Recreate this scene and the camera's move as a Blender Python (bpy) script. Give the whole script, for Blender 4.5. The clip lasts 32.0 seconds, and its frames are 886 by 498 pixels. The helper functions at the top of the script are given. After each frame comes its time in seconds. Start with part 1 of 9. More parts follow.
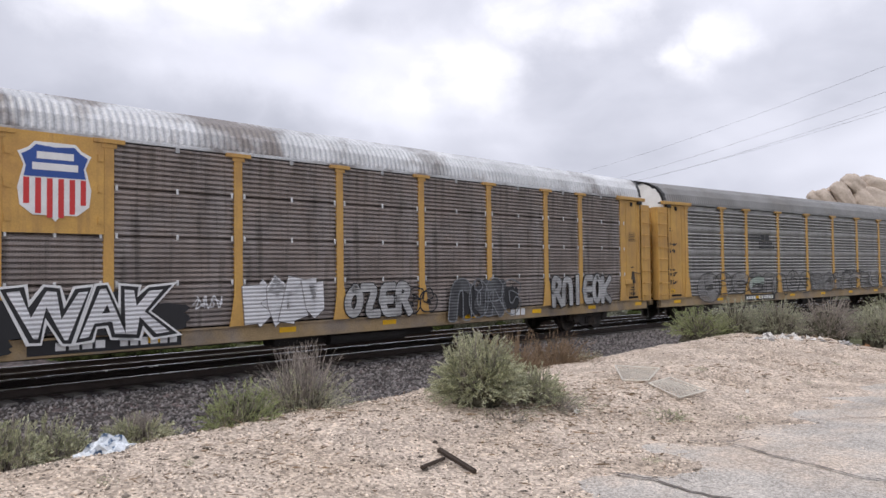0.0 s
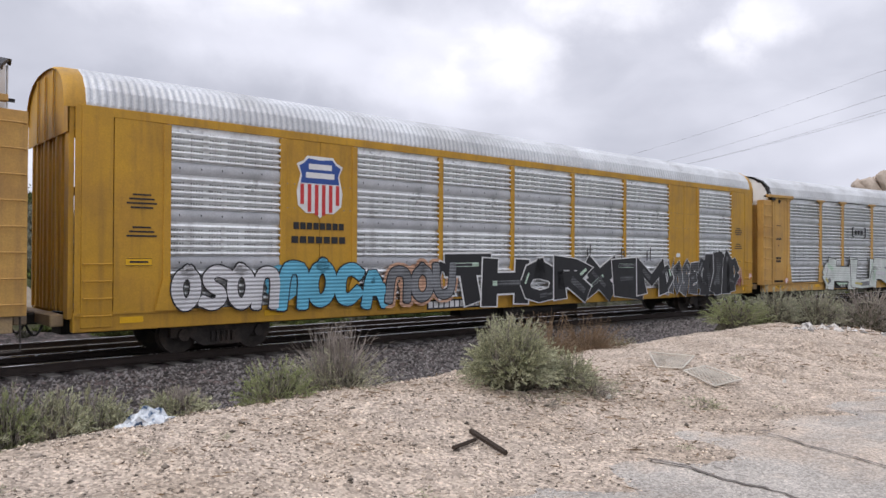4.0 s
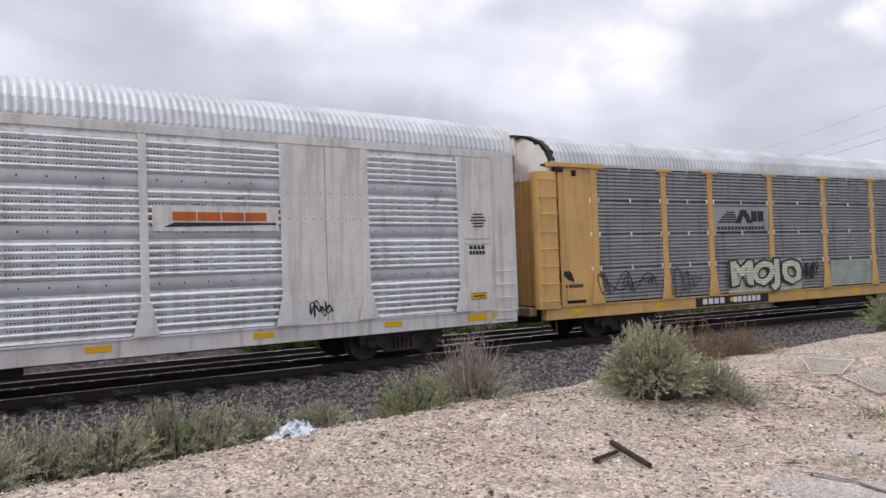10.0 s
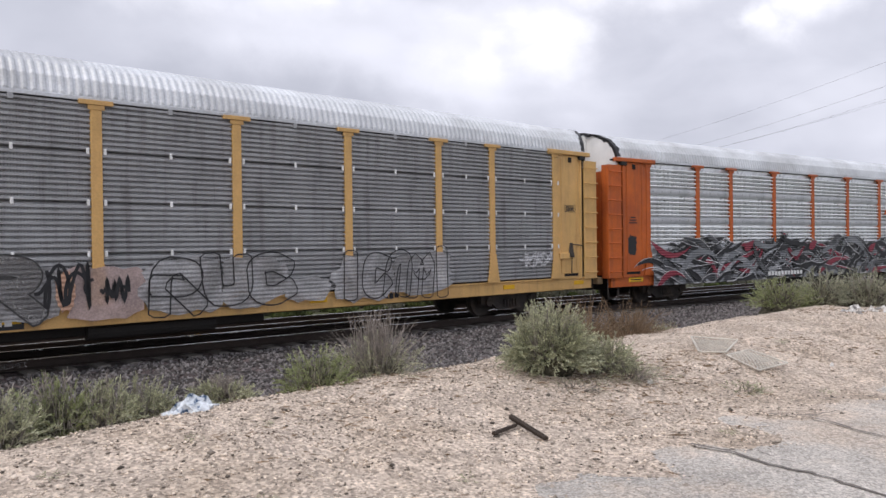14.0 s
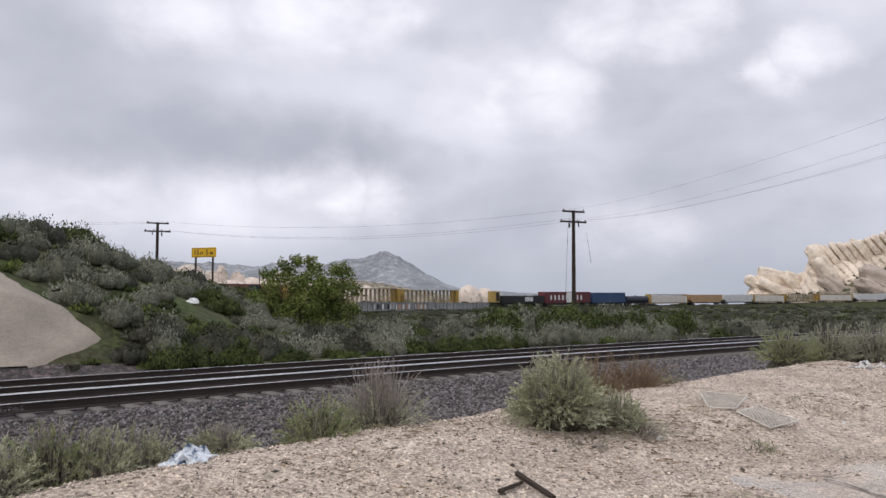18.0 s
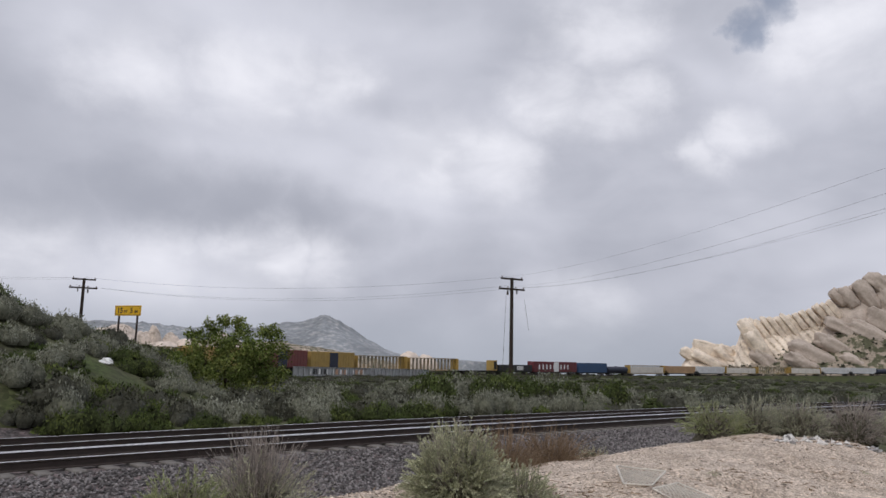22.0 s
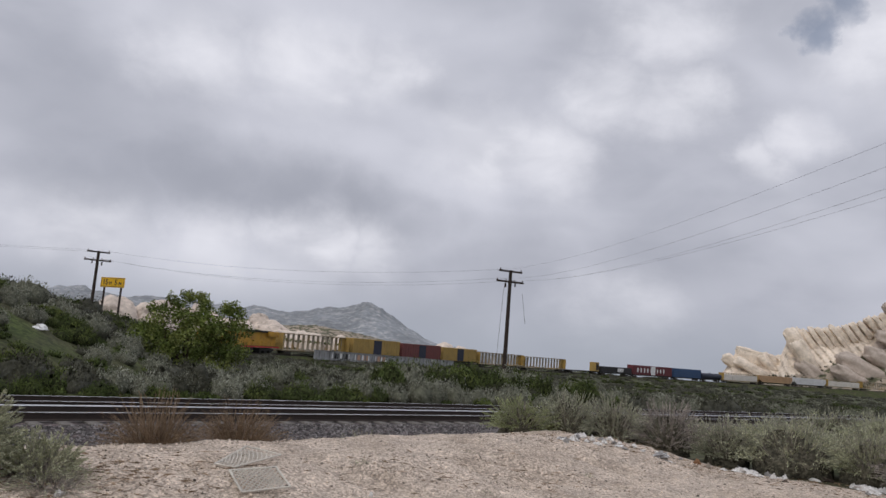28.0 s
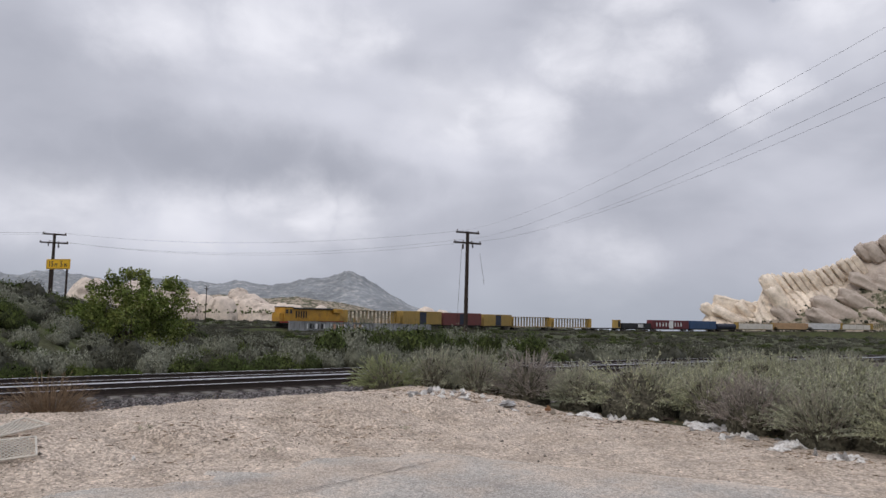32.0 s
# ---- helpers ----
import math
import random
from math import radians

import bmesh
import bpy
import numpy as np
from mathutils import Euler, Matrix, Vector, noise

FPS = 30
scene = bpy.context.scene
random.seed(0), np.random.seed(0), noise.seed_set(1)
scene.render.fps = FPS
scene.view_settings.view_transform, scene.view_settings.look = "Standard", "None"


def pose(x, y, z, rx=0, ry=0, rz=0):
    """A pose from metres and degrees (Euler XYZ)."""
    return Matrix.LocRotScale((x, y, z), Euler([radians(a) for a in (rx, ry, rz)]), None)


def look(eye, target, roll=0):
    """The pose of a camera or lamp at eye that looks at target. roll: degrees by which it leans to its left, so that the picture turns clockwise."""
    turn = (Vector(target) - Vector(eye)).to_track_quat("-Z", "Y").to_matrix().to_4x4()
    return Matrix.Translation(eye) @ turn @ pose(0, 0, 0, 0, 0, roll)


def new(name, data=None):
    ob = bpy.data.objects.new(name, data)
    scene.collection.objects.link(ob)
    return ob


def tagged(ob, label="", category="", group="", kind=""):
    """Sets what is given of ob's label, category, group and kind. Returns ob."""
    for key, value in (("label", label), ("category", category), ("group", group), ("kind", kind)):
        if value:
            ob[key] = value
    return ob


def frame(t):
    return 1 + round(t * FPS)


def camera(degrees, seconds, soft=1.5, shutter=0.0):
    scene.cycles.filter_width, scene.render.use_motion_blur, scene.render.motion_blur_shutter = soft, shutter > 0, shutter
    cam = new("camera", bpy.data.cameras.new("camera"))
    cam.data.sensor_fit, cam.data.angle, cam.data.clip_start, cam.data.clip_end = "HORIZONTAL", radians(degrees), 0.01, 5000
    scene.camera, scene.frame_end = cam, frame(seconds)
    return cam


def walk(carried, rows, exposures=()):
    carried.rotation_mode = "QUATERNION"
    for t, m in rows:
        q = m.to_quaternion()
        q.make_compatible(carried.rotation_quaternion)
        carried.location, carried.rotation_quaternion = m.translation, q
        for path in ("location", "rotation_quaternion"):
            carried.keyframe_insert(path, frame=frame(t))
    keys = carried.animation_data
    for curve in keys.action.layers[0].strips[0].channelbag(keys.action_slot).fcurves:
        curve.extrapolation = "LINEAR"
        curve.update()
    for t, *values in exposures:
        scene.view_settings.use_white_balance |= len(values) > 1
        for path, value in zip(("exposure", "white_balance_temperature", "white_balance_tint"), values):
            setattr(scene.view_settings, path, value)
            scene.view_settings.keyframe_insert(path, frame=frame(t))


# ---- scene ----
cam = camera(61.66, 32.0)
walk(cam, [
    (0, pose(-0.000, 0.000, 2.085, 91.771, 0.699, -48.160)),
    (0.5, pose(0.004, -0.003, 2.062, 91.932, 0.773, -48.064)),
    (1, pose(0.002, -0.016, 2.064, 91.660, 0.658, -48.049)),
    (1.5, pose(0.006, -0.018, 2.066, 91.321, 0.389, -48.022)),
    (2, pose(0.004, -0.029, 2.067, 91.037, 0.144, -47.934)),
    (2.5, pose(-0.002, -0.028, 2.062, 90.777, -0.042, -47.913)),
    (4.5, pose(-0.012, 0.014, 2.069, 90.687, -0.528, -44.493)),
    (5, pose(-0.005, 0.027, 2.067, 90.870, -0.824, -43.860)),
    (5.5, pose(0.011, 0.036, 2.075, 91.451, -1.678, -45.130)),
    (6, pose(0.009, 0.052, 2.081, 92.622, -1.908, -45.363)),
    (6.5, pose(0.006, 0.054, 2.080, 92.265, -1.107, -43.616)),
    (7, pose(-0.003, 0.045, 2.077, 90.469, -1.450, -41.835)),
    (7.5, pose(-0.008, 0.036, 2.078, 90.065, -1.256, -40.288)),
    (8, pose(-0.015, 0.027, 2.075, 90.069, -0.880, -39.437)),
    (8.5, pose(-0.013, 0.022, 2.073, 90.083, -0.265, -38.726)),
    (9, pose(-0.001, 0.014, 2.070, 90.366, 0.612, -37.828)),
    (9.5, pose(-0.012, 0.026, 2.072, 90.649, 1.192, -37.179)),
    (10, pose(-0.015, 0.034, 2.076, 91.429, 2.043, -35.772)),
    (10.5, pose(-0.005, 0.019, 2.078, 91.777, 2.436, -37.312)),
    (11, pose(-0.004, 0.022, 2.078, 91.831, 2.349, -39.114)),
    (11.5, pose(-0.006, 0.017, 2.076, 91.874, 1.972, -40.231)),
    (12, pose(-0.006, 0.016, 2.079, 91.628, 1.461, -40.991)),
    (12.5, pose(-0.007, 0.017, 2.069, 91.195, 0.991, -41.585)),
    (13, pose(-0.015, 0.010, 2.053, 90.667, 0.599, -42.151)),
    (13.5, pose(-0.008, 0.010, 2.058, 90.064, 0.564, -42.449)),
    (14, pose(-0.006, 0.003, 2.062, 89.573, 0.656, -42.685)),
    (14.5, pose(-0.010, 0.011, 2.063, 89.159, 0.881, -42.983)),
    (16.5, pose(0.041, 0.095, 2.075, 89.037, 1.034, -42.917)),
    (17, pose(0.029, 0.091, 2.094, 90.332, 0.663, -41.954)),
    (17.5, pose(0.018, 0.079, 2.100, 91.858, 0.196, -41.633)),
    (18, pose(0.016, 0.081, 2.099, 93.117, -0.280, -42.479)),
    (18.1, pose(0.043, 0.090, 2.099, 93.207, -0.416, -42.816)),
    (18.5, pose(0.022, 0.064, 2.099, 93.571, -1.047, -46.802)),
    (19, pose(0.088, 0.088, 2.086, 94.473, -1.682, -52.037)),
    (19.5, pose(0.211, 0.100, 2.080, 95.757, -0.838, -52.543)),
    (20, pose(0.300, 0.126, 2.072, 96.415, 0.189, -50.695)),
    (20.5, pose(0.305, 0.135, 2.072, 96.256, 0.380, -49.261)),
    (21, pose(0.369, 0.136, 2.054, 96.075, 0.080, -48.729)),
    (21.5, pose(0.476, 0.148, 2.053, 96.576, -0.617, -48.337)),
    (22, pose(0.784, 0.217, 2.055, 98.258, -1.405, -46.996)),
    (22.5, pose(1.161, 0.155, 2.063, 100.132, -2.313, -45.011)),
    (23, pose(1.562, 0.001, 2.067, 102.018, -3.444, -42.848)),
    (23.5, pose(1.964, -0.212, 2.067, 102.870, -4.322, -41.557)),
    (24, pose(2.381, -0.448, 2.064, 103.157, -6.879, -42.822)),
    (24.5, pose(2.798, -0.691, 2.063, 103.919, -7.814, -45.782)),
    (25, pose(3.140, -0.932, 2.070, 103.623, -6.198, -46.838)),
    (25.5, pose(3.395, -1.172, 2.071, 101.499, -3.382, -44.628)),
    (26, pose(3.603, -1.415, 2.071, 98.860, -1.921, -42.470)),
    (26.5, pose(3.786, -1.674, 2.072, 96.464, -2.473, -41.426)),
    (28.5, pose(4.987, -2.934, 2.077, 97.761, -4.942, -44.166)),
    (29, pose(5.199, -3.141, 2.084, 97.416, -3.630, -42.311)),
    (29.5, pose(5.423, -3.365, 2.073, 96.963, -2.590, -40.967)),
    (30, pose(5.624, -3.556, 2.067, 96.521, -1.885, -40.541)),
    (30.5, pose(5.867, -3.764, 2.077, 96.265, -1.669, -41.358)),
    (31, pose(6.069, -3.964, 2.086, 96.170, -1.587, -42.593)),
    (31.5, pose(6.273, -4.132, 2.092, 95.735, -1.543, -43.690)),
    (32, pose(6.464, -4.259, 2.093, 94.825, -1.488, -44.940)),
], exposures=[(0, 0, 6500, 13), (2.5, 0, 6500, 13), (5.5, -0.09, 6500, 13), (9, -0.09, 6500, 13), (14.5, -0.01, 6500, 13), (17.5, -0.17, 6500, 13), (19, -0.38, 6500, 12), (22, -0.46, 6500, 12), (25.3, -0.69, 6500, 12), (26.5, -0.63, 6500, 12), (28.5, -0.55, 6500, 12), (32, -0.46, 6500, 12)])

# ---------------------------------------------------------------- sky, sun
SUN_AZ, SUN_EL = -98.0, 46.0          # degrees, clockwise from +y


def heading(az, el):
    a, e = radians(az), radians(el)
    return Vector((math.sin(a) * math.cos(e), math.cos(a) * math.cos(e), math.sin(e)))


def build_world():
    w = bpy.data.worlds.new("overcast_sky")
    scene.world = w
    w.use_nodes = True
    nt = w.node_tree
    N, L = nt.nodes, nt.links
    N.clear()

    def node(kind, **kw):
        n = N.new(kind)
        for k, v in kw.items():
            n.inputs[k].default_value = v
        return n

    def math_(op, a, b=None, clamp=False):
        n = N.new("ShaderNodeMath")
        n.operation, n.use_clamp = op, clamp
        for i, v in enumerate((a, b)):
            if v is None:
                continue
            if isinstance(v, (int, float)):
                n.inputs[i].default_value = v
            else:
                L.new(v, n.inputs[i])
        return n.outputs[0]

    def ramp(value, a, b, smooth=True):
        n = N.new("ShaderNodeMapRange")
        n.interpolation_type = "SMOOTHSTEP" if smooth else "LINEAR"
        L.new(value, n.inputs[0])
        n.inputs[1].default_value, n.inputs[2].default_value = a, b
        return n.outputs[0]

    def mixc(f, a, b):
        n = N.new("ShaderNodeMix")
        n.data_type = "RGBA"
        if isinstance(f, (int, float)):
            n.inputs[0].default_value = f
        else:
            L.new(f, n.inputs[0])
        for i, v in ((6, a), (7, b)):
            if isinstance(v, tuple):
                n.inputs[i].default_value = (*v, 1)
            else:
                L.new(v, n.inputs[i])
        return n.outputs[2]

    tc = N.new("ShaderNodeTexCoord")
    way = tc.outputs["Generated"]
    sep = N.new("ShaderNodeSeparateXYZ")
    L.new(way, sep.inputs[0])
    up = sep.outputs[2]
    # the cloud deck: broad soft banks, flattened towards the horizon
    mp = N.new("ShaderNodeMapping")
    mp.inputs["Scale"].default_value = (1.0, 1.0, 2.1)
    L.new(way, mp.inputs[0])
    n1 = node("ShaderNodeTexNoise", Scale=3.1, Detail=3.0, Roughness=0.45, Distortion=0.3)
    n2 = node("ShaderNodeTexNoise", Scale=8.0, Detail=7.0, Roughness=0.52, Distortion=0.25)
    L.new(mp.outputs[0], n1.inputs["Vector"])
    L.new(mp.outputs[0], n2.inputs["Vector"])
    big = ramp(n1.outputs[0], 0.36, 0.66)
    fine = ramp(n2.outputs[0], 0.32, 0.70)
    cloud = mixc(big, (0.63, 0.66, 0.755), (0.89, 0.92, 1.025))
    cloud = mixc(math_("MULTIPLY", fine, 0.26), cloud, (0.96, 0.985, 1.09))
    # the same directions, stirred, for ragged cloud edges
    nv = node("ShaderNodeTexNoise", Scale=8.0, Detail=6.0, Roughness=0.6)
    L.new(way, nv.inputs["Vector"])
    stir = N.new("ShaderNodeVectorMath")
    stir.operation = "MULTIPLY_ADD"
    L.new(nv.outputs["Color"], stir.inputs[0])
    stir.inputs[1].default_value = (0.17, 0.17, 0.075)
    stir.inputs[2].default_value = (-0.085, -0.085, -0.0375)
    off = N.new("ShaderNodeVectorMath")
    off.operation = "ADD"
    L.new(way, off.inputs[0]), L.new(stir.outputs[0], off.inputs[1])
    unit = N.new("ShaderNodeVectorMath")
    unit.operation = "NORMALIZE"
    L.new(off.outputs[0], unit.inputs[0])
    ragged = unit.outputs[0]
    # heavy banks and thin bright places in the deck: azimuth, elevation, inner and outer size, strength
    def patch(rows, spread, flat):
        best = None
        for az, el, r0, r1, k in rows:
            d = N.new("ShaderNodeVectorMath")
            d.operation = "SUBTRACT"
            L.new(ragged, d.inputs[0])
            d.inputs[1].default_value = heading(az, el)
            e = N.new("ShaderNodeVectorMath")
            e.operation = "MULTIPLY"
            L.new(d.outputs[0], e.inputs[0])
            e.inputs[1].default_value = (1.0, 1.0, flat)
            f = N.new("ShaderNodeVectorMath")
            f.operation = "LENGTH"
            L.new(e.outputs[0], f.inputs[0])
            v = math_("MULTIPLY", ramp(f.outputs["Value"], radians(r1 * spread), radians(r0 * 0.3)), k)
            best = v if best is None else math_("MAXIMUM", best, v)
        return best
    heavy = patch(((18.9, 9.9, 2.0, 6, 0.85), (25.0, 10.8, 2.0, 6.0, 0.95), (30.0, 11.2, 2.0, 6.0, 0.95), (36.0, 10.6, 1.5, 5.0, 0.9), (14.0, 14.5, 3, 9, 0.55), (41.0, 9.0, 1.5, 4, 0.5), (48.5, 7.3, 1.5, 5, 0.55), (60.0, 7.6, 1.5, 5, 0.45), (41.4, 29.8, 3, 9, 0.55), (54.9, 25.2, 1, 3.5, 0.35), (65.0, 26.5, 1.5, 5, 0.5), (42.0, 2.6, 1.5, 5, 0.5)), 1.55, 1.9)
    cloud = mixc(math_("MULTIPLY", heavy, 0.85), cloud, (0.50, 0.53, 0.615))
    glow = patch(((68.6, 17.0, 1.0, 2.4, 0.9), (66.4, 15.0, 0.8, 2.0, 0.7), (46.0, 15.3, 1.5, 4.5, 0.95), (50.5, 14.8, 1.5, 4.5, 0.9), (22.8, 19.8, 1.5, 4.5, 0.8), (31.8, 20.0, 1.5, 4.5, 0.9), (37.0, 20.2, 1.0, 3.5, 0.8), (55.2, 19.6, 1.0, 4.0, 0.9), (59.2, 24.0, 1.0, 4.5, 0.8), (60.0, 19.0, 1.0, 3.5, 0.8),
                  (75.5, 22.0, 2.0, 5.5, 1.0), (79.0, 26.5, 2.0, 6.0, 0.9), (26.0, 5.9, 1.0, 4.0, 0.8), (33.0, 7.0, 1.0, 4.0, 0.9), (37.5, 6.8, 1.0, 3.5, 0.7), (17.0, 6.2, 1.5, 4.5, 0.6), (57.0, 3.3, 1.5, 5.0, 0.6)), 1.45, 1.35)
    cloud = mixc(math_("MULTIPLY", glow, math_("ADD", math_("MULTIPLY", fine, 0.55), 0.42)), cloud, (1.21, 1.23, 1.31))
    # an opening on blue sky
    sky = N.new("ShaderNodeTexSky")
    sky.sky_type, sky.sun_disc = "NISHITA", False
    sky.sun_elevation, sky.sun_rotation = radians(SUN_EL), radians(SUN_AZ)
    blue = N.new("ShaderNodeVectorMath")
    blue.operation = "SCALE"
    L.new(sky.outputs[0], blue.inputs[0])
    blue.inputs["Scale"].default_value = 0.105
    hole = None
    for az, el, r in ((71.3, 25.6, 2.2), (69.6, 23.4, 1.8), (72.8, 27.8, 2.3), (74.5, 31.0, 3.6)):
        gap = N.new("ShaderNodeVectorMath")
        gap.operation = "DOT_PRODUCT"
        L.new(ragged, gap.inputs[0])
        gap.inputs[1].default_value = heading(az, el)
        f = ramp(gap.outputs["Value"], math.cos(radians(r)), math.cos(radians(r * 0.35)), False)
        hole = f if hole is None else math_("MAXIMUM", hole, f)
    cloud = mixc(math_("MULTIPLY", hole, 0.55), cloud, blue.outputs[0])
    # murk along the horizon
    cloud = mixc(math_("MULTIPLY", ramp(up, 0.10, -0.01), 0.8), cloud, (0.50, 0.55, 0.635))
    # an overcast sky is brightest overhead
    lift = math_("ADD", math_("MULTIPLY", ramp(up, 0.46, 0.95), 0.75), 1.0)
    vm = N.new("ShaderNodeVectorMath")
    vm.operation = "SCALE"
    L.new(cloud, vm.inputs[0])
    L.new(lift, vm.inputs["Scale"])
    bg = N.new("ShaderNodeBackground")
    L.new(vm.outputs[0], bg.inputs[0])
    bg.inputs[1].default_value = 1.0
    out = N.new("ShaderNodeOutputWorld")
    L.new(bg.outputs[0], out.inputs[0])


build_world()
sun = new("sun", bpy.data.lights.new("sun", "SUN"))
sun.data.energy, sun.data.angle, sun.data.color = 1.25, radians(12), (1.0, 0.95, 0.86)
sun.matrix_world = look(heading(SUN_AZ, SUN_EL) * 100, (0, 0, 0))

# ---------------------------------------------------------------- materials
MATS = {}


def material(name, base, rough=0.8, metal=0.0, vary=0.25, scale=6.0, fine=60.0, bump=0.2, alt=None, alt_at=(0.45, 0.65),
             alt_scale=1.2, island=0.0, spec=0.4, stretch=(1, 1, 1), bump_scale=None, streak=None, speck=0.0, speck_scale=60.0, alpha=1.0, ribs=0.0):
    """A surface with broad and fine variation, fine relief, and stains of a second colour."""
    if name in MATS:
        return MATS[name]
    m = bpy.data.materials.new(name)
    m.use_nodes = True
    nt = m.node_tree
    N, L = nt.nodes, nt.links
    bsdf = N["Principled BSDF"]
    tc = N.new("ShaderNodeTexCoord")
    mp = N.new("ShaderNodeMapping")
    mp.inputs["Scale"].default_value = stretch
    L.new(tc.outputs["Object"], mp.inputs[0])

    def tex(s, detail=4.0, rough_=0.55):
        n = N.new("ShaderNodeTexNoise")
        n.inputs["Scale"].default_value, n.inputs["Detail"].default_value, n.inputs["Roughness"].default_value = s, detail, rough_
        L.new(mp.outputs[0], n.inputs["Vector"])
        return n.outputs[0]

    def mr(v, a, b, c, d):
        n = N.new("ShaderNodeMapRange")
        L.new(v, n.inputs[0])
        for i, k in enumerate((a, b, c, d)):
            n.inputs[i + 1].default_value = k
        return n.outputs[0]

    def mul(a, b):
        n = N.new("ShaderNodeMath")
        n.operation = "MULTIPLY"
        L.new(a, n.inputs[0]), L.new(b, n.inputs[1])
        return n.outputs[0]

    broad, small = tex(scale), tex(fine, 3.0)
    k = mul(mr(broad, 0.3, 0.7, 1 - vary, 1 + vary * 0.6), mr(small, 0.3, 0.7, 1 - vary * 0.7, 1 + vary * 0.5))
    if island:
        geo = N.new("ShaderNodeNewGeometry")
        k = mul(k, mr(geo.outputs["Random Per Island"], 0, 1, 1 - island, 1 + island))
    if speck:
        vo = N.new("ShaderNodeTexVoronoi")
        vo.inputs["Scale"].default_value = speck_scale
        L.new(mp.outputs[0], vo.inputs["Vector"])
        bw = N.new("ShaderNodeRGBToBW")
        L.new(vo.outputs["Color"], bw.inputs[0])
        k = mul(k, mr(bw.outputs[0], 0.15, 0.85, 1 - speck, 1 + speck * 0.55))
        k = mul(k, mr(tex(speck_scale * 0.35, 2.0), 0.3, 0.7, 1 - speck * 0.45, 1 + speck * 0.3))
    col = None
    if alt:
        mix = N.new("ShaderNodeMix")
        mix.data_type = "RGBA"
        mix.inputs[6].default_value, mix.inputs[7].default_value = (*base, 1), (*alt, 1)
        L.new(mr(tex(alt_scale, 6.0, 0.62), alt_at[0], alt_at[1], 0, 1), mix.inputs[0])
        col = mix.outputs[2]
    if streak:
        mp2 = N.new("ShaderNodeMapping")
        mp2.inputs["Scale"].default_value = (3.0, 3.0, 0.25)
        L.new(tc.outputs["Object"], mp2.inputs[0])
        n = N.new("ShaderNodeTexNoise")
        n.inputs["Scale"].default_value, n.inputs["Detail"].default_value = 2.2, 6.0
        L.new(mp2.outputs[0], n.inputs["Vector"])
        mix = N.new("ShaderNodeMix")
        mix.data_type = "RGBA"
        if col is None:
            mix.inputs[6].default_value = (*base, 1)
        else:
            L.new(col, mix.inputs[6])
        mix.inputs[7].default_value = (*streak, 1)
        L.new(mr(n.outputs[0], 0.5, 0.72, 0, 0.8), mix.inputs[0])
        col = mix.outputs[2]
    sc = N.new("ShaderNodeVectorMath")
    sc.operation = "SCALE"
    if col is None:
        sc.inputs[0].default_value = base
    else:
        L.new(col, sc.inputs[0])
    L.new(k, sc.inputs["Scale"])
    L.new(sc.outputs[0], bsdf.inputs["Base Color"])
    bsdf.inputs["Metallic"].default_value = metal
    bsdf.inputs["Specular IOR Level"].default_value = spec
    L.new(mr(broad, 0.3, 0.7, max(0.05, rough - 0.12), min(1, rough + 0.1)), bsdf.inputs["Roughness"])
    if bump:
        b = N.new("ShaderNodeBump")
        b.inputs["Strength"].default_value, b.inputs["Distance"].default_value = bump, 0.02
        L.new(tex(bump_scale, 5.0) if bump_scale else small, b.inputs["Height"])
        L.new(b.outputs[0], bsdf.inputs["Normal"])
    if ribs:
        wv = N.new("ShaderNodeTexWave")
        wv.bands_direction = "Z"
        wv.inputs["Scale"].default_value = ribs
        L.new(tc.outputs["Object"], wv.inputs["Vector"])
        b = N.new("ShaderNodeBump")
        b.inputs["Strength"].default_value, b.inputs["Distance"].default_value = 0.35, 0.03
        L.new(wv.outputs[1], b.inputs["Height"])
        L.new(b.outputs[0], bsdf.inputs["Normal"])
    bsdf.inputs["Alpha"].default_value = alpha
    MATS[name] = m
    return m


SAND = material("pale_sand", (0.595, 0.495, 0.402), 0.95, 0, 0.22, 2.3, 34, 1.3, alt=(0.475, 0.385, 0.30), alt_scale=1.1, spec=0.2, speck=0.46, speck_scale=42)
SOIL = material("brush_soil", (0.075, 0.075, 0.038), 0.95, 0, 0.35, 0.4, 6, 0.4, alt=(0.065, 0.088, 0.024), alt_scale=0.25, spec=0.2, speck=0.4, speck_scale=5)
ASPHALT = material("worn_asphalt", (0.52, 0.48, 0.43), 0.92, 0, 0.25, 1.2, 90, 0.7, alt=(0.60, 0.505, 0.415), alt_at=(0.44, 0.60), alt_scale=0.9, spec=0.25, speck=0.40, speck_scale=70)
CRACK = material("crack_fill", (0.15, 0.13, 0.115), 0.95, 0, 0.2, 4, 60, 0.3)
BALLAST = material("ballast_bed", (0.075, 0.068, 0.065), 0.95, 0, 0.35, 4, 26, 1.0, alt=(0.20, 0.155, 0.15), alt_scale=3.0, spec=0.2, speck=0.55, speck_scale=16)
STONE = material("ballast_stone", (0.165, 0.152, 0.148), 0.9, 0, 0.2, 6, 50, 0.3, island=0.7, spec=0.25)
PEBBLE = material("sand_pebble", (0.50, 0.425, 0.35), 0.92, 0, 0.15, 9, 60, 0.2, island=0.85, spec=0.2)
CONCRETE = material("pale_concrete", (0.33, 0.285, 0.23), 0.9, 0, 0.2, 0.7, 12, 0.3, alt=(0.30, 0.26, 0.215), alt_scale=0.5, spec=0.25)
TIE = material("concrete_tie", (0.165, 0.152, 0.137), 0.92, 0, 0.25, 5, 60, 0.4, spec=0.2)
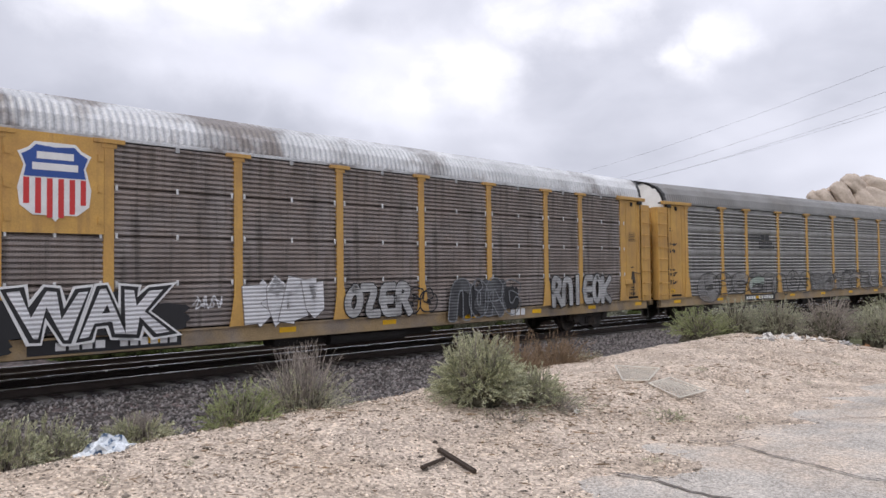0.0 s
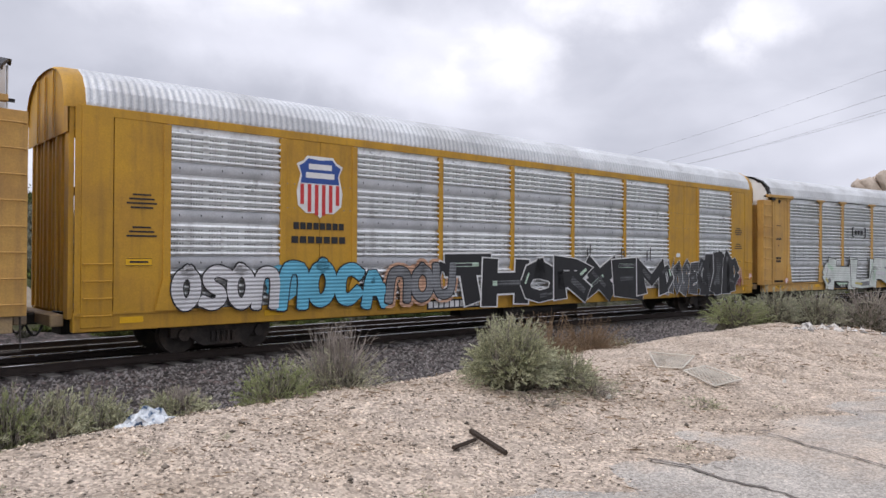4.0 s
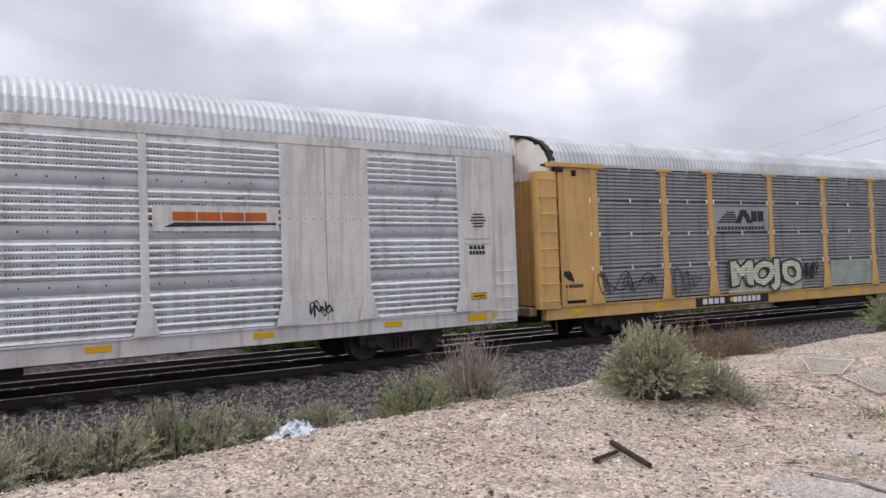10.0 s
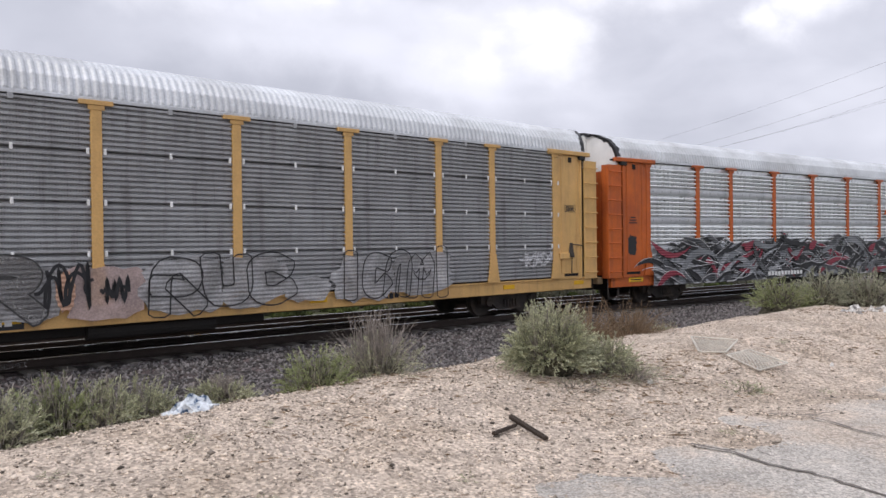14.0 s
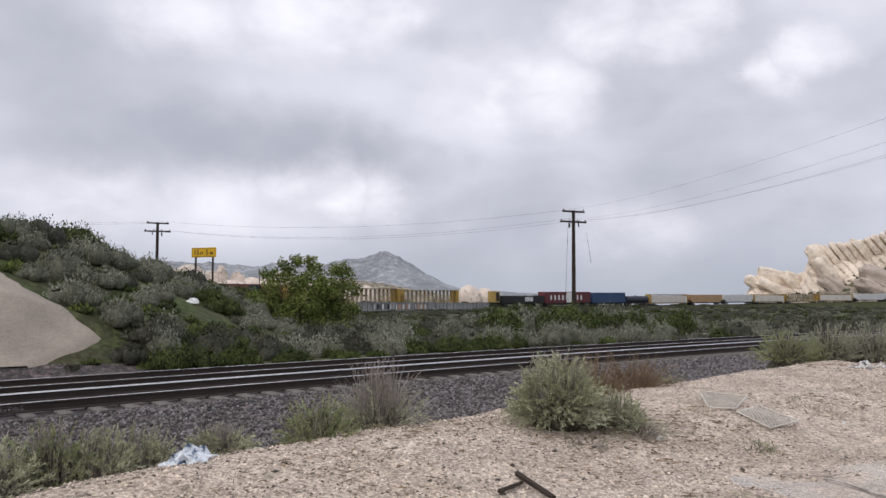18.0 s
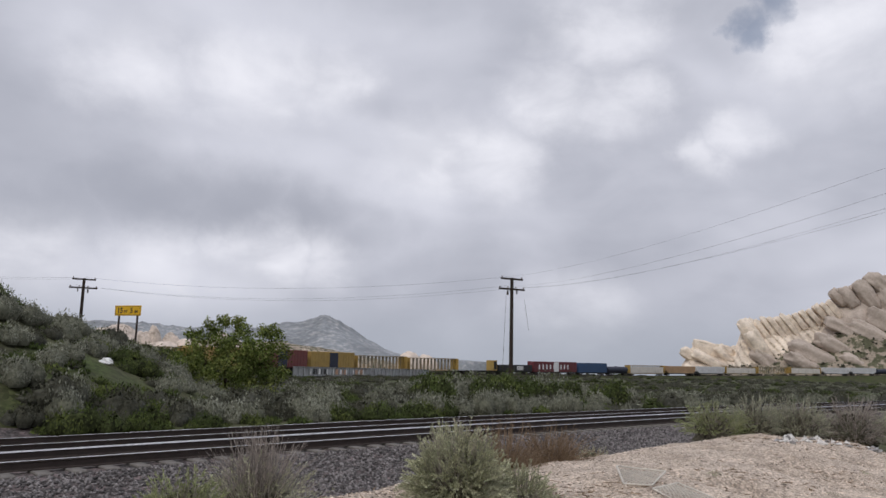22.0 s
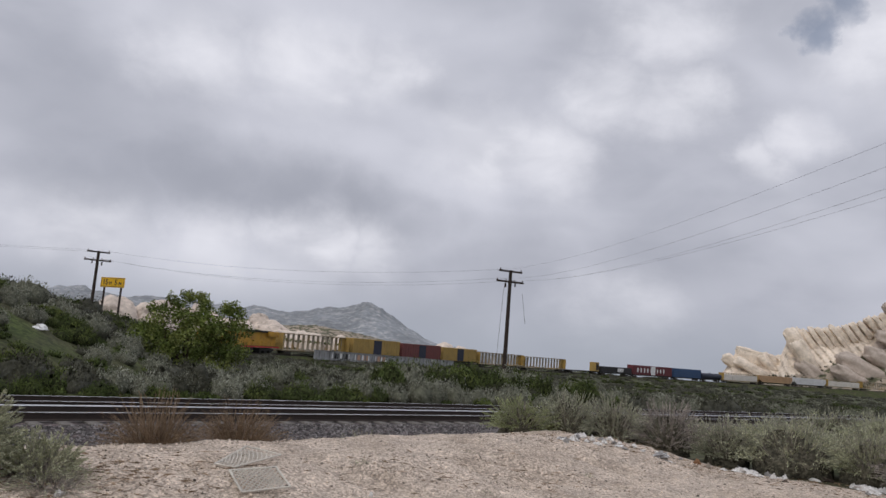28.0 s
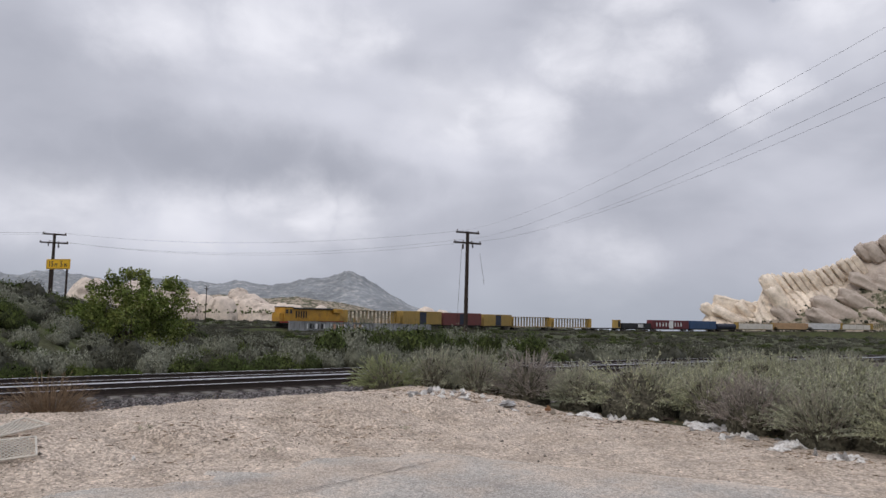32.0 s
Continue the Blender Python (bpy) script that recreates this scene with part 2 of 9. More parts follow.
RAIL = material("rail_steel_side", (0.055, 0.042, 0.036), 0.75, 0.3, 0.3, 6, 60, 0.3)
RAILTOP = material("polished_rail_head", (0.75, 0.74, 0.74), 0.22, 1.0, 0.08, 6, 60, 0.05)
GEAR = material("grimy_bogie_steel", (0.062, 0.055, 0.05), 0.75, 0.2, 0.4, 5, 40, 0.3, alt=(0.10, 0.08, 0.065), alt_scale=3)
DARK = material("dark_running_gear", (0.026, 0.024, 0.022), 0.8, 0.1, 0.4, 5, 40, 0.3)
BLACK = material("black_gap", (0.012, 0.012, 0.012), 0.85, 0, 0.2, 5, 40, 0.1)
GALV = material("galvanised_panel", (0.74, 0.76, 0.77), 0.40, 0.45, 0.15, 1.2, 30, 0.1, alt=(0.60, 0.61, 0.62), alt_scale=0.6, streak=(0.48, 0.48, 0.48))
GALV_BRIGHT = material("bright_galvanised_panel", (0.88, 0.90, 0.90), 0.36, 0.45, 0.15, 1.2, 30, 0.1, alt=(0.74, 0.75, 0.76), alt_scale=0.6, streak=(0.58, 0.58, 0.58))
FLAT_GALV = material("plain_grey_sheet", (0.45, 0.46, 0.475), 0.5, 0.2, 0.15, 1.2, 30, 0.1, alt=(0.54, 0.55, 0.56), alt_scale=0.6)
FLAT_TAUPE = material("plain_taupe_sheet", (0.26, 0.25, 0.24), 0.6, 0.2, 0.2, 1.2, 30, 0.1, alt=(0.34, 0.33, 0.32), alt_scale=0.6)
GALV_DIM = material("dull_grey_panel", (0.385, 0.39, 0.395), 0.52, 0.2, 0.22, 1.2, 30, 0.15, alt=(0.32, 0.32, 0.325), alt_scale=0.6, streak=(0.235, 0.23, 0.225))
GALV_BROWN = material("grimy_brown_panel", (0.30, 0.255, 0.23), 0.7, 0.15, 0.3, 1.2, 30, 0.2, alt=(0.33, 0.30, 0.285), alt_scale=0.7, streak=(0.13, 0.11, 0.10))
GALV_TAUPE = material("grimy_grey_panel", (0.345, 0.335, 0.325), 0.6, 0.15, 0.25, 1.2, 30, 0.2, alt=(0.40, 0.39, 0.38), alt_scale=0.7, streak=(0.25, 0.235, 0.225))
ROOF = material("corrugated_roof_metal", (0.60, 0.62, 0.64), 0.5, 0.3, 0.18, 0.8, 20, 0.1, alt=(0.46, 0.47, 0.48), alt_scale=0.5)
ROOF_DIRTY = material("stained_roof_metal", (0.55, 0.56, 0.57), 0.55, 0.3, 0.25, 0.8, 20, 0.1, alt=(0.22, 0.20, 0.19), alt_at=(0.5, 0.62), alt_scale=0.45)
ROOF_GREY = material("grey_roof_metal", (0.235, 0.235, 0.235), 0.65, 0.15, 0.2, 0.8, 20, 0.1, alt=(0.19, 0.185, 0.18), alt_scale=0.5)
YELLOW = material("faded_yellow_paint", (0.56, 0.33, 0.09), 0.6, 0, 0.15, 1.5, 30, 0.08, alt=(0.46, 0.26, 0.08), alt_scale=0.8, streak=(0.36, 0.21, 0.08))
TAN = material("tan_yellow_paint", (0.66, 0.395, 0.145), 0.6, 0, 0.15, 1.5, 30, 0.08, alt=(0.60, 0.37, 0.13), alt_scale=0.8, streak=(0.50, 0.31, 0.12))
GOLD = material("deep_yellow_paint", (0.53, 0.29, 0.025), 0.55, 0, 0.15, 1.5, 30, 0.08, alt=(0.45, 0.24, 0.03), alt_scale=0.8, streak=(0.35, 0.19, 0.03))
CREAM = material("off_white_paint", (0.72, 0.69, 0.66), 0.6, 0, 0.12, 1.5, 30, 0.08, alt=(0.64, 0.605, 0.575), alt_scale=0.6, streak=(0.45, 0.42, 0.39))
ORANGE = material("orange_paint", (0.55, 0.125, 0.02), 0.6, 0, 0.18, 1.5, 30, 0.08, alt=(0.42, 0.09, 0.02), alt_scale=0.8, streak=(0.32, 0.08, 0.025))
RUST = material("rusty_sill_paint", (0.38, 0.27, 0.14), 0.75, 0, 0.3, 1.5, 30, 0.15, alt=(0.27, 0.22, 0.17), alt_scale=0.9)
WHITE = material("white_paint", (0.75, 0.75, 0.74), 0.6, 0, 0.1, 3, 40, 0.05)
INK = material("black_paint", (0.02, 0.02, 0.022), 0.55, 0, 0.2, 3, 40, 0.05)
REFLECT = material("yellow_reflector", (0.75, 0.42, 0.01), 0.45, 0, 0.1, 3, 40, 0.05)
BLUE = material("logo_blue", (0.03, 0.08, 0.30), 0.5, 0, 0.1, 3, 40, 0.05)
RED = material("logo_red", (0.55, 0.04, 0.04), 0.5, 0, 0.1, 3, 40, 0.05)
CYAN = material("spray_blue", (0.12, 0.42, 0.58), 0.6, 0, 0.15, 2, 30, 0.05, ribs=3.7)
SILVER = material("spray_silver", (0.62, 0.62, 0.63), 0.5, 0.2, 0.15, 2, 30, 0.05, ribs=3.7)
PALEGREEN = material("spray_pale_green", (0.48, 0.62, 0.50), 0.6, 0, 0.2, 2, 30, 0.05, ribs=3.7)
SILVERWASH = material("thin_silver_spray", (0.50, 0.50, 0.50), 0.6, 0.1, 0.35, 2, 30, 0.05, alt=(0.36, 0.35, 0.345), alt_scale=1.4, ribs=3.7, alpha=0.62)
PINKWASH = material("thin_pink_spray", (0.52, 0.40, 0.37), 0.6, 0, 0.35, 2, 30, 0.05, alpha=0.6)
SPRAYGREY = material("spray_grey", (0.20, 0.21, 0.22), 0.6, 0, 0.3, 2, 30, 0.05, ribs=3.7)
MAROON = material("spray_maroon", (0.25, 0.035, 0.055), 0.6, 0, 0.2, 2, 30, 0.05, ribs=3.7)
PEACH = material("spray_peach", (0.55, 0.33, 0.22), 0.6, 0, 0.2, 2, 30, 0.05, ribs=3.7)
PALESPRAY = material("spray_pale_grey_green", (0.60, 0.65, 0.61), 0.6, 0, 0.2, 2, 30, 0.05, alt=(0.68, 0.70, 0.68), alt_scale=1.2, ribs=3.7)
CREAMSPRAY = material("spray_pale_cream", (0.58, 0.60, 0.47), 0.6, 0, 0.2, 2, 30, 0.05, ribs=3.7)
OCHRE = material("spray_ochre", (0.52, 0.46, 0.14), 0.6, 0, 0.2, 2, 30, 0.05, ribs=3.7)

FADED = material("faded_silver_paint", (0.37, 0.36, 0.35), 0.6, 0.1, 0.3, 2, 30, 0.05, alt=(0.30, 0.29, 0.285), alt_scale=0.8, ribs=3.7, alpha=0.5)
FADEDINK = material("faded_black_paint", (0.055, 0.054, 0.053), 0.6, 0, 0.3, 2, 30, 0.05)
FADEDGREEN = material("faded_green_paint", (0.34, 0.41, 0.35), 0.6, 0, 0.3, 2, 30, 0.05, alt=(0.36, 0.36, 0.34), alt_scale=0.9, ribs=3.7)
DULLSILVER = material("dull_silver_paint", (0.42, 0.42, 0.415), 0.6, 0.1, 0.3, 2, 30, 0.05, alt=(0.30, 0.30, 0.295), alt_scale=0.9, ribs=3.7)
WASHED = material("washed_black_paint", (0.055, 0.056, 0.06), 0.55, 0, 0.4, 2, 30, 0.05, alt=(0.14, 0.145, 0.15), alt_scale=0.9, ribs=3.7)
CHROME = material("spray_chrome_grey", (0.36, 0.37, 0.385), 0.5, 0.2, 0.4, 2, 30, 0.05, alt=(0.16, 0.17, 0.18), alt_scale=1.3, ribs=3.7)

# ---------------------------------------------------------------- builders


def mesh_ob(name, verts, faces, mat, parent=None, label="", smooth=False):
    me = bpy.data.meshes.new(name)
    me.from_pydata([tuple(v) for v in verts], [], [tuple(f) for f in faces])
    me.materials.append(mat)
    if smooth:
        me.polygons.foreach_set("use_smooth", [True] * len(me.polygons))
    ob = new(name, me)
    if parent is not None:
        ob.parent = parent
    if label:
        ob["label"] = label
    return ob


def part(name, bm, mat, parent, label="", smooth=False):
    me = bpy.data.meshes.new(name)
    bm.to_mesh(me)
    bm.free()
    me.materials.append(mat)
    if smooth:
        me.polygons.foreach_set("use_smooth", [True] * len(me.polygons))
    ob = new(name, me)
    ob.parent = parent
    if label:
        ob["label"] = label
    return ob


def share(name, data, parent, m=None, label=""):
    ob = new(name, data)
    ob.parent = parent
    if m is not None:
        ob.matrix_basis = m
    if label:
        ob["label"] = label
    return ob


def box(bm, x0, x1, y0, y1, z0, z1, bevel=0.0):
    vs = [bm.verts.new(p) for p in ((x0, y0, z0), (x1, y0, z0), (x1, y1, z0), (x0, y1, z0), (x0, y0, z1), (x1, y0, z1), (x1, y1, z1), (x0, y1, z1))]
    fs = [bm.faces.new([vs[i] for i in f]) for f in ((3, 2, 1, 0), (4, 5, 6, 7), (0, 1, 5, 4), (1, 2, 6, 5), (2, 3, 7, 6), (3, 0, 4, 7))]
    if bevel:
        es = {e for f in fs for e in f.edges}
        bmesh.ops.bevel(bm, geom=list(es), offset=bevel, segments=1, affect="EDGES")


def tube(bm, a, b, r0, r1=None, n=6, cap=True):
    a, b = Vector(a), Vector(b)
    r1 = r0 if r1 is None else r1
    d = (b - a).normalized()
    s = d.orthogonal().normalized()
    t = d.cross(s)
    rings = []
    for p, r in ((a, r0), (b, r1)):
        rings.append([bm.verts.new(p + (s * math.cos(2 * math.pi * i / n) + t * math.sin(2 * math.pi * i / n)) * r) for i in range(n)])
    for i in range(n):
        j = (i + 1) % n
        bm.faces.new((rings[0][i], rings[0][j], rings[1][j], rings[1][i]))
    if cap:
        bm.faces.new(rings[0][::-1]), bm.faces.new(rings[1])


def prism(bm, pts, y0, y1):
    """A plate whose outline pts lies in x and z, from y0 (near) to y1."""
    a = [bm.verts.new((x, y0, z)) for x, z in pts]
    b = [bm.verts.new((x, y1, z)) for x, z in pts]
    bm.faces.new(a), bm.faces.new(b[::-1])
    for i in range(len(pts)):
        j = (i + 1) % len(pts)
        bm.faces.new((a[j], a[i], b[i], b[j]))


def empty(name, m=None):
    ob = new(name)
    ob.empty_display_size = 0.3
    if m is not None:
        ob.matrix_basis = m
    return ob


LETTERS = {}


def letters(text, size, offset=0.0, thick=0.004):
    """Mesh of a text in the built-in font: along x, upright in z, facing -y, centred."""
    key = (text, size, offset, thick)
    if key not in LETTERS:
        cu = bpy.data.curves.new("writing", "FONT")
        cu.body, cu.size, cu.offset, cu.extrude = text, size, offset, thick
        cu.align_x, cu.align_y, cu.resolution_u = "CENTER", "CENTER", 2
        tmp = new("writing", cu)
        deps = bpy.context.evaluated_depsgraph_get()
        me = bpy.data.meshes.new_from_object(tmp.evaluated_get(deps))
        bpy.data.objects.remove(tmp)
        me.transform(Matrix.Rotation(radians(90), 4, "X"))
        LETTERS[key] = me
    return LETTERS[key]


def write(parent, text, size, x, y, z, mat, name="writing", offset=0.0, thick=0.004, sx=1.0, rot=0.0, label=""):
    me = letters(text, size, offset, thick).copy()
    me.materials.clear()
    me.materials.append(mat)
    ob = new(name, me)
    ob.parent = parent
    ob.matrix_basis = pose(x, y, z, 0, rot, 0) @ Matrix.Diagonal((sx, 1, 1, 1))
    if label:
        ob["label"] = label
    return ob


# ---------------------------------------------------------------- the plan of the track
X_SAMPLE = np.arange(-480.0, 700.0, 0.5)


def near_rail(x):
    """y of the near rail of the near track."""
    x = np.asarray(x, float)
    c = np.clip(x, 0, 62)
    y = 15.487 - 2.173e-3 * c * c - 0.542e-6 * c ** 3
    slope = -4.346e-3 * 62 - 3 * 0.542e-6 * 62 ** 2
    return y + np.where(x > 62, (x - 62) * slope, 0) - 0.5e-3 * np.clip(x, -60, 0) ** 2 + np.where(x < -60, (x + 60) * 0.06, 0)


def rail_z(x):
    x = np.asarray(x, float)
    c = np.clip(x, 0, 62)
    return -4.973e-3 * c + 8.147e-5 * c * c - 0.0028 * np.clip(x, -100, 0) - 0.003 * np.clip(x - 62, 0, 60)


def offset_line(off):
    xs = X_SAMPLE
    ys = near_rail(xs)
    tx, ty = np.gradient(xs), np.gradient(ys)
    n = np.hypot(tx, ty)
    px, py = xs - ty / n * off, ys + tx / n * off
    s = np.concatenate([[0], np.cumsum(np.hypot(np.diff(px), np.diff(py)))])
    s -= np.interp(0, px, s)
    return px, py, s


CENTRE = offset_line(0.75)


def on_track(s):
    px, py, ss = CENTRE
    x = float(np.interp(s, ss, px))
    return Vector((x, float(np.interp(s, ss, py)), float(rail_z(x))))


def hermite(p, a, b):
    t = min(1.0, max(0.0, (p - a) / (b - a)))
    return t * t * (3 - 2 * t)


RIDGE = [(-7, 27.5, 5.0), (0, 32, 5.0), (7.8, 37.2, 4.5), (10.8, 39.5, 4.1), (15.2, 44.5, 3.2), (22.6, 51.2, 2.3), (27.8, 55.4, 1.45), (34, 61, 0.6), (50, 78, -0.8), (70, 100, -2.0)]


def terrain(x, y):
    """Height of the ground (arrays)."""
    x, y = np.asarray(x, float), np.asarray(y, float)
    u = y - near_rail(x)
    crest = 6.0 - 0.10 * np.clip(4 - x, 0, 12)
    p = y - crest
    berm = np.interp(p, [-9, -2.8, -2.0, -1.1, -0.5, 0, 0.5, 1.2, 2.2, 4, 5.5], [0.45, 0.45, 0.50, 0.63, 0.68, 0.69, 0.60, 0.28, -0.12, -0.42, -0.5])
    flat = np.interp(p, [-9, -4, -1, 1.5, 4], [0.42, 0.40, 0.25, -0.2, -0.5])
    scoop = np.interp(p, [-9, -3.1, -2.6, -2.2, -1.8, -1.2, -0.5, 0, 0.5, 1.2, 2.2, 4, 5.5], [0.45, 0.45, 0.49, 0.57, 0.68, 0.70, 0.70, 0.69, 0.60, 0.28, -0.12, -0.42, -0.5])
    face = np.clip((x - 7.4) / 1.4, 0, 1)
    rill = np.clip(np.sin(x * 2.3 + 0.9 * np.sin(y * 1.7)) * np.sin(x * 5.1 + y), 0, 1) * np.clip(1 - np.abs(p + 2.0) / 1.1, 0, 1)
    berm = berm * (1 - face) + (scoop - 0.15 * rill) * face
    f = np.clip((x - 15.8) / 3.0, 0, 1)
    f = f * f * (3 - 2 * f)
    near = berm * (1 - f) + flat * f
    lump = 0.018 * np.sin(x * 2.1 + 1.3 * np.sin(y * 1.7)) * np.sin(y * 2.6 + x * 0.7) + 0.010 * np.sin(x * 5.3 + y * 3.1) * np.sin(y * 6.1 - x * 2.2)
    lump = lump + 0.011 * np.sin(x * 9.1 + 2.2 * np.sin(y * 4.3)) * np.sin(y * 8.3 + 1.7 * np.sin(x * 3.9)) + 0.016 * np.sin(x * 3.7 - y * 2.9) * np.sin(y * 4.9 + x * 1.3)
    near = near + lump * np.clip((p + 4.0) / 1.5, 0, 1)
    d = np.hypot(x, y)
    plain = np.interp(d, [25, 60, 100, 165, 250, 330, 420, 600, 1000, 3400], [-0.5, -1.05, -2.1, -3.4, -4.3, -5.0, -6.0, -9.0, -22.0, -90.0]) + 0.22 * np.sin(x * 0.13 + 0.5) * np.sin(y * 0.17) * np.clip((u - 9) / 10, 0, 1)
    ridge = np.full(x.shape, -99.0)
    for (ax, ay, az), (bx, by, bz) in zip(RIDGE, RIDGE[1:]):
        ll = (bx - ax) ** 2 + (by - ay) ** 2
        t = np.clip(((x - ax) * (bx - ax) + (y - ay) * (by - ay)) / ll, 0, 1)
        dist = np.hypot(x - ax - t * (bx - ax), y - ay - t * (by - ay))
        ridge = np.maximum(ridge, az + t * (bz - az) - 0.44 * np.sqrt(dist * dist + 1.5) + 0.5)
    far = np.maximum(plain, ridge)
    far = np.where((ridge > plain - 0.6) & (ridge < plain + 0.6), 0.5 * (far + plain) + 0.5 * np.abs(ridge - plain) * 0.5, far)
    k = np.clip((u + 3.0) / 1.0, 0, 1)
    z = near * (1 - k) + np.minimum(near, -0.5) * k
    z = np.where(u > 8.0, -0.5 + (far + 0.5) * np.clip((u - 8.0) / 2.5, 0, 1), z)
    z = np.where((u > -3.2) & (u <= 8.0), np.minimum(z, -0.5 + rail_z(x)), z)
    return z


def ground_z(x, y):
    return float(terrain(np.array([x]), np.array([y]))[0])


def rows_of(a, b, step):
    return list(np.arange(a, b - 1e-6, step))


def build_ground():
    gx = [-3000, -2000, -1200, -700, -400, -250, -150, -90] + rows_of(-60, -6, 3.0) + rows_of(-6, 22, 0.16) + rows_of(22, 70, 1.2) + rows_of(70, 160, 4.5) + rows_of(160, 400, 15) + [420, 500, 620, 760, 950, 1200, 1600, 2100, 2800, 3400]
    gy = [-3000, -1500, -700, -300, -140, -70, -40] + rows_of(-25, -7, 1.5) + rows_of(-7, 12, 0.16) + rows_of(12, 70, 1.0) + rows_of(70, 180, 5) + [180, 200, 230, 270, 330, 400, 500, 650, 850, 1100, 1500, 2100, 3000, 3600]
    X, Y = np.meshgrid(gx, gy, indexing="ij")
    Z = terrain(X, Y)
    nx, ny = X.shape
    V = np.stack([X.ravel(), Y.ravel(), Z.ravel()], -1)
    i = np.arange(nx * ny).reshape(nx, ny)
    F = np.stack([i[:-1, :-1].ravel(), i[1:, :-1].ravel(), i[1:, 1:].ravel(), i[:-1, 1:].ravel()], -1)
    me = bpy.data.meshes.new("ground")
    me.from_pydata(V.tolist(), [], F.tolist())
    me.materials.append(SAND), me.materials.append(SOIL), me.materials.append(BALLAST)
    cx, cy = V[F, 0].mean(1), V[F, 1].mean(1)
    u = cy - near_rail(cx)
    wob = 0.5 * np.sin(cx * 1.3) + 0.3 * np.sin(cx * 3.7 + cy)
    mat = np.zeros(len(F), int)
    crest = 6.0 - 0.10 * np.clip(4 - cx, 0, 12)
    mat[(cy - crest > 1.5 + 0.4 * wob)] = 2
    mat[(cx > 17.4 + 0.5 * wob) & (u < -4)] = 1
    mat[u > 8.2] = 1
    me.polygons.foreach_set("material_index", mat)
    me.polygons.foreach_set("use_smooth", [True] * len(me.polygons))
    ob = new("ground", me)
    tagged(ob, "pale sandy verge, dark ballast and scrub ground", "ground", kind="structure")


build_ground()

# ---------------------------------------------------------------- tracks
def strip(off0, off1, z0, z1, x0=-460.0, x1=330.0, step=1.0):
    """Points of a band along the track between two offsets from the near rail."""
    xs = np.concatenate([np.arange(x0, -5, 5.0), np.arange(-5, 70, step), np.arange(70, x1, 6.0)])
    ys = near_rail(xs)
    tx, ty = np.gradient(xs), np.gradient(ys)
    n = np.hypot(tx, ty)
    zz = rail_z(xs)
    a = np.stack([xs - ty / n * off0, ys + tx / n * off0, zz + z0], -1)
    b = np.stack([xs - ty / n * off1, ys + tx / n * off1, zz + z1], -1)
    return a, b


def band_mesh(name, profile, mat, closed=False, smooth=False, **kw):
    """Sweeps a profile of (offset, z) along the track."""
    lines = [strip(o, o, z, z, **kw)[0] for o, z in profile]
    n, m = len(lines[0]), len(lines)
    V = np.concatenate(lines)
    F = []
    for k in range(m if closed else m - 1):
        k2 = (k + 1) % m
        for i in range(n - 1):
            F.append((k * n + i, k2 * n + i, k2 * n + i + 1, k * n + i + 1))
    return mesh_ob(name, V.tolist(), F, mat, smooth=smooth)


def rail_profile(off, z, w=1.0):
    return [(off - 0.070, z - 0.180), (off + 0.070, z - 0.180), (off + 0.070, z - 0.165), (off + 0.012, z - 0.145), (off + 0.012, z - 0.045),
            (off + 0.036, z - 0.035), (off + 0.036, z - 0.004), (off - 0.036, z - 0.004), (off - 0.036, z - 0.035), (off - 0.012, z - 0.045), (off - 0.012, z - 0.145), (off - 0.070, z - 0.165)]


SPACING = 4.30
bed = band_mesh("ballast_shoulder", [(-5.2, -0.55), (-3.2, -0.44), (-1.6, -0.33), (-0.75, -0.235), (-0.4, -0.225), (1.9, -0.225), (2.6, -0.33), (3.6, -0.42), (4.2, -0.41),
                                     (SPACING + 1.9, -0.41), (SPACING + 2.7, -0.55), (SPACING + 4.0, -0.8)], BALLAST, smooth=True)
tagged(bed, "grey crushed-stone ballast bed under two tracks", "ballast", kind="structure")
for k, base, dz in ((1, 0.0, 0.0), (2, SPACING, -0.20)):
    for which, off in (("near", 0.0), ("far", 1.5)):
        r = band_mesh("rail", rail_profile(base + off, dz), RAIL, closed=True)
        tagged(r, "rust-dark steel rail with a polished running head", "rail", group="rails", kind="structure")
        head = band_mesh("rail_head", [(base + off - 0.034, dz - 0.006), (base + off - 0.030, dz), (base + off + 0.030, dz), (base + off + 0.034, dz - 0.006)], RAILTOP)
        head.parent = r
        if which == "far" and k == 1:
            face = band_mesh("gauge_face", [(base + off - 0.042, dz - 0.026), (base + off - 0.036, dz - 0.006)], RAILTOP)
            face.parent = r


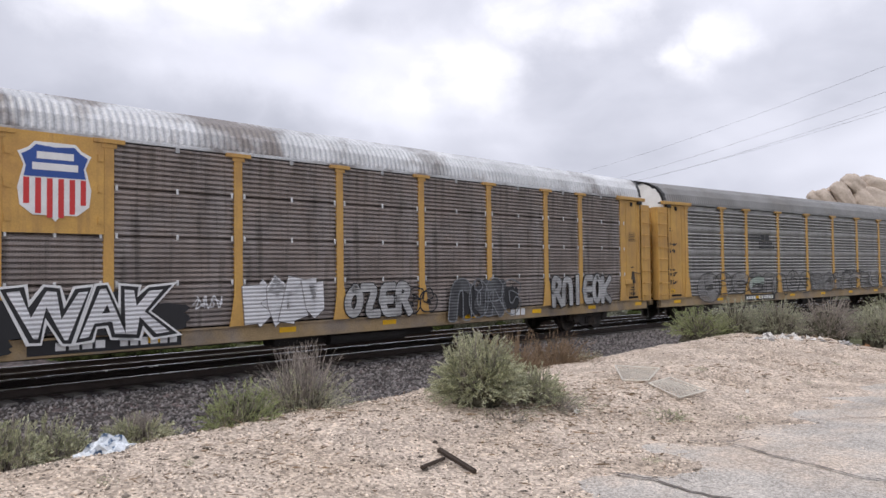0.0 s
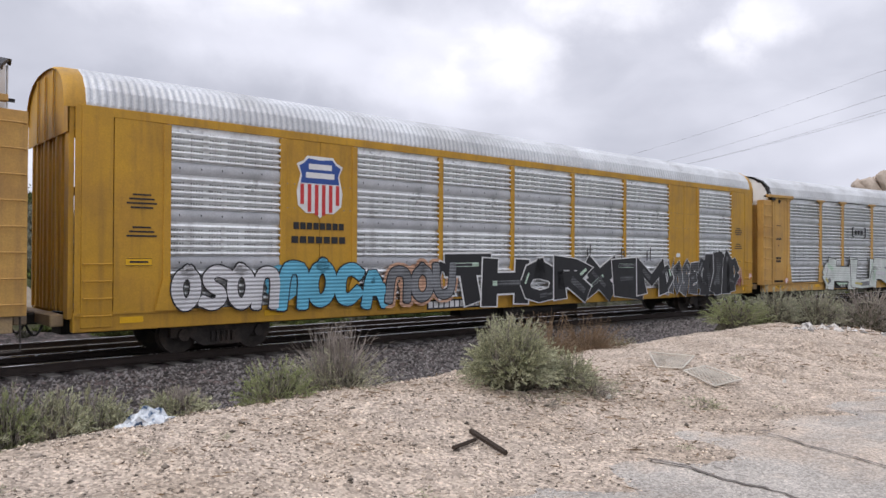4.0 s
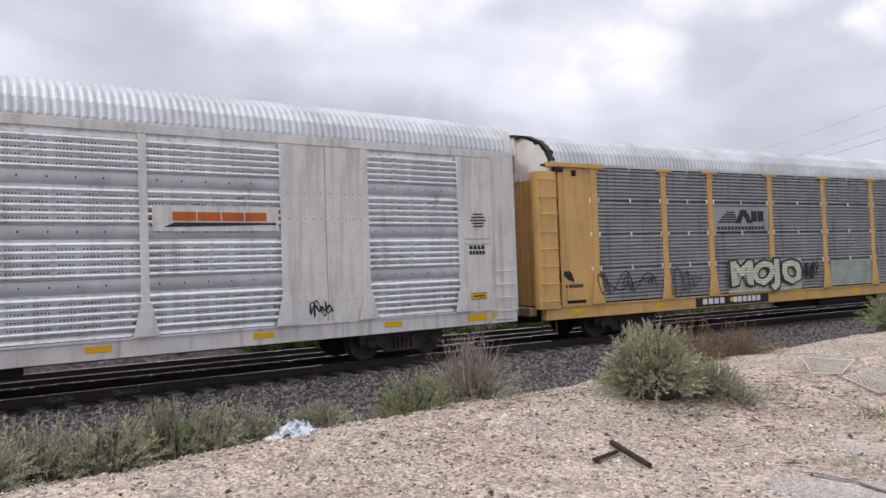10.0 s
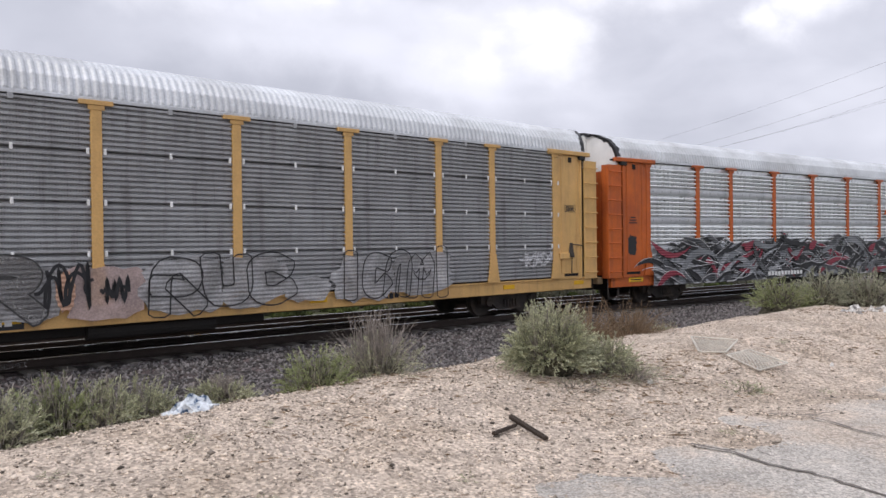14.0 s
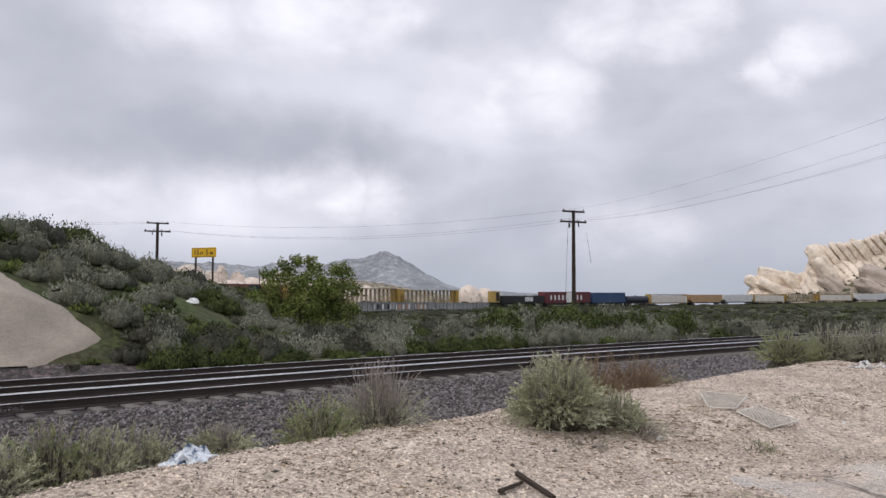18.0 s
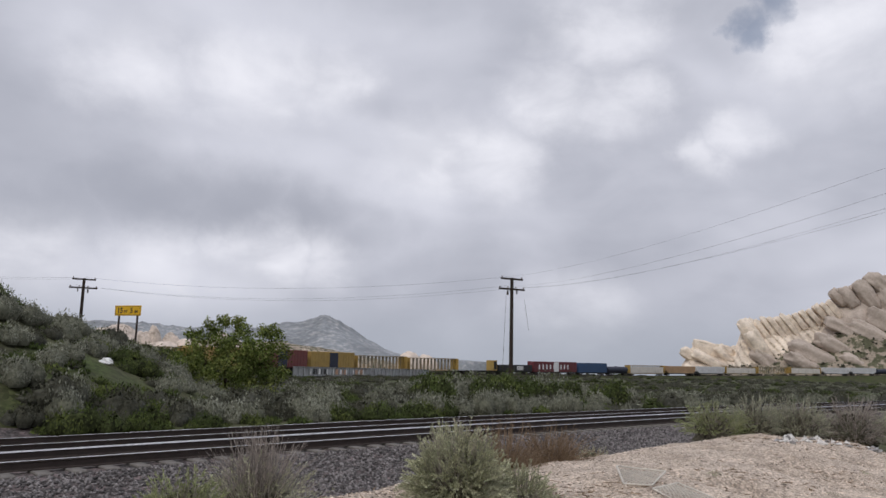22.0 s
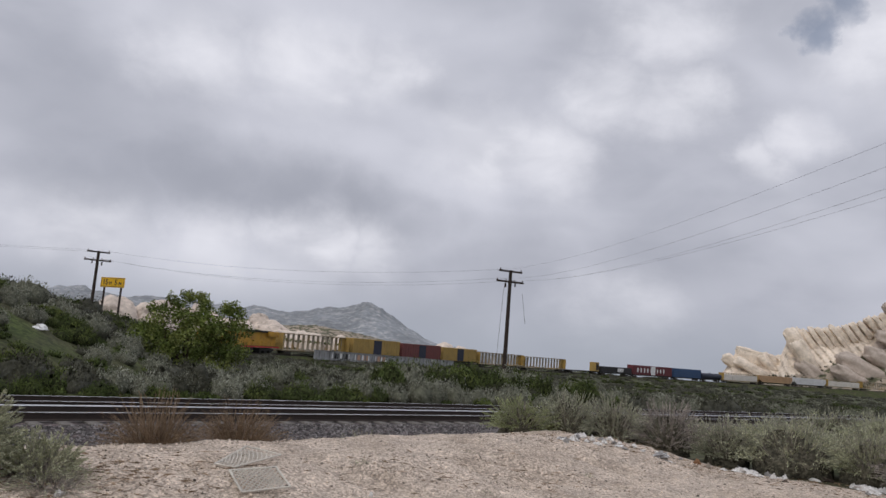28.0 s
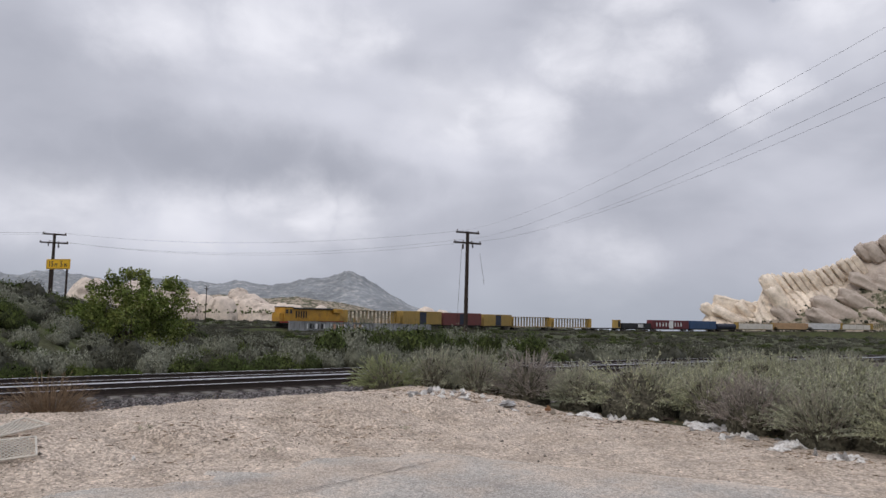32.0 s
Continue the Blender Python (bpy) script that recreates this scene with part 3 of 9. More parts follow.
def build_ties():
    bm = bmesh.new()
    box(bm, -0.13, 0.13, -1.3, 1.3, -0.20, 0.0, 0.02)
    tie_me = bpy.data.meshes.new("tie")
    bm.to_mesh(tie_me), bm.free()
    tie_me.materials.append(TIE)
    bm = bmesh.new()
    box(bm, -0.07, 0.07, -0.09, 0.09, 0, 0.035, 0.01)
    tube(bm, (0, -0.06, 0.03), (0, -0.06, 0.06), 0.015)
    clip_me = bpy.data.meshes.new("rail_clip")
    bm.to_mesh(clip_me), bm.free()
    clip_me.materials.append(RAIL)
    for base, dz, x1, nm in ((0.0, 0.0, 62, "near track"), (SPACING, -0.2, 30, "far track")):
        owner = empty("track_ties")
        tagged(owner, "row of concrete ties half sunk in ballast", "ties", group="ties of the " + nm, kind="structure")
        for i, x in enumerate(np.arange(0.0, x1, 0.61)):
            y = float(near_rail(x)) + base + 0.75
            sl = math.degrees(math.atan2(float(near_rail(x + 0.5) - near_rail(x - 0.5)), 1.0))
            jig = 0.025 * math.sin(i * 12.9)
            share("tie", tie_me, owner, pose(x, y + jig, float(rail_z(x)) + dz - 0.182, 0, 0, sl))


build_ties()
# chalk on the web of the near rail
for txt, x, s in (("FORGE", 2.25, 0.15), ("DOWLS", 3.4, 0.14)):
    t = new("chalk_writing", letters(txt, s, 0.0, 0.001).copy())
    t.data.materials.append(FADED)
    t.matrix_basis = pose(x, float(near_rail(x)) - 0.018, float(rail_z(x)) - 0.10, 0, 0, 0)
    tagged(t, "chalk letters written on the rail web", "writing")

# ---------------------------------------------------------------- autorack cars
CAR = 26.9
PITCH = 27.67
HALF_W = 1.60
EAVE = 4.80
CACHE = {}


def cached(key, make, mat):
    if key not in CACHE:
        bm = bmesh.new()
        make(bm)
        me = bpy.data.meshes.new(key[0])
        bm.to_mesh(me)
        bm.free()
        for m in mat if isinstance(mat, (list, tuple)) else [mat]:
            me.materials.append(m)
        CACHE[key] = me
    return CACHE[key]


SHEET = (1.02, 4.79)      # foot and head of the side sheets
SEAMS = [SHEET[0] + (SHEET[1] - SHEET[0]) * k / 4 for k in (1, 2, 3)]


def sheet_profile(kind):
    """(depth, z, flat) steps of a corrugated side from sill to eave, and the heights of its grooves."""
    z0, z1 = SHEET
    pts, grooves = [], []
    if kind == "fine":
        h = (z1 - z0) / 4
        for k in range(4):
            a = z0 + k * h + 0.016
            q = (h - 0.032) / 9
            for i in range(9):
                b = a + q * i
                pts += [(0.022, b, 0), (-0.028, b + q * 0.20, 0), (-0.028, b + q * 0.58, 0), (0.022, b + q * 0.80, 0)]
                grooves.append(b + q * 0.91)
            if k < 3:
                pts += [(0.012, a + h - 0.032, 0), (0.14, a + h - 0.031, 0), (0.14, a + h - 0.001, 0)]
    else:
        low = 0.11 if kind == "tall" else 0.0
        if low:
            pts += [(0.0, z0, 0)]
        n = 5
        for k in range(4):
            a = z0 + low + k * 0.973
            q = (0.66 if k == 3 and low else 0.70) / n
            for i in range(n):
                b = a + q * i
                if b + q > z1:
                    break
                pts += [(0.080, b, 0), (-0.036, b + q * 0.14, 0), (-0.048, b + q * 0.34, 0), (-0.042, b + q * 0.54, 0), (0.080, b + q * 0.74, 0)]
                grooves.append(b + q * 0.85)
            if k < 3:
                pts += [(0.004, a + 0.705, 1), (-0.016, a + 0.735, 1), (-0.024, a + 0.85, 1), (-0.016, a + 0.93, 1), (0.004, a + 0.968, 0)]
    pts.append((0.0, z1, 0))
    return pts, grooves


def make_sheet(kind, width):
    def go(bm):
        prof = sheet_profile(kind)[0]
        a = [bm.verts.new((-width / 2, d, z)) for d, z, _ in prof]
        b = [bm.verts.new((width / 2, d, z)) for d, z, _ in prof]
        for i in range(len(prof) - 1):
            f = bm.faces.new((a[i], b[i], b[i + 1], a[i + 1]))
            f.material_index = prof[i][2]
            f.smooth = kind != "fine"
    return go


def make_holes(kind, width):
    """Rows of punched holes along the grooves, in columns with gaps between."""
    def go(bm):
        grooves = sheet_profile(kind)[1]
        step = 0.05 if kind == "fine" else 0.058
        n = int((width - 0.2) / step)
        y = 0.019 if kind == "fine" else 0.077
        e, f = (0.010, 0.006) if kind == "fine" else (0.012, 0.012)
        for j, z in enumerate(grooves):
            for i in range(n):
                if kind != "fine" and (i % 7 in (5, 6)):
                    continue
                x = -width / 2 + 0.1 + (i + 0.5) * step
                bm.faces.new([bm.verts.new(p) for p in ((x - e, y, z - f), (x + e, y, z - f), (x + e, y, z + f), (x - e, y, z + f))])
        if kind != "fine":
            # bolt heads on the plain bands
            for k in range(3):
                for i in range(int(width / 0.46)):
                    x, z = -width / 2 + 0.25 + 0.46 * i, 1.02 + (0.11 if kind == "tall" else 0) + k * 0.973 + 0.84
                    bm.faces.new([bm.verts.new(p) for p in ((x - 0.012, -0.027, z - 0.02), (x + 0.012, -0.027, z - 0.02), (x + 0.012, -0.027, z + 0.02), (x - 0.012, -0.027, z + 0.02))])
    return go


ARC = [(-1.60, EAVE - 0.03), (-1.60, EAVE + 0.07), (-1.53, EAVE + 0.36), (-1.35, EAVE + 0.62), (-1.03, EAVE + 0.81), (-0.55, EAVE + 0.92), (0, EAVE + 0.95)]
ARC = ARC + [(-y, z) for y, z in ARC[-2::-1]]


def end_x(y):
    """Where the chamfered end of the upper body stands, at y across it."""
    return 13.40 - 0.58 * max(0.0, abs(y) - 0.8)


def make_roof(half, up=0.0, cut=True):
    """The corrugated roof; with cut, its ends follow the chamfered corners."""
    def go(bm):
        n = int(2 * half / 0.0375)
        prev = None
        for i in range(n + 1):
            x = -half + 2 * half * i / n
            lift = (0.0, 0.019, 0.019, 0.0)[i % 4]
            row = []
            for k, (y, z) in enumerate(ARC):
                e = lift if 0 < k < len(ARC) - 1 else 0
                lim = min(half, end_x(y)) if cut else half
                row.append(bm.verts.new((max(-lim, min(lim, x)), y * (1 + e / 1.6), z + up + e)))
            if prev:
                for k in range(len(ARC) - 1):
                    bm.faces.new((prev[k], row[k], row[k + 1], prev[k + 1]))
            prev = row
    return go


def make_roof_end(sign, up=0.0, cut=True):
    """The upper end of the body under the roof: an upright sheet that follows the chamfered corners, with a stiffening rib."""
    def go(bm):
        prev = None
        for y, z in ARC[1:-1]:
            y *= 0.985
            x = sign * ((end_x(y) if cut else 13.38) - 0.02)
            row = [bm.verts.new((x, y, EAVE - 0.36)), bm.verts.new((x, y, z + up - 0.02)), bm.verts.new((x - 0.03 * sign, y, z + up - 0.02)), bm.verts.new((x - 0.03 * sign, y, EAVE - 0.36))]
            if prev:
                for k in range(4):
                    bm.faces.new((prev[k], row[k], row[(k + 1) % 4], prev[(k + 1) % 4]))
            prev = row
        x = sign * 13.38
        for y in (-0.62, 0.02, 0.62):
            box(bm, min(x, x + sign * 0.025), max(x, x + sign * 0.025), y - 0.03, y + 0.03, EAVE - 0.36, EAVE + 0.80 + up)
    return go


def make_roof_cap(sign, up):
    """A smooth rounded cap over the end of a framed car's roof."""
    def go(bm):
        prev = None
        for y, z in ARC:
            row = []
            for x, q in ((13.02, 1.004), (13.22, 1.003), (13.36, 0.985), (13.42, 0.95)):
                row.append(bm.verts.new((sign * x, y * q, EAVE + (z - EAVE) * q + up)))
            if prev:
                for k in range(3):
                    bm.faces.new((prev[k], row[k], row[k + 1], prev[k + 1])).smooth = True
            prev = row
    return go


def make_post(w, flare):
    def go(bm):
        box(bm, -w / 2, w / 2, -0.055, 0.03, 1.0, 4.77, 0.008)
        if flare:
            prism(bm, [(-w * 0.5, 1.78), (-w * 1.0, 1.16), (-w * 1.2, 1.0), (w * 1.2, 1.0), (w * 1.0, 1.16), (w * 0.5, 1.78)], -0.078, -0.0555)
            box(bm, -w * 1.5, w * 1.5, -0.085, 0.0, 4.70, 4.785, 0.005)
            box(bm, -w * 0.75, w * 0.75, -0.065, -0.0555, 4.61, 4.70, 0.004)
    return go


def make_bogie(bm):
    # side frame seen from the side: two axle boxes, bolster and spring opening
    for s in (-1, 1):
        y0, y1 = (-1.12, -0.98) if s < 0 else (0.98, 1.12)
        prism(bm, [(-1.15, 0.36), (-1.15, 0.58), (-0.62, 0.62), (-0.42, 0.74), (0.42, 0.74), (0.62, 0.62), (1.15, 0.58), (1.15, 0.36), (0.72, 0.36), (0.46, 0.17), (-0.46, 0.17), (-0.72, 0.36)], y0, y1)
        for i in range(5):
            x = -0.24 + 0.12 * i
            tube(bm, (x, y0 - 0.02, 0.24), (x, y0 - 0.02, 0.46), 0.045, n=6)
        for x in (-0.87, 0.87):
            tube(bm, (x, y0 - 0.06, 0.42), (x, y0 + 0.02, 0.42), 0.13, n=10)
    box(bm, -0.22, 0.22, -1.0, 1.0, 0.42, 0.66, 0.02)


def make_wheelset(bm):
    tube(bm, (0, -0.9, 0), (0, 0.9, 0), 0.08, n=8)
    for s in (-1, 1):
        tube(bm, (0, s * 0.68, 0), (0, s * 0.82, 0), 0.42, 0.415, n=28)
        tube(bm, (0, s * 0.655, 0), (0, s * 0.6815, 0), 0.45, 0.45, n=28)
        tube(bm, (0, s * 0.815, 0), (0, s * 0.835, 0), 0.17, 0.15, n=14)
        for k in range(4):
            a = k * math.pi / 2
            tube(bm, (0.28 * math.cos(a), s * 0.80, 0.28 * math.sin(a)), (0.28 * math.cos(a), s * 0.826, 0.28 * math.sin(a)), 0.03, n=6)


def make_rung(bm):
    tube(bm, (-0.25, -0.09, 0), (0.25, -0.09, 0), 0.017, n=6)
    for s in (-1, 1):
        tube(bm, (s * 0.25, -0.09, 0), (s * 0.25, 0.0, 0), 0.017, n=6)


def make_end_door(bm):
    """Folding end doors: one sheet in upright folds."""
    prof = []
    for i in range(6):
        y0 = -1.42 + i * 0.475
        d = 0.0 if i % 2 else 0.05
        prof += [(d, y0), (d, y0 + 0.19), (d + 0.04, y0 + 0.20), (d + 0.04, y0 + 0.26), (d, y0 + 0.27), (d, y0 + 0.47)]
    for z0, z1, k in ((1.02, 4.42, 0), (4.42, 4.6, 1)):
        a = [bm.verts.new((x, y, z0)) for x, y in prof]
        b = [bm.verts.new((x, y, z1)) for x, y in prof]
        for i in range(len(prof) - 1):
            bm.faces.new((a[i], a[i + 1], b[i + 1], b[i])).material_index = k
    bmesh.ops.remove_doubles(bm, verts=bm.verts, dist=0.001)


def make_seal(up):
    """A torn black weather strip round the end of the roof, wider on the flank."""
    def go(bm):
        prev = None
        for i in range(41):
            u = i / 40 * (len(ARC) - 3) + 1
            k, f = int(u), u - int(u)
            if k >= len(ARC) - 1:
                break
            y, z = (ARC[k][j] * (1 - f) + ARC[k + 1][j] * f for j in (0, 1))
            wob = 0.030 * math.sin(i * 2.3) + 0.02 * math.sin(i * 5.1)
            wide = 0.05 + 0.10 * max(0.0, min(1.0, (abs(y) - 0.7) / 0.5)) * (1 if y < 0 else 0.6)
            x = end_x(y)
            row = [bm.verts.new(p) for p in ((x - wide - wob, y * 1.012, z + up + 0.026), (x + 0.02, y * 1.012, z + up + 0.024), (x + 0.02, y * 0.96, z + up - 0.05 - wob), (x - 0.01, y * 0.955, z + up - 0.06 - wob))]
            if prev:
                for k in range(3):
                    bm.faces.new((prev[k], row[k], row[k + 1], prev[k + 1]))
            prev = row
    return go


def shield(parent, x, z, w, h, y):
    """A crest: blue chief over red and white stripes, without its words."""
    def outline(s):
        pts = []
        for u, v in ((-0.28, 0.5), (-0.36, 0.42), (-0.5, 0.36), (-0.42, 0.2), (-0.5, -0.08), (-0.47, -0.3), (-0.3, -0.42), (-0.08, -0.42), (0, -0.5)):
            pts.append((u, v))
        pts = pts + [(-u, v) for u, v in pts[-2::-1]]
        return [(x + u * w * s, z + v * h * s) for u, v in pts][::-1]
    bm = bmesh.new()
    prism(bm, outline(1.0), y, y + 0.006)
    part("crest", bm, WHITE, parent, "white-edged railway crest, blue over red and white stripes")
    bm = bmesh.new()
    top = [(-0.26, 0.46), (-0.35, 0.38), (-0.45, 0.33), (-0.39, 0.19), (-0.42, 0.06), (0.42, 0.06), (0.39, 0.19), (0.45, 0.33), (0.35, 0.38), (0.26, 0.46), (0, 0.44)]
    prism(bm, [(x + u * w, z + v * h) for u, v in top], y - 0.004, y)
    part("crest_chief", bm, BLUE, parent, "blue field")
    for k in range(6):
        u = -0.385 + k * 0.154
        bm = bmesh.new()
        lo = -0.28 if abs(u) > 0.3 else (-0.40 if abs(u) > 0.1 else -0.45)
        prism(bm, [(x + (u - 0.038) * w, z + 0.045 * h), (x + (u - 0.038) * w, z + lo * h), (x + (u + 0.038) * w, z + lo * h), (x + (u + 0.038) * w, z + 0.045 * h)], y - 0.004, y)
        part("crest_stripe", bm, RED, parent, "red stripe")
    for k, (ww, zz) in enumerate(((0.5, 0.33), (0.62, 0.19))):
        bm = bmesh.new()
        box(bm, x - ww * w / 2, x + ww * w / 2, y - 0.008, y - 0.0041, z + (zz - 0.045) * h, z + (zz + 0.045) * h)
        part("lettering_bar", bm, WHITE, parent, "white bar of lettering")


def bars(parent, x, y, z, width, height, n, mat, gap=0.25, name="number_bar"):
    """A row of n plain bars where a number or mark stands."""
    w = width / n
    for i in range(n):
        bm = bmesh.new()
        a = x - width / 2 + i * w
        box(bm, a, a + w * (1 - gap), y - 0.004, y, z - height / 2, z + height / 2)
        part(name, bm, mat, parent)


def tag_blob(parent, x, z, w, h, mat, seed, y=-1.684):
    """An uneven patch of sprayed paint."""
    rnd = random.Random(seed)
    bm = bmesh.new()
    n = 26
    pts = []
    for i in range(n):
        a = -2 * math.pi * i / n
        r = 1 + rnd.uniform(-0.16, 0.12)
        cx, sz = math.cos(a), math.sin(a)
        q = 1 / max(abs(cx), abs(sz)) ** 0.6
        pts.append((x + cx * q * r * w / 2.2, z + sz * q * r * h / 2.2))
    prism(bm, pts, y, y + 0.004)
    part("spray_paint", bm, mat, parent)


def graffiti(parent, word, x, z, w, h, fill, line, y=-1.665, halo=None, fat=0.0):
    """A lettered tag: outline behind, fill before it, fitted to w by h metres."""
    me = letters(word, 1.0, 0.03 + fat, 0.003)
    co = np.array([v.co for v in me.vertices])
    lo, hi = co.min(0), co.max(0)
    sx, sz = w / (hi[0] - lo[0]), h / (hi[2] - lo[2])
    mid = (lo + hi) / 2
    for off, mat, dy in ((0.10 + fat, halo, 0.010), (0.06 + fat, line, 0.005), (0.0 + fat, fill, 0.0)):
        if mat is None:
            continue
        m2 = letters(word, 1.0, off, 0.002).copy()
        for v in m2.vertices:
            v.co = ((v.co.x - mid[0]) * sx + 0.06 * math.sin(v.co.z * 7 + v.co.x * 3), v.co.y, (v.co.z - mid[2]) * sz + 0.03 * math.sin(v.co.x * 5))
        m2.materials.clear()
        m2.materials.append(mat)
        ob = new("graffiti", m2)
        ob.parent = parent
        ob.matrix_basis = pose(x, y + dy, z)


FORMS = {"ring": [[(0.5, 1), (0.12, 0.86), (0, 0.5), (0.12, 0.14), (0.5, 0), (0.88, 0.14), (1, 0.5), (0.88, 0.86), (0.5, 1)]],
         "zig": [[(0, 1), (0.95, 1), (0.05, 0), (1, 0)]],
         "comb": [[(1, 1), (0.1, 1), (0.1, 0), (1, 0)], [(0.1, 0.5), (0.8, 0.5)]],
         "arch": [[(0, 0), (0.05, 0.88), (0.5, 1), (0.95, 0.88), (1, 0)]],
         "cup": [[(0, 1), (0.05, 0.12), (0.5, 0), (0.95, 0.12), (1, 1)]],
         "cross": [[(0, 0), (1, 1)], [(0, 1), (1, 0)]],
         "hook": [[(1, 0.85), (0.6, 1), (0.1, 0.85), (0, 0.5), (0.1, 0.12), (0.6, 0), (1, 0.2)]],
         "flag": [[(0.05, 0), (0.05, 1), (0.7, 1), (0.95, 0.78), (0.7, 0.5), (0.1, 0.48)], [(0.45, 0.48), (1, 0)]],
         "snake": [[(1, 0.9), (0.5, 1), (0.05, 0.8), (0.3, 0.52), (0.75, 0.45), (0.95, 0.2), (0.5, 0), (0, 0.1)]],
         "gate": [[(0, 0), (0, 1)], [(0, 0.5), (1, 0.5)], [(1, 0), (1, 1)]],
         "peak": [[(0, 0), (0.45, 1), (1, 0)], [(0.2, 0.35), (0.8, 0.35)]],
         "mast": [[(0.5, 0), (0.5, 1)], [(0, 1), (1, 1)]],
         "fork": [[(0, 0), (0, 1)], [(1, 1), (0.05, 0.45), (1, 0)]],
         "teeth": [[(0, 0), (0.05, 1), (0.5, 0.4), (0.95, 1), (1, 0)]],
         "bar": [[(0.5, 0), (0.5, 1)]],
         "bowl": [[(0, 0.8), (0.1, 0.2), (0.5, 0), (0.9, 0.2), (1, 0.8), (0.5, 0.95), (0, 0.8)], [(0.2, 0.55), (0.8, 0.6)]]}


def soften(pts, times=2):
    """Rounds the corners of a stroke."""
    for _ in range(times):
        out = [pts[0]]
        for (ax, az), (bx, bz) in zip(pts, pts[1:]):
            out += [(ax * 0.75 + bx * 0.25, az * 0.75 + bz * 0.25), (ax * 0.25 + bx * 0.75, az * 0.25 + bz * 0.75)]
        pts = out + [pts[-1]]
    return pts


def stroke_rows(pts, r, square=False):
    """Left and right edge points of a brush stroke through pts (x, z), mitred."""
    if not square and len(pts) > 2:
        pts = soften(pts)
    n = len(pts)
    dirs = []
    for (ax, az), (bx, bz) in zip(pts, pts[1:]):
        ll = math.hypot(bx - ax, bz - az) or 1
        dirs.append(((bx - ax) / ll, (bz - az) / ll))
    rows = []
    for i, (px, pz) in enumerate(pts):
        d0, d1 = dirs[max(i - 1, 0)], dirs[min(i, n - 2)]
        tx, tz = d0[0] + d1[0], d0[1] + d1[1]
        ll = math.hypot(tx, tz) or 1
        tx, tz = tx / ll, tz / ll
        m = r / max(0.45, tx * d1[0] + tz * d1[1])
        e = (-r * 0.85 if i == 0 else r * 0.85 if i == n - 1 else 0)
        px, pz = px + tx * e, pz + tz * e
        rows.append([(px - tz * m, pz + tx * m), (px + tz * m, pz - tx * m)])
    if not square:
        # rounded ends
        for end, sg in ((0, -1), (-1, 1)):
            d = dirs[end]
            (ax, az), (bx, bz) = rows[end]
            mx, mz = (ax + bx) / 2 + d[0] * r * 0.3 * sg, (az + bz) / 2 + d[1] * r * 0.3 * sg
            tip = [(mx + (ax - bx) * 0.25, mz + (az - bz) * 0.25), (mx - (ax - bx) * 0.25, mz - (az - bz) * 0.25)]
            rows = [tip] + rows if end == 0 else rows + [tip]
    return rows


def ribbon(bm, pts, r, y, square=False):
    """A flat brush stroke through pts, as one strip."""
    vs = [[bm.verts.new((x, y, max(0.66, z))) for x, z in row] for row in stroke_rows(pts, r, square)]
    for p, q in zip(vs, vs[1:]):
        bm.faces.new((p[0], p[1], q[1], q[0]))


def hollow(bm, pts, r, y, line=0.014, square=False):
    """Only the edge line of a fat stroke."""
    rows = stroke_rows(pts, r, square)
    loop = [row[0] for row in rows] + [row[1] for row in rows[::-1]]
    n = len(loop)
    vs = []
    for i, (px, pz) in enumerate(loop):
        (ax, az), (bx, bz) = loop[i - 1], loop[(i + 1) % n]
        ll = math.hypot(bx - ax, bz - az) or 1
        nx, nz = -(bz - az) / ll * line, (bx - ax) / ll * line
        vs.append([bm.verts.new((px + nx, y, max(0.66, pz + nz))), bm.verts.new((px - nx, y, max(0.66, pz - nz)))])
    for i in range(n):
        p, q = vs[i], vs[(i + 1) % n]
        bm.faces.new((p[0], p[1], q[1], q[0]))


def ghost(parent, x0, x1, z0, z1, forms, line, wash=None, fat=0.13, seed=1, y=-1.700, lean=0.15, weight=0.020, square=False):
    """A worn tag of which little but the outlines is left, with patches of washed-out fill."""
    rnd = random.Random(seed)
    forms = forms.split()
    step = (x1 - x0) / len(forms)
    r = fat * (z1 - z0)
    for k, nm in enumerate(forms):
        a, b = x0 + step * k + r * 0.6, x0 + step * (k + 1) - r * 0.6
        lo, hi = z0 + r + rnd.uniform(0, 0.08), z1 - r + rnd.uniform(-0.1, 0.05)
        sk = lean * rnd.uniform(-0.8, 1.0)
        for q, st in enumerate(FORMS[nm]):
            pts = [(a + (b - a) * u + sk * (v - 0.5) * (hi - lo) + rnd.uniform(-0.05, 0.05), lo + (hi - lo) * v + rnd.uniform(-0.04, 0.04)) for u, v in st]
            if wash is not None and rnd.random() < 0.6:
                bm = bmesh.new()
                ribbon(bm, pts[:max(2, len(pts) - rnd.randint(0, 4))], r * 0.9, y + 0.006 - 0.002 * q, square)
                part("graffiti_wash", bm, wash, parent)
            bm = bmesh.new()
            hollow(bm, pts, r, y - 0.0015 * q - 0.0006 * (k % 2), weight, square)
            part("graffiti_outline", bm, line, parent)


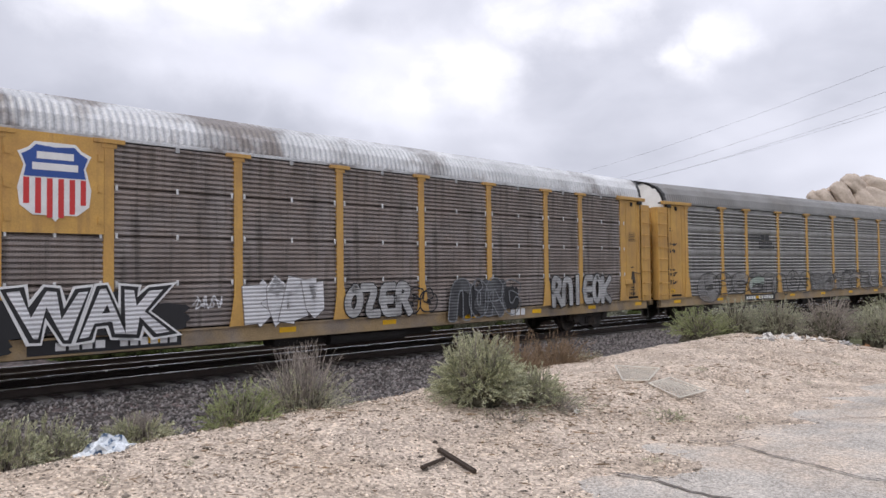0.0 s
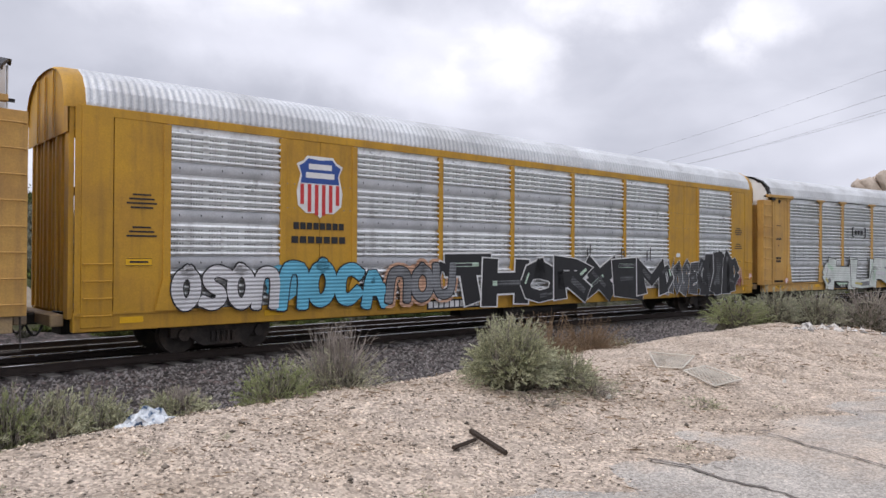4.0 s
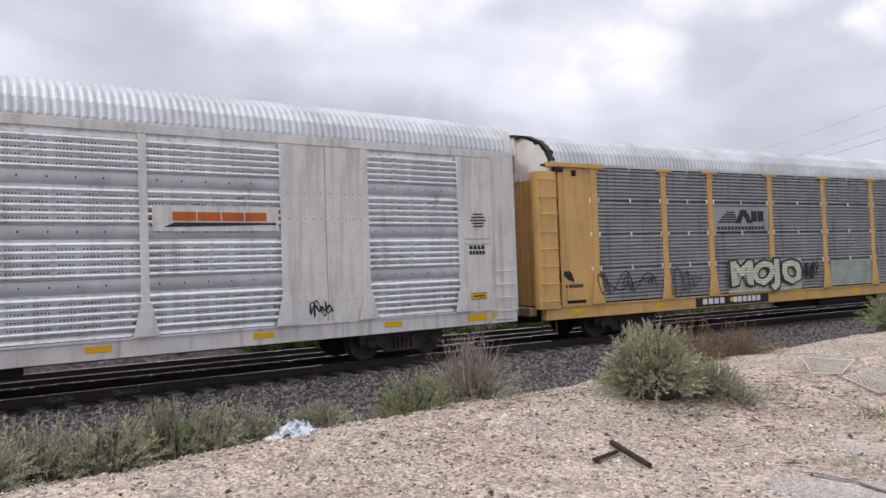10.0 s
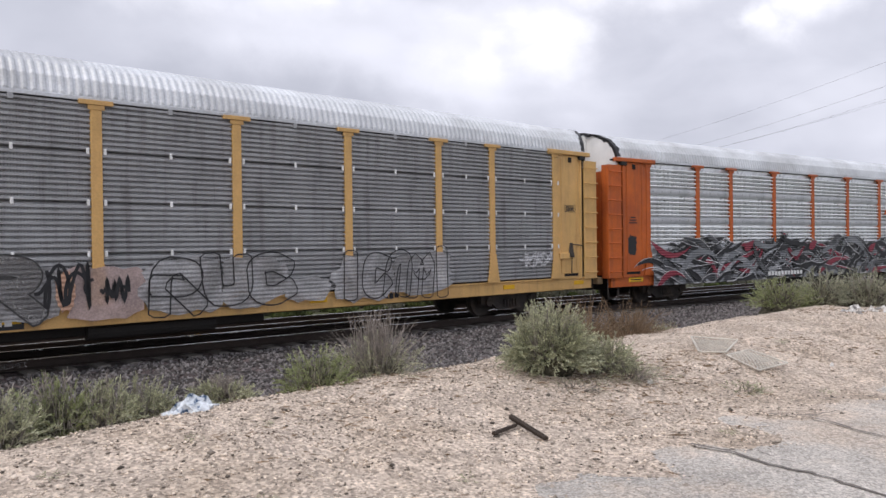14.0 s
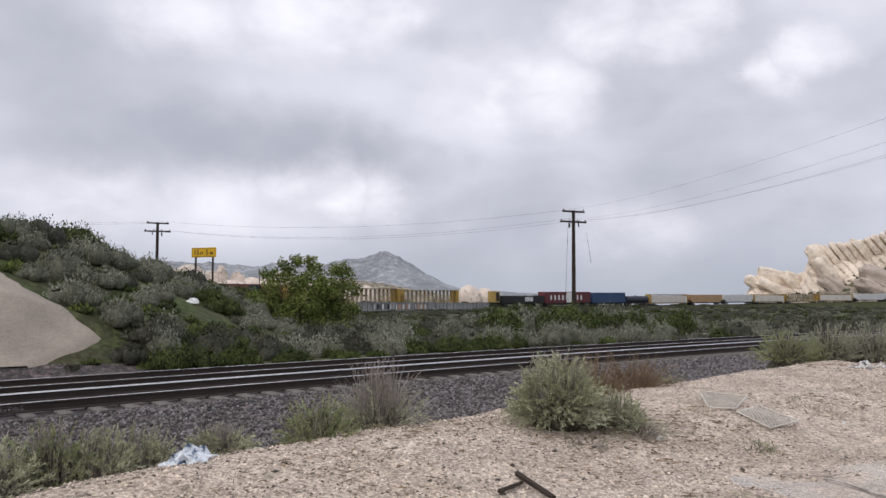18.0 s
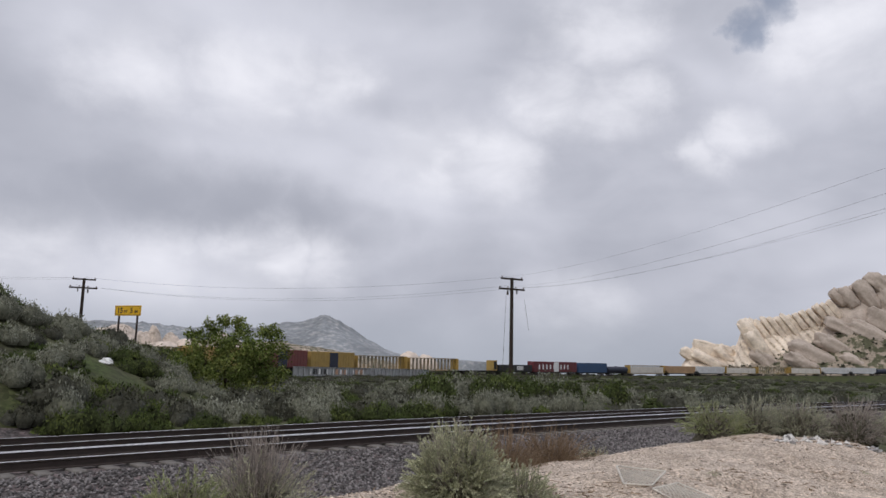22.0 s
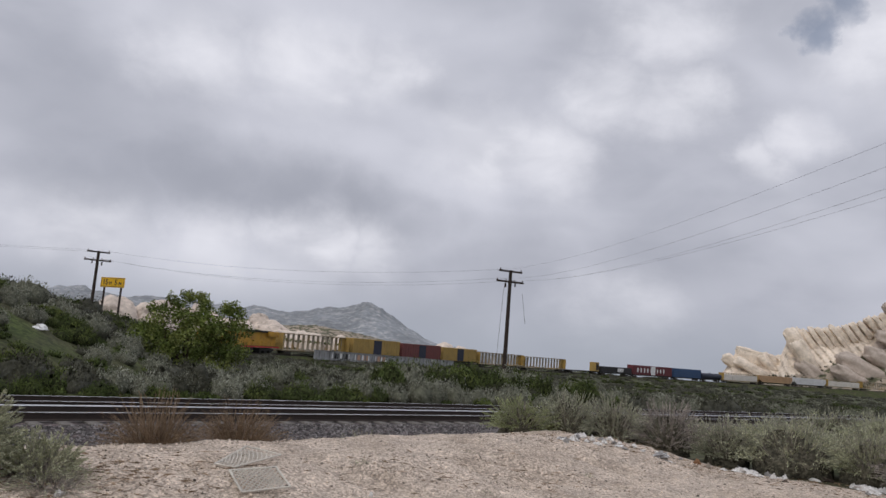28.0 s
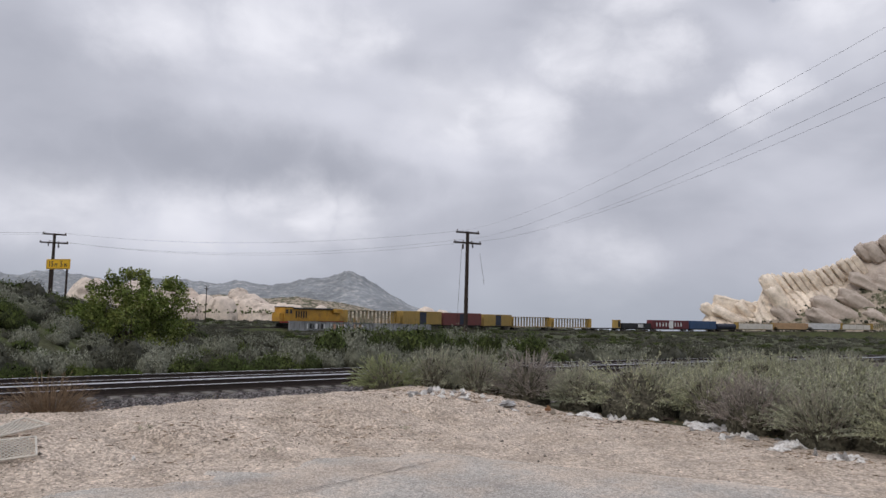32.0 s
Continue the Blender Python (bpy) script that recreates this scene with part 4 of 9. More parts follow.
def tag(parent, x0, x1, z0, z1, forms, fill, line, halo=None, fat=0.13, rim=0.035, seed=1, y=-1.702, square=False, lean=0.12, shine=None):
    """A row of fat sprayed forms between x0 and x1: a halo, a rim and the fill, leaning unevenly."""
    rnd = random.Random(seed)
    forms = forms.split()
    step = (x1 - x0) / len(forms)
    r = fat * (z1 - z0)
    for k, nm in enumerate(forms):
        a, b = x0 + step * k + r * 0.75, x0 + step * (k + 1) - r * 0.75
        lo, hi = z0 + r + rnd.uniform(0, 0.06), z1 - r + rnd.uniform(-0.05, 0.05)
        sk = lean * rnd.uniform(-0.6, 1.0)
        strokes = [[(a + (b - a) * u + sk * (v - 0.5) * (hi - lo) + rnd.uniform(-0.02, 0.02), lo + (hi - lo) * v + rnd.uniform(-0.02, 0.02)) for u, v in st] for st in FORMS[nm]]
        for grow, mat, d in ((rim + 0.07, halo, 0.014), (rim, line, 0.007), (0.0, fill, 0.0)):
            if mat is None:
                continue
            for q, st in enumerate(strokes):
                bm = bmesh.new()
                ribbon(bm, st, r + grow, y + d - 0.0024 * q - 0.0008 * (k % 2), square)
                part("graffiti_form", bm, mat, parent)
        if shine is not None:
            bm = bmesh.new()
            st = strokes[0]
            ribbon(bm, [(px - r * 0.3, pz + r * 0.35) for px, pz in st[:2]], r * 0.16, y - 0.008, True)
            part("graffiti_shine", bm, shine, parent)


def burner(parent, x0, x1, z0, z1, forms, fill, line, inner=(), fat=0.15, rim=0.03, seed=1, y=-1.704, lap=1.18, lean=0.25, arrows=2):
    """An angular piece of overlapping letters: flared strokes with a thin edge line and dabs of colour inside."""
    rnd = random.Random(seed)
    forms = forms.split()
    step = (x1 - x0) / len(forms)
    r = fat * (z1 - z0)

    def flared(bm, st, rr, yy):
        rows = stroke_rows(st, rr, True)
        vs = []
        for i, row in enumerate(rows):
            u = i / max(1, len(rows) - 1)
            f = 0.80 + 0.55 * abs(2 * u - 1) ** 3
            mx, mz = (row[0][0] + row[1][0]) / 2, (row[0][1] + row[1][1]) / 2
            vs.append([bm.verts.new((mx + (px - mx) * f, yy, max(0.63, mz + (pz - mz) * f))) for px, pz in row])
        for p, q in zip(vs, vs[1:]):
            bm.faces.new((p[0], p[1], q[1], q[0]))
    for k, nm in enumerate(forms):
        mid, w = x0 + step * (k + 0.5), step * lap - 2 * r
        lo, hi = z0 + r * 0.8 + rnd.uniform(-0.03, 0.12), z1 - r * 0.8 + rnd.uniform(-0.14, 0.06)
        sk = lean * rnd.uniform(-0.5, 1.0)
        base = y - 0.0105 * (k % 4)
        strokes = [[(mid + w * (u - 0.5) + sk * (v - 0.5) * (hi - lo) + rnd.uniform(-0.05, 0.05), lo + (hi - lo) * v + rnd.uniform(-0.05, 0.05)) for u, v in st] for st in FORMS[nm]]
        for q in range(arrows if k in (0, len(forms) - 1) else 0):
            sx = -1 if k == 0 else 1
            ax, az = mid + sx * w * 0.5, lo + (hi - lo) * (0.25 + 0.5 * q)
            strokes.append([(ax, az), (ax + sx * 0.35, az - 0.12 + 0.3 * q), (ax + sx * 0.55, az + 0.16 * (1 - 2 * q))])
        for grow, mat, d in ((rim, line, 0.005), (0.0, fill, 0.0)):
            for q, st in enumerate(strokes):
                bm = bmesh.new()
                flared(bm, st, r * (1.0 if q < len(FORMS[nm]) else 0.55) + grow, base + d - 0.0011 * q)
                part("graffiti_form", bm, mat, parent)
        for q, mat in enumerate(inner):
            st = rnd.choice(strokes)
            i = rnd.randrange(len(st) - 1)
            (ax, az), (bx, bz) = st[i], st[i + 1]
            u0, u1 = rnd.uniform(0.0, 0.3), rnd.uniform(0.55, 1.0)
            bm = bmesh.new()
            o = rnd.uniform(-0.4, 0.4) * r
            ribbon(bm, [(ax + (bx - ax) * u0 + o, az + (bz - az) * u0), (ax + (bx - ax) * u1 + o * 0.4, az + (bz - az) * u1)], r * rnd.uniform(0.16, 0.42), base - 0.0062 - 0.0009 * q, True)
            part("graffiti_dab", bm, mat, parent)


def scrawl(parent, x, z, w, h, mat, seed, n=3, y=-1.688, r=0.018):
    """Loose sprayed loops."""
    rnd = random.Random(seed)
    for k in range(n):
        pts = []
        ph, f1, f2 = rnd.uniform(0, 6), rnd.uniform(1.5, 3.5), rnd.uniform(2.5, 5.5)
        for i in range(40):
            u = i / 39
            pts.append((x + w * (u - 0.5) + 0.12 * w * math.sin(f1 * 6.28 * u + ph), z + 0.45 * h * math.sin(f2 * 6.28 * u + ph * 2) * (0.6 + 0.4 * math.sin(ph + u * 3))))
        bm = bmesh.new()
        ribbon(bm, pts, r, y - 0.0006 * k, True)
        part("spray_line", bm, mat, parent)


POSTS = (11.5, 8.87, 6.93, 4.15, 1.38)      # post lines, from the middle of a car


def autorack(label, style, paint, sheet, roof, sheet_kind, sill=None, cap=None, top_panel=None, fold=None):
    """One covered car carrier; origin on the rail plane at its middle, x along the track."""
    car = empty("autorack_car")
    tagged(car, label, "freight car", group="autorack cars")
    half = CAR / 2
    sill = sill or paint
    wide = style == "wide"
    up = 0.14 if wide else 0.0
    cap = cap or WHITE
    top_panel = top_panel or paint
    for s in (-1, 1):
        bm = bmesh.new()
        box(bm, -half + 0.2, half - 0.2, s * 1.5 - 0.10, s * 1.5 + 0.10, 0.64, 1.0, 0.012)
        part("side_sill", bm, sill, car)
        bm = bmesh.new()
        box(bm, -half + 0.2, half - 0.2, s * 1.58 - 0.05, s * 1.58 + 0.05, 0.965, 1.005)
        part("sill_lip", bm, sill, car)
    bm = bmesh.new()
    box(bm, -half + 0.3, half - 0.3, -0.35, 0.35, 0.5, 0.95)
    part("centre_sill", bm, DARK, car, "dark underframe beam")
    bm = bmesh.new()
    box(bm, -3.0, 2.2, -1.2, -0.7, 0.42, 0.8, 0.03)
    part("brake_box", bm, DARK, car)
    bm = bmesh.new()
    tube(bm, (-1.5, -1.25, 0.5), (1.0, -1.25, 0.5), 0.16, n=10)
    part("air_tank", bm, DARK, car)
    for lvl in (0.95, 2.25, 3.45):
        bm = bmesh.new()
        box(bm, -half + 0.55, half - 0.55, -1.44, 1.44, lvl, lvl + 0.06)
        part("deck", bm, DARK, car)
    share("roof", cached(("roof", style, roof.name), make_roof(13.06 if wide else 13.40, up, not wide), roof), car)
    for s in (-1, 1):
        share("roof_end", cached(("roof_end", s, style, cap.name), make_roof_end(s, up, not wide), cap), car, label="pale roof end cap")
        if wide:
            share("roof_cap", cached(("roof_cap", s, paint.name), make_roof_cap(s, up), paint), car, label="smooth rounded cap at the roof's end")
        else:
            seal = share("weather_strip", cached(("seal", up), make_seal(up), INK), car, label="torn black weather strip")
            if s < 0:
                seal.matrix_basis = Matrix.Diagonal((-1, 1, 1, 1))
        share("end_door", cached(("end_door", (fold or paint).name, top_panel.name), make_end_door, [fold or paint, top_panel]), car, pose(s * 13.26, 0, 0, 0, 0, 0 if s > 0 else 180), "folded end door")
        bm = bmesh.new()
        box(bm, half - 0.3 if s > 0 else -PITCH / 2, PITCH / 2 if s > 0 else -half + 0.3, -0.13, 0.13, 0.72, 0.95, 0.03)
        part("coupler", bm, DARK, car)
        bm = bmesh.new()
        box(bm, s * half - 0.12, s * half + 0.12, -1.3, 1.3, 0.75, 0.98, 0.02)
        part("end_sill", bm, RUST, car)
        bm = bmesh.new()
        pts = [(s * (half + 0.02 + 0.07 * i), -0.45, 0.8 - 0.28 * math.sin(math.pi * i / 5)) for i in range(6)]
        for p, q in zip(pts, pts[1:]):
            tube(bm, p, q, 0.025, n=5)
        part("brake_hose", bm, INK, car, "black hanging brake hose")
    bog = cached(("bogie",), make_bogie, GEAR)
    wset = cached(("wheelset",), make_wheelset, GEAR)
    for s in (-1, 1):
        b = share("bogie", bog, car, pose(s * 10.06, 0, 0))
        for q in (-1, 1):
            share("wheelset", wset, b, pose(q * 0.87, 0, 0.42), "steel wheels on an axle")
    lines = [-v for v in POSTS] + [v for v in POSTS[::-1]]
    for side in (-1, 1):
        turn = pose(0, -HALF_W, 0) if side < 0 else pose(0, HALF_W, 0, 0, 0, 180)

        def put(name, me, x, label="", flip=False):
            ob = share(name, me, car, turn @ pose(x if side < 0 else -x, 0, 0), label)
            if flip:
                ob.matrix_basis = ob.matrix_basis @ Matrix.Diagonal((-1, 1, 1, 1))
            return ob

        for k, (a, b) in enumerate(zip(lines, lines[1:])):
            mid, wid = (a + b) / 2, b - a
            if wide and k in (1, 7):
                for q in (-1, 1):
                    def leaf(bm, wid=wid):
                        box(bm, -wid / 4 + 0.006, wid / 4 - 0.006, -0.02, 0.03, 1.0, 4.789, 0.006)
                    door = put("side_door", cached(("side_door", paint.name), leaf, paint), mid + q * wid / 4, "plain riveted door panel")
                    if side < 0:
                        def rivets(bm, wid=wid):
                            for zz in (1.45, 3.2, 3.75):
                                for i in range(5):
                                    x = -wid / 4 + 0.12 + i * (wid / 2 - 0.24) / 4
                                    box(bm, x - 0.012, x + 0.012, -0.028, -0.0195, zz, zz + 0.024)
                        share("rivet_row", cached(("rivet_row", round(wid, 2)), rivets, SPRAYGREY), door)["kind"] = "stuff"
            else:
                key = round(wid, 2)
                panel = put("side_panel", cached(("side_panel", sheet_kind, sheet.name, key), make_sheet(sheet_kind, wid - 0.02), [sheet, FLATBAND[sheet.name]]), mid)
                if side < 0:
                    share("perforation", cached(("perforation", sheet_kind, key), make_holes(sheet_kind, wid - 0.02), BLACK), panel)["kind"] = "stuff"
        for v in lines:
            put("post", cached(("post", style, paint.name), make_post(0.15 if wide else 0.20, not wide), paint), v)
            if wide:
                def foot(bm):
                    prism(bm, [(-0.09, 1.62), (-0.24, 1.0), (0.24, 1.0), (0.09, 1.62)][::-1], -0.082, -0.0555)
                put("post_foot", cached(("post_foot", paint.name), foot, paint), v)
        if wide:
            def rail_(bm):
                box(bm, -half + 0.33, half - 0.33, -0.03, 0.03, 4.79, 4.97, 0.006)
            put("top_rail", cached(("top_rail", paint.name), rail_, paint), 0)
        else:
            def rail_(bm):
                box(bm, -half + 0.2, half - 0.2, 0.0, 0.04, 4.74, 4.80)
            put("top_rail", cached(("top_rail", "dark"), rail_, DARK), 0)

            def gut(bm):
                box(bm, -half + 0.55, half - 0.55, -0.045, -0.002, 4.765, 4.835, 0.006)
            put("roof_gutter", cached(("roof_gutter", roof.name), gut, roof), 0)
        last = lines[-1]
        for s in (-1, 1):
            fl = s < 0
            if not wide:
                def endp(bm):
                    box(bm, 0.07, 1.24, -0.03, 0.04, 1.0, 4.72, 0.01)

                def rimp(bm):
                    box(bm, 0.28, 0.33, -0.045, -0.0305, 1.15, 4.6, 0.004)
                    box(bm, 1.00, 1.05, -0.045, -0.0305, 1.15, 4.6, 0.004)

                def beam(bm):
                    box(bm, -0.32, 1.62, -0.10, 0.05, 4.725, 4.85, 0.012)

                def stile(bm):
                    box(bm, 1.17, 1.25, -0.06, 0.05, 0.95, 4.722, 0.012)

                def ladder(bm):
                    box(bm, 1.34, 1.95, -0.075, -0.04, 0.94, 4.60, 0.006)
                    box(bm, 1.89, 1.95, -0.039, 0.22, 0.94, 4.60, 0.006)

                def inner(bm):
                    box(bm, 1.25, 1.40, 0.03, 0.07, 0.9, 4.72)
                put("end_panel", cached(("end_panel", paint.name), endp, paint), s * last, flip=fl)
                put("panel_rib", cached(("panel_rib", paint.name), rimp, paint), s * last, flip=fl)
                put("end_beam", cached(("end_beam", paint.name), beam, paint), s * last, flip=fl)
                put("corner_stile", cached(("corner_stile", paint.name), stile, paint), s * last, flip=fl)
                lad = put("ladder_panel", cached(("ladder_panel", paint.name), ladder, paint), s * last, flip=fl)
                put("recess", cached(("recess", s), inner, BLACK if s > 0 else paint), s * last, flip=fl)
                if side < 0:
                    for i in range(8):
                        share("ladder_rung", cached(("ladder_rung", paint.name), make_rung, paint), lad, pose(1.645, -0.075, 1.15 + 0.46 * i))

                    def lug(bm):
                        box(bm, 1.10, 1.36, -0.12, 0.02, 4.60, 4.722, 0.01)

                    def keep(bm):
                        box(bm, 0.62, 0.78, -0.05, -0.031, 4.50, 4.66, 0.01)
                    def stirrup(bm):
                        for x in (1.42, 1.88):
                            tube(bm, (x, 0.06, 0.92), (x, 0.02, 0.30), 0.018, n=6)
                        tube(bm, (1.40, 0.02, 0.30), (1.90, 0.02, 0.30), 0.020, n=6)

                    def slot(bm):
                        box(bm, 0.42, 1.06, -0.036, -0.0305, 1.05, 1.13)

                    def slot_lip(bm):
                        box(bm, 0.40, 1.08, -0.06, -0.0305, 1.133, 1.16, 0.006)
                    put("stirrup_step", cached(("stirrup_step",), stirrup, GEAR), s * last, "bent steel stirrup step", flip=fl)
                    put("slot", cached(("slot",), slot, BLACK), s * last, flip=fl)
                    put("slot_lip", cached(("slot_lip", paint.name), slot_lip, paint), s * last, flip=fl)
                    if s > 0:
                        def lever(bm):
                            prism(bm, [(0.58, 1.62), (0.86, 1.62), (0.76, 2.06), (0.68, 2.06)], -0.07, -0.031)
                            tube(bm, (0.72, -0.08, 2.02), (1.22, -0.07, 1.98), 0.014, n=6)
                            tube(bm, (0.72, -0.08, 1.62), (0.72, -0.06, 1.08), 0.014, n=6)
                            tube(bm, (0.72, -0.10, 1.72), (0.72, -0.03, 1.72), 0.07, n=10)

                        def lock(bm):
                            box(bm, 0.14, 0.60, -0.10, -0.031, 1.58, 1.76, 0.015)
                        put("lock_lever", cached(("lock_lever",), lever, GEAR), s * last, "grimy lock lever and rods")
                        put("lock_box", cached(("lock_box", paint.name), lock, paint), s * last)
                    put("door_keeper", cached(("door_keeper",), keep, BLACK), s * last, "dark slot in the door's head", flip=fl)
                    put("door_latch", cached(("door_latch",), lug, DARK), s * last, "dark latch at the door head", flip=fl)
            else:
                def plain(bm):
                    box(bm, 0.07, 1.03, -0.025, 0.04, 1.0, 4.789, 0.006)

                def corner(bm):
                    box(bm, 1.045, 1.62, -0.03, 0.04, 0.72, 4.96, 0.01)
                    prism(bm, [(1.625, 4.96), (1.625, 0.9), (1.73, 0.9), (1.73, 4.96)][::-1], -0.012, 0.03)
                    prism(bm, [(1.735, 4.96), (1.735, 0.9), (1.83, 0.9), (1.83, 4.96)][::-1], 0.05, 0.34)
                put("end_panel", cached(("end_panel", paint.name), plain, paint), s * last, flip=fl)
                cor = put("corner_panel", cached(("corner_panel", paint.name), corner, paint), s * last, flip=fl)
                if side < 0:
                    for i in range(4):
                        share("ladder_rung", cached(("ladder_rung", paint.name), make_rung, paint), cor, pose(1.33, -0.03, 0.95 + 0.33 * i))
    for v in np.arange(-12.4, 12.6, 3.1):
        def refl(bm):
            box(bm, 0, 0.45, -1.612, -1.603, 0.78, 0.90)
        share("reflector", cached(("reflector",), refl, REFLECT), car, pose(v, 0, 0))
    return car


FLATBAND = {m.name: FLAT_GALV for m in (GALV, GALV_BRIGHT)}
FLATBAND.update({GALV_DIM.name: GALV_DIM, GALV_BROWN.name: GALV_BROWN, GALV_TAUPE.name: FLAT_TAUPE})


def clips(car, mat=WHITE, hangers=True, tall=0.06):
    """Pale clips where the side sheets meet, and hanging tabs under the gutter."""
    def go(bm):
        box(bm, -0.028, 0.028, -0.05, -0.02, -tall, tall, 0.012)
    me = cached(("bracket", mat.name), go, mat)

    def hang(bm):
        box(bm, -0.05, 0.05, -0.045, -0.0275, 4.66, 4.78, 0.01)
    v = sorted(POSTS + tuple(-q for q in POSTS))
    for x in [q + d for q in v for d in (-0.15, 0.15)] + [(a + b) / 2 for a, b in zip(v, v[1:])]:
        for z in SEAMS:
            share("bracket", me, car, pose(x, -HALF_W, z))
    for a, b in zip(v, v[1:]):
        share("hanging_tab", cached(("hanging_tab",), hang, GALV_DIM), car, pose((a + b) / 2, -HALF_W, 0))


CARS = []


def small_print(car, x, z, n, mat=INK, w=0.6, gap=0.09, y=-1.636):
    for i in range(n):
        bm = bmesh.new()
        ww = w * (0.6 + 0.4 * math.sin(i * 2.3) ** 2)
        box(bm, x - ww / 2, x + ww / 2, y - 0.003, y, z - i * gap, z - i * gap + 0.035)
        part("lettering_bar", bm, mat, car)


def plate(car, name, x0, x1, z0, z1, mat, y=-1.665, d=0.005, label=""):
    bm = bmesh.new()
    box(bm, x0, x1, y - d, y, z0, z1)
    return part(name, bm, mat, car, label)


def placard(car, x, z, w=0.5, h=0.17, y=-1.636):
    p = plate(car, "placard", x - w / 2, x + w / 2, z - h / 2, z + h / 2, REFLECT, y, 0.004, "yellow placard with a black edge")
    for zz in (z - h / 2 + 0.01, z + h / 2 - 0.022):
        plate(car, "placard_edge", x - w / 2, x + w / 2, zz, zz + 0.012, INK, y - 0.0045, 0.002)
    plate(car, "lettering_bar", x - w * 0.36, x + w * 0.36, z - 0.02, z + 0.02, INK, y - 0.0045, 0.002)


def text_box(car, x, z, w=0.5, h=0.32, y=-1.634):
    """A framed block of print."""
    for a, b, c, d in ((x - w / 2, x + w / 2, z + h / 2 - 0.012, z + h / 2), (x - w / 2, x + w / 2, z - h / 2, z - h / 2 + 0.012), (x - w / 2, x - w / 2 + 0.012, z - h / 2 + 0.012, z + h / 2 - 0.012), (x + w / 2 - 0.012, x + w / 2, z - h / 2 + 0.012, z + h / 2 - 0.012)):
        plate(car, "frame_line", a, b, c, d, INK, y, 0.002)
    for i in range(4):
        bars(car, x, y, z + h * (0.3 - 0.2 * i), w * (0.8 if i % 2 else 0.7), 0.03, 7, INK, 0.3, "lettering_bar")


def sticker(car, x, z, r=0.11, y=-1.637):
    """A round white no-entry sticker."""
    bm = bmesh.new()
    prism(bm, [(x + r * math.cos(-a), z + r * math.sin(-a)) for a in [0.3927 * i for i in range(16)]], y - 0.003, y)
    part("sticker", bm, WHITE, car, "round white warning sticker")
    bm = bmesh.new()
    for i in range(16):
        a0, a1 = 0.3927 * i, 0.3927 * (i + 1)
        bm.faces.new([bm.verts.new((x + q * math.cos(a), y - 0.0045, z + q * math.sin(a))) for q, a in ((r * 0.92, a0), (r * 0.92, a1), (r * 0.74, a1), (r * 0.74, a0))])
    part("sticker_ring", bm, RED, car)
    bm = bmesh.new()
    ribbon(bm, [(x - r * 0.55, z + r * 0.55), (x + r * 0.55, z - r * 0.55)], r * 0.09, y - 0.0055, True)
    part("sticker_bar", bm, RED, car)


def horse_mark(c):
    plate(c, "mark_board", -6.85, -4.28, 2.95, 3.72, GALV_DIM, -1.646)
    for k in range(5):
        plate(c, "stripe_mark", -6.65 + 0.10 * k, -5.75 - 0.03 * k, 3.22 + 0.075 * k, 3.265 + 0.075 * k, INK, -1.652)
    bm = bmesh.new()
    prism(bm, [(-5.85, 3.2), (-5.6, 3.62), (-5.35, 3.62), (-5.05, 3.2), (-5.3, 3.2), (-5.47, 3.45), (-5.61, 3.2)][::-1], -1.657, -1.652)
    part("figure_mark", bm, INK, c, "black emblem")
    bars(c, -4.8, -1.6525, 3.42, 0.62, 0.34, 2, INK, 0.12, "letter_mark")
    bars(c, -5.58, -1.652, 3.05, 2.2, 0.1, 14, INK, 0.25, "lettering_bar")


# A: grimy brown car with a crest
c = autorack("grimy brown corrugated car carrier with yellow posts and spray paint", "std", YELLOW, GALV_BROWN, ROOF_DIRTY, "fine", sill=RUST)
clips(c, GALV)
plate(c, "crest_panel", -8.77, -7.03, 2.93, 4.78, YELLOW, -1.63, 0.03, "yellow panel carrying the crest")
for x in (-8.70, -7.10):
    for z in (3.2, 3.8, 4.4):
        plate(c, "hinge", x - 0.045, x + 0.045, z - 0.07, z + 0.07, YELLOW, -1.6605, 0.02)
shield(c, -7.90, 3.87, 1.27, 1.46, -1.668)
for x0, x1, z0, z1 in ((-9.2, -8.0, 0.98, 1.75), (-8.3, -6.4, 0.98, 1.9), (-6.6, -5.3, 0.98, 1.6), (-9.2, -8.6, 0.7, 1.1)):
    tag_blob(c, (x0 + x1) / 2, (z0 + z1) / 2, (x1 - x0) * 1.05, z1 - z0, INK, int(x1 * 10), -1.684 - 0.0006 * (x1 + 9))
graffiti(c, "WAK", -7.22, 1.42, 3.0, 0.95, SILVER, INK, halo=WHITE, fat=0.03, y=-1.706)
plate(c, "number_board", -8.35, -5.45, 0.69, 0.975, INK, -1.606)
bars(c, -7.4, -1.613, 0.83, 0.95, 0.15, 4, WHITE)
bars(c, -6.1, -1.613, 0.83, 1.2, 0.15, 6, WHITE)
scrawl(c, -4.9, 1.55, 0.6, 0.3, SILVER, 15, 2, r=0.012)
tag_blob(c, -3.0, 1.45, 1.5, 0.6, SILVER, 19, -1.690)
burner(c, -3.95, -2.0, 1.02, 1.95, "fork ring flag cup", SILVER, FADED, fat=0.17, rim=0.02, seed=3, arrows=0)
tag(c, -1.28, 0.9, 0.98, 1.86, "ring zig comb flag", DULLSILVER, INK, fat=0.12, rim=0.025, seed=101)
ghost(c, 0.75, 1.8, 0.98, 1.7, "snake ring", INK, DULLSILVER, fat=0.2, seed=17, weight=0.02)
tag_blob(c, 3.1, 1.3, 1.1, 1.0, INK, 5, -1.684)
tag_blob(c, 4.2, 1.35, 1.7, 1.2, WASHED, 6, -1.686)
tag_blob(c, 5.1, 1.3, 0.8, 0.8, INK, 7, -1.688)
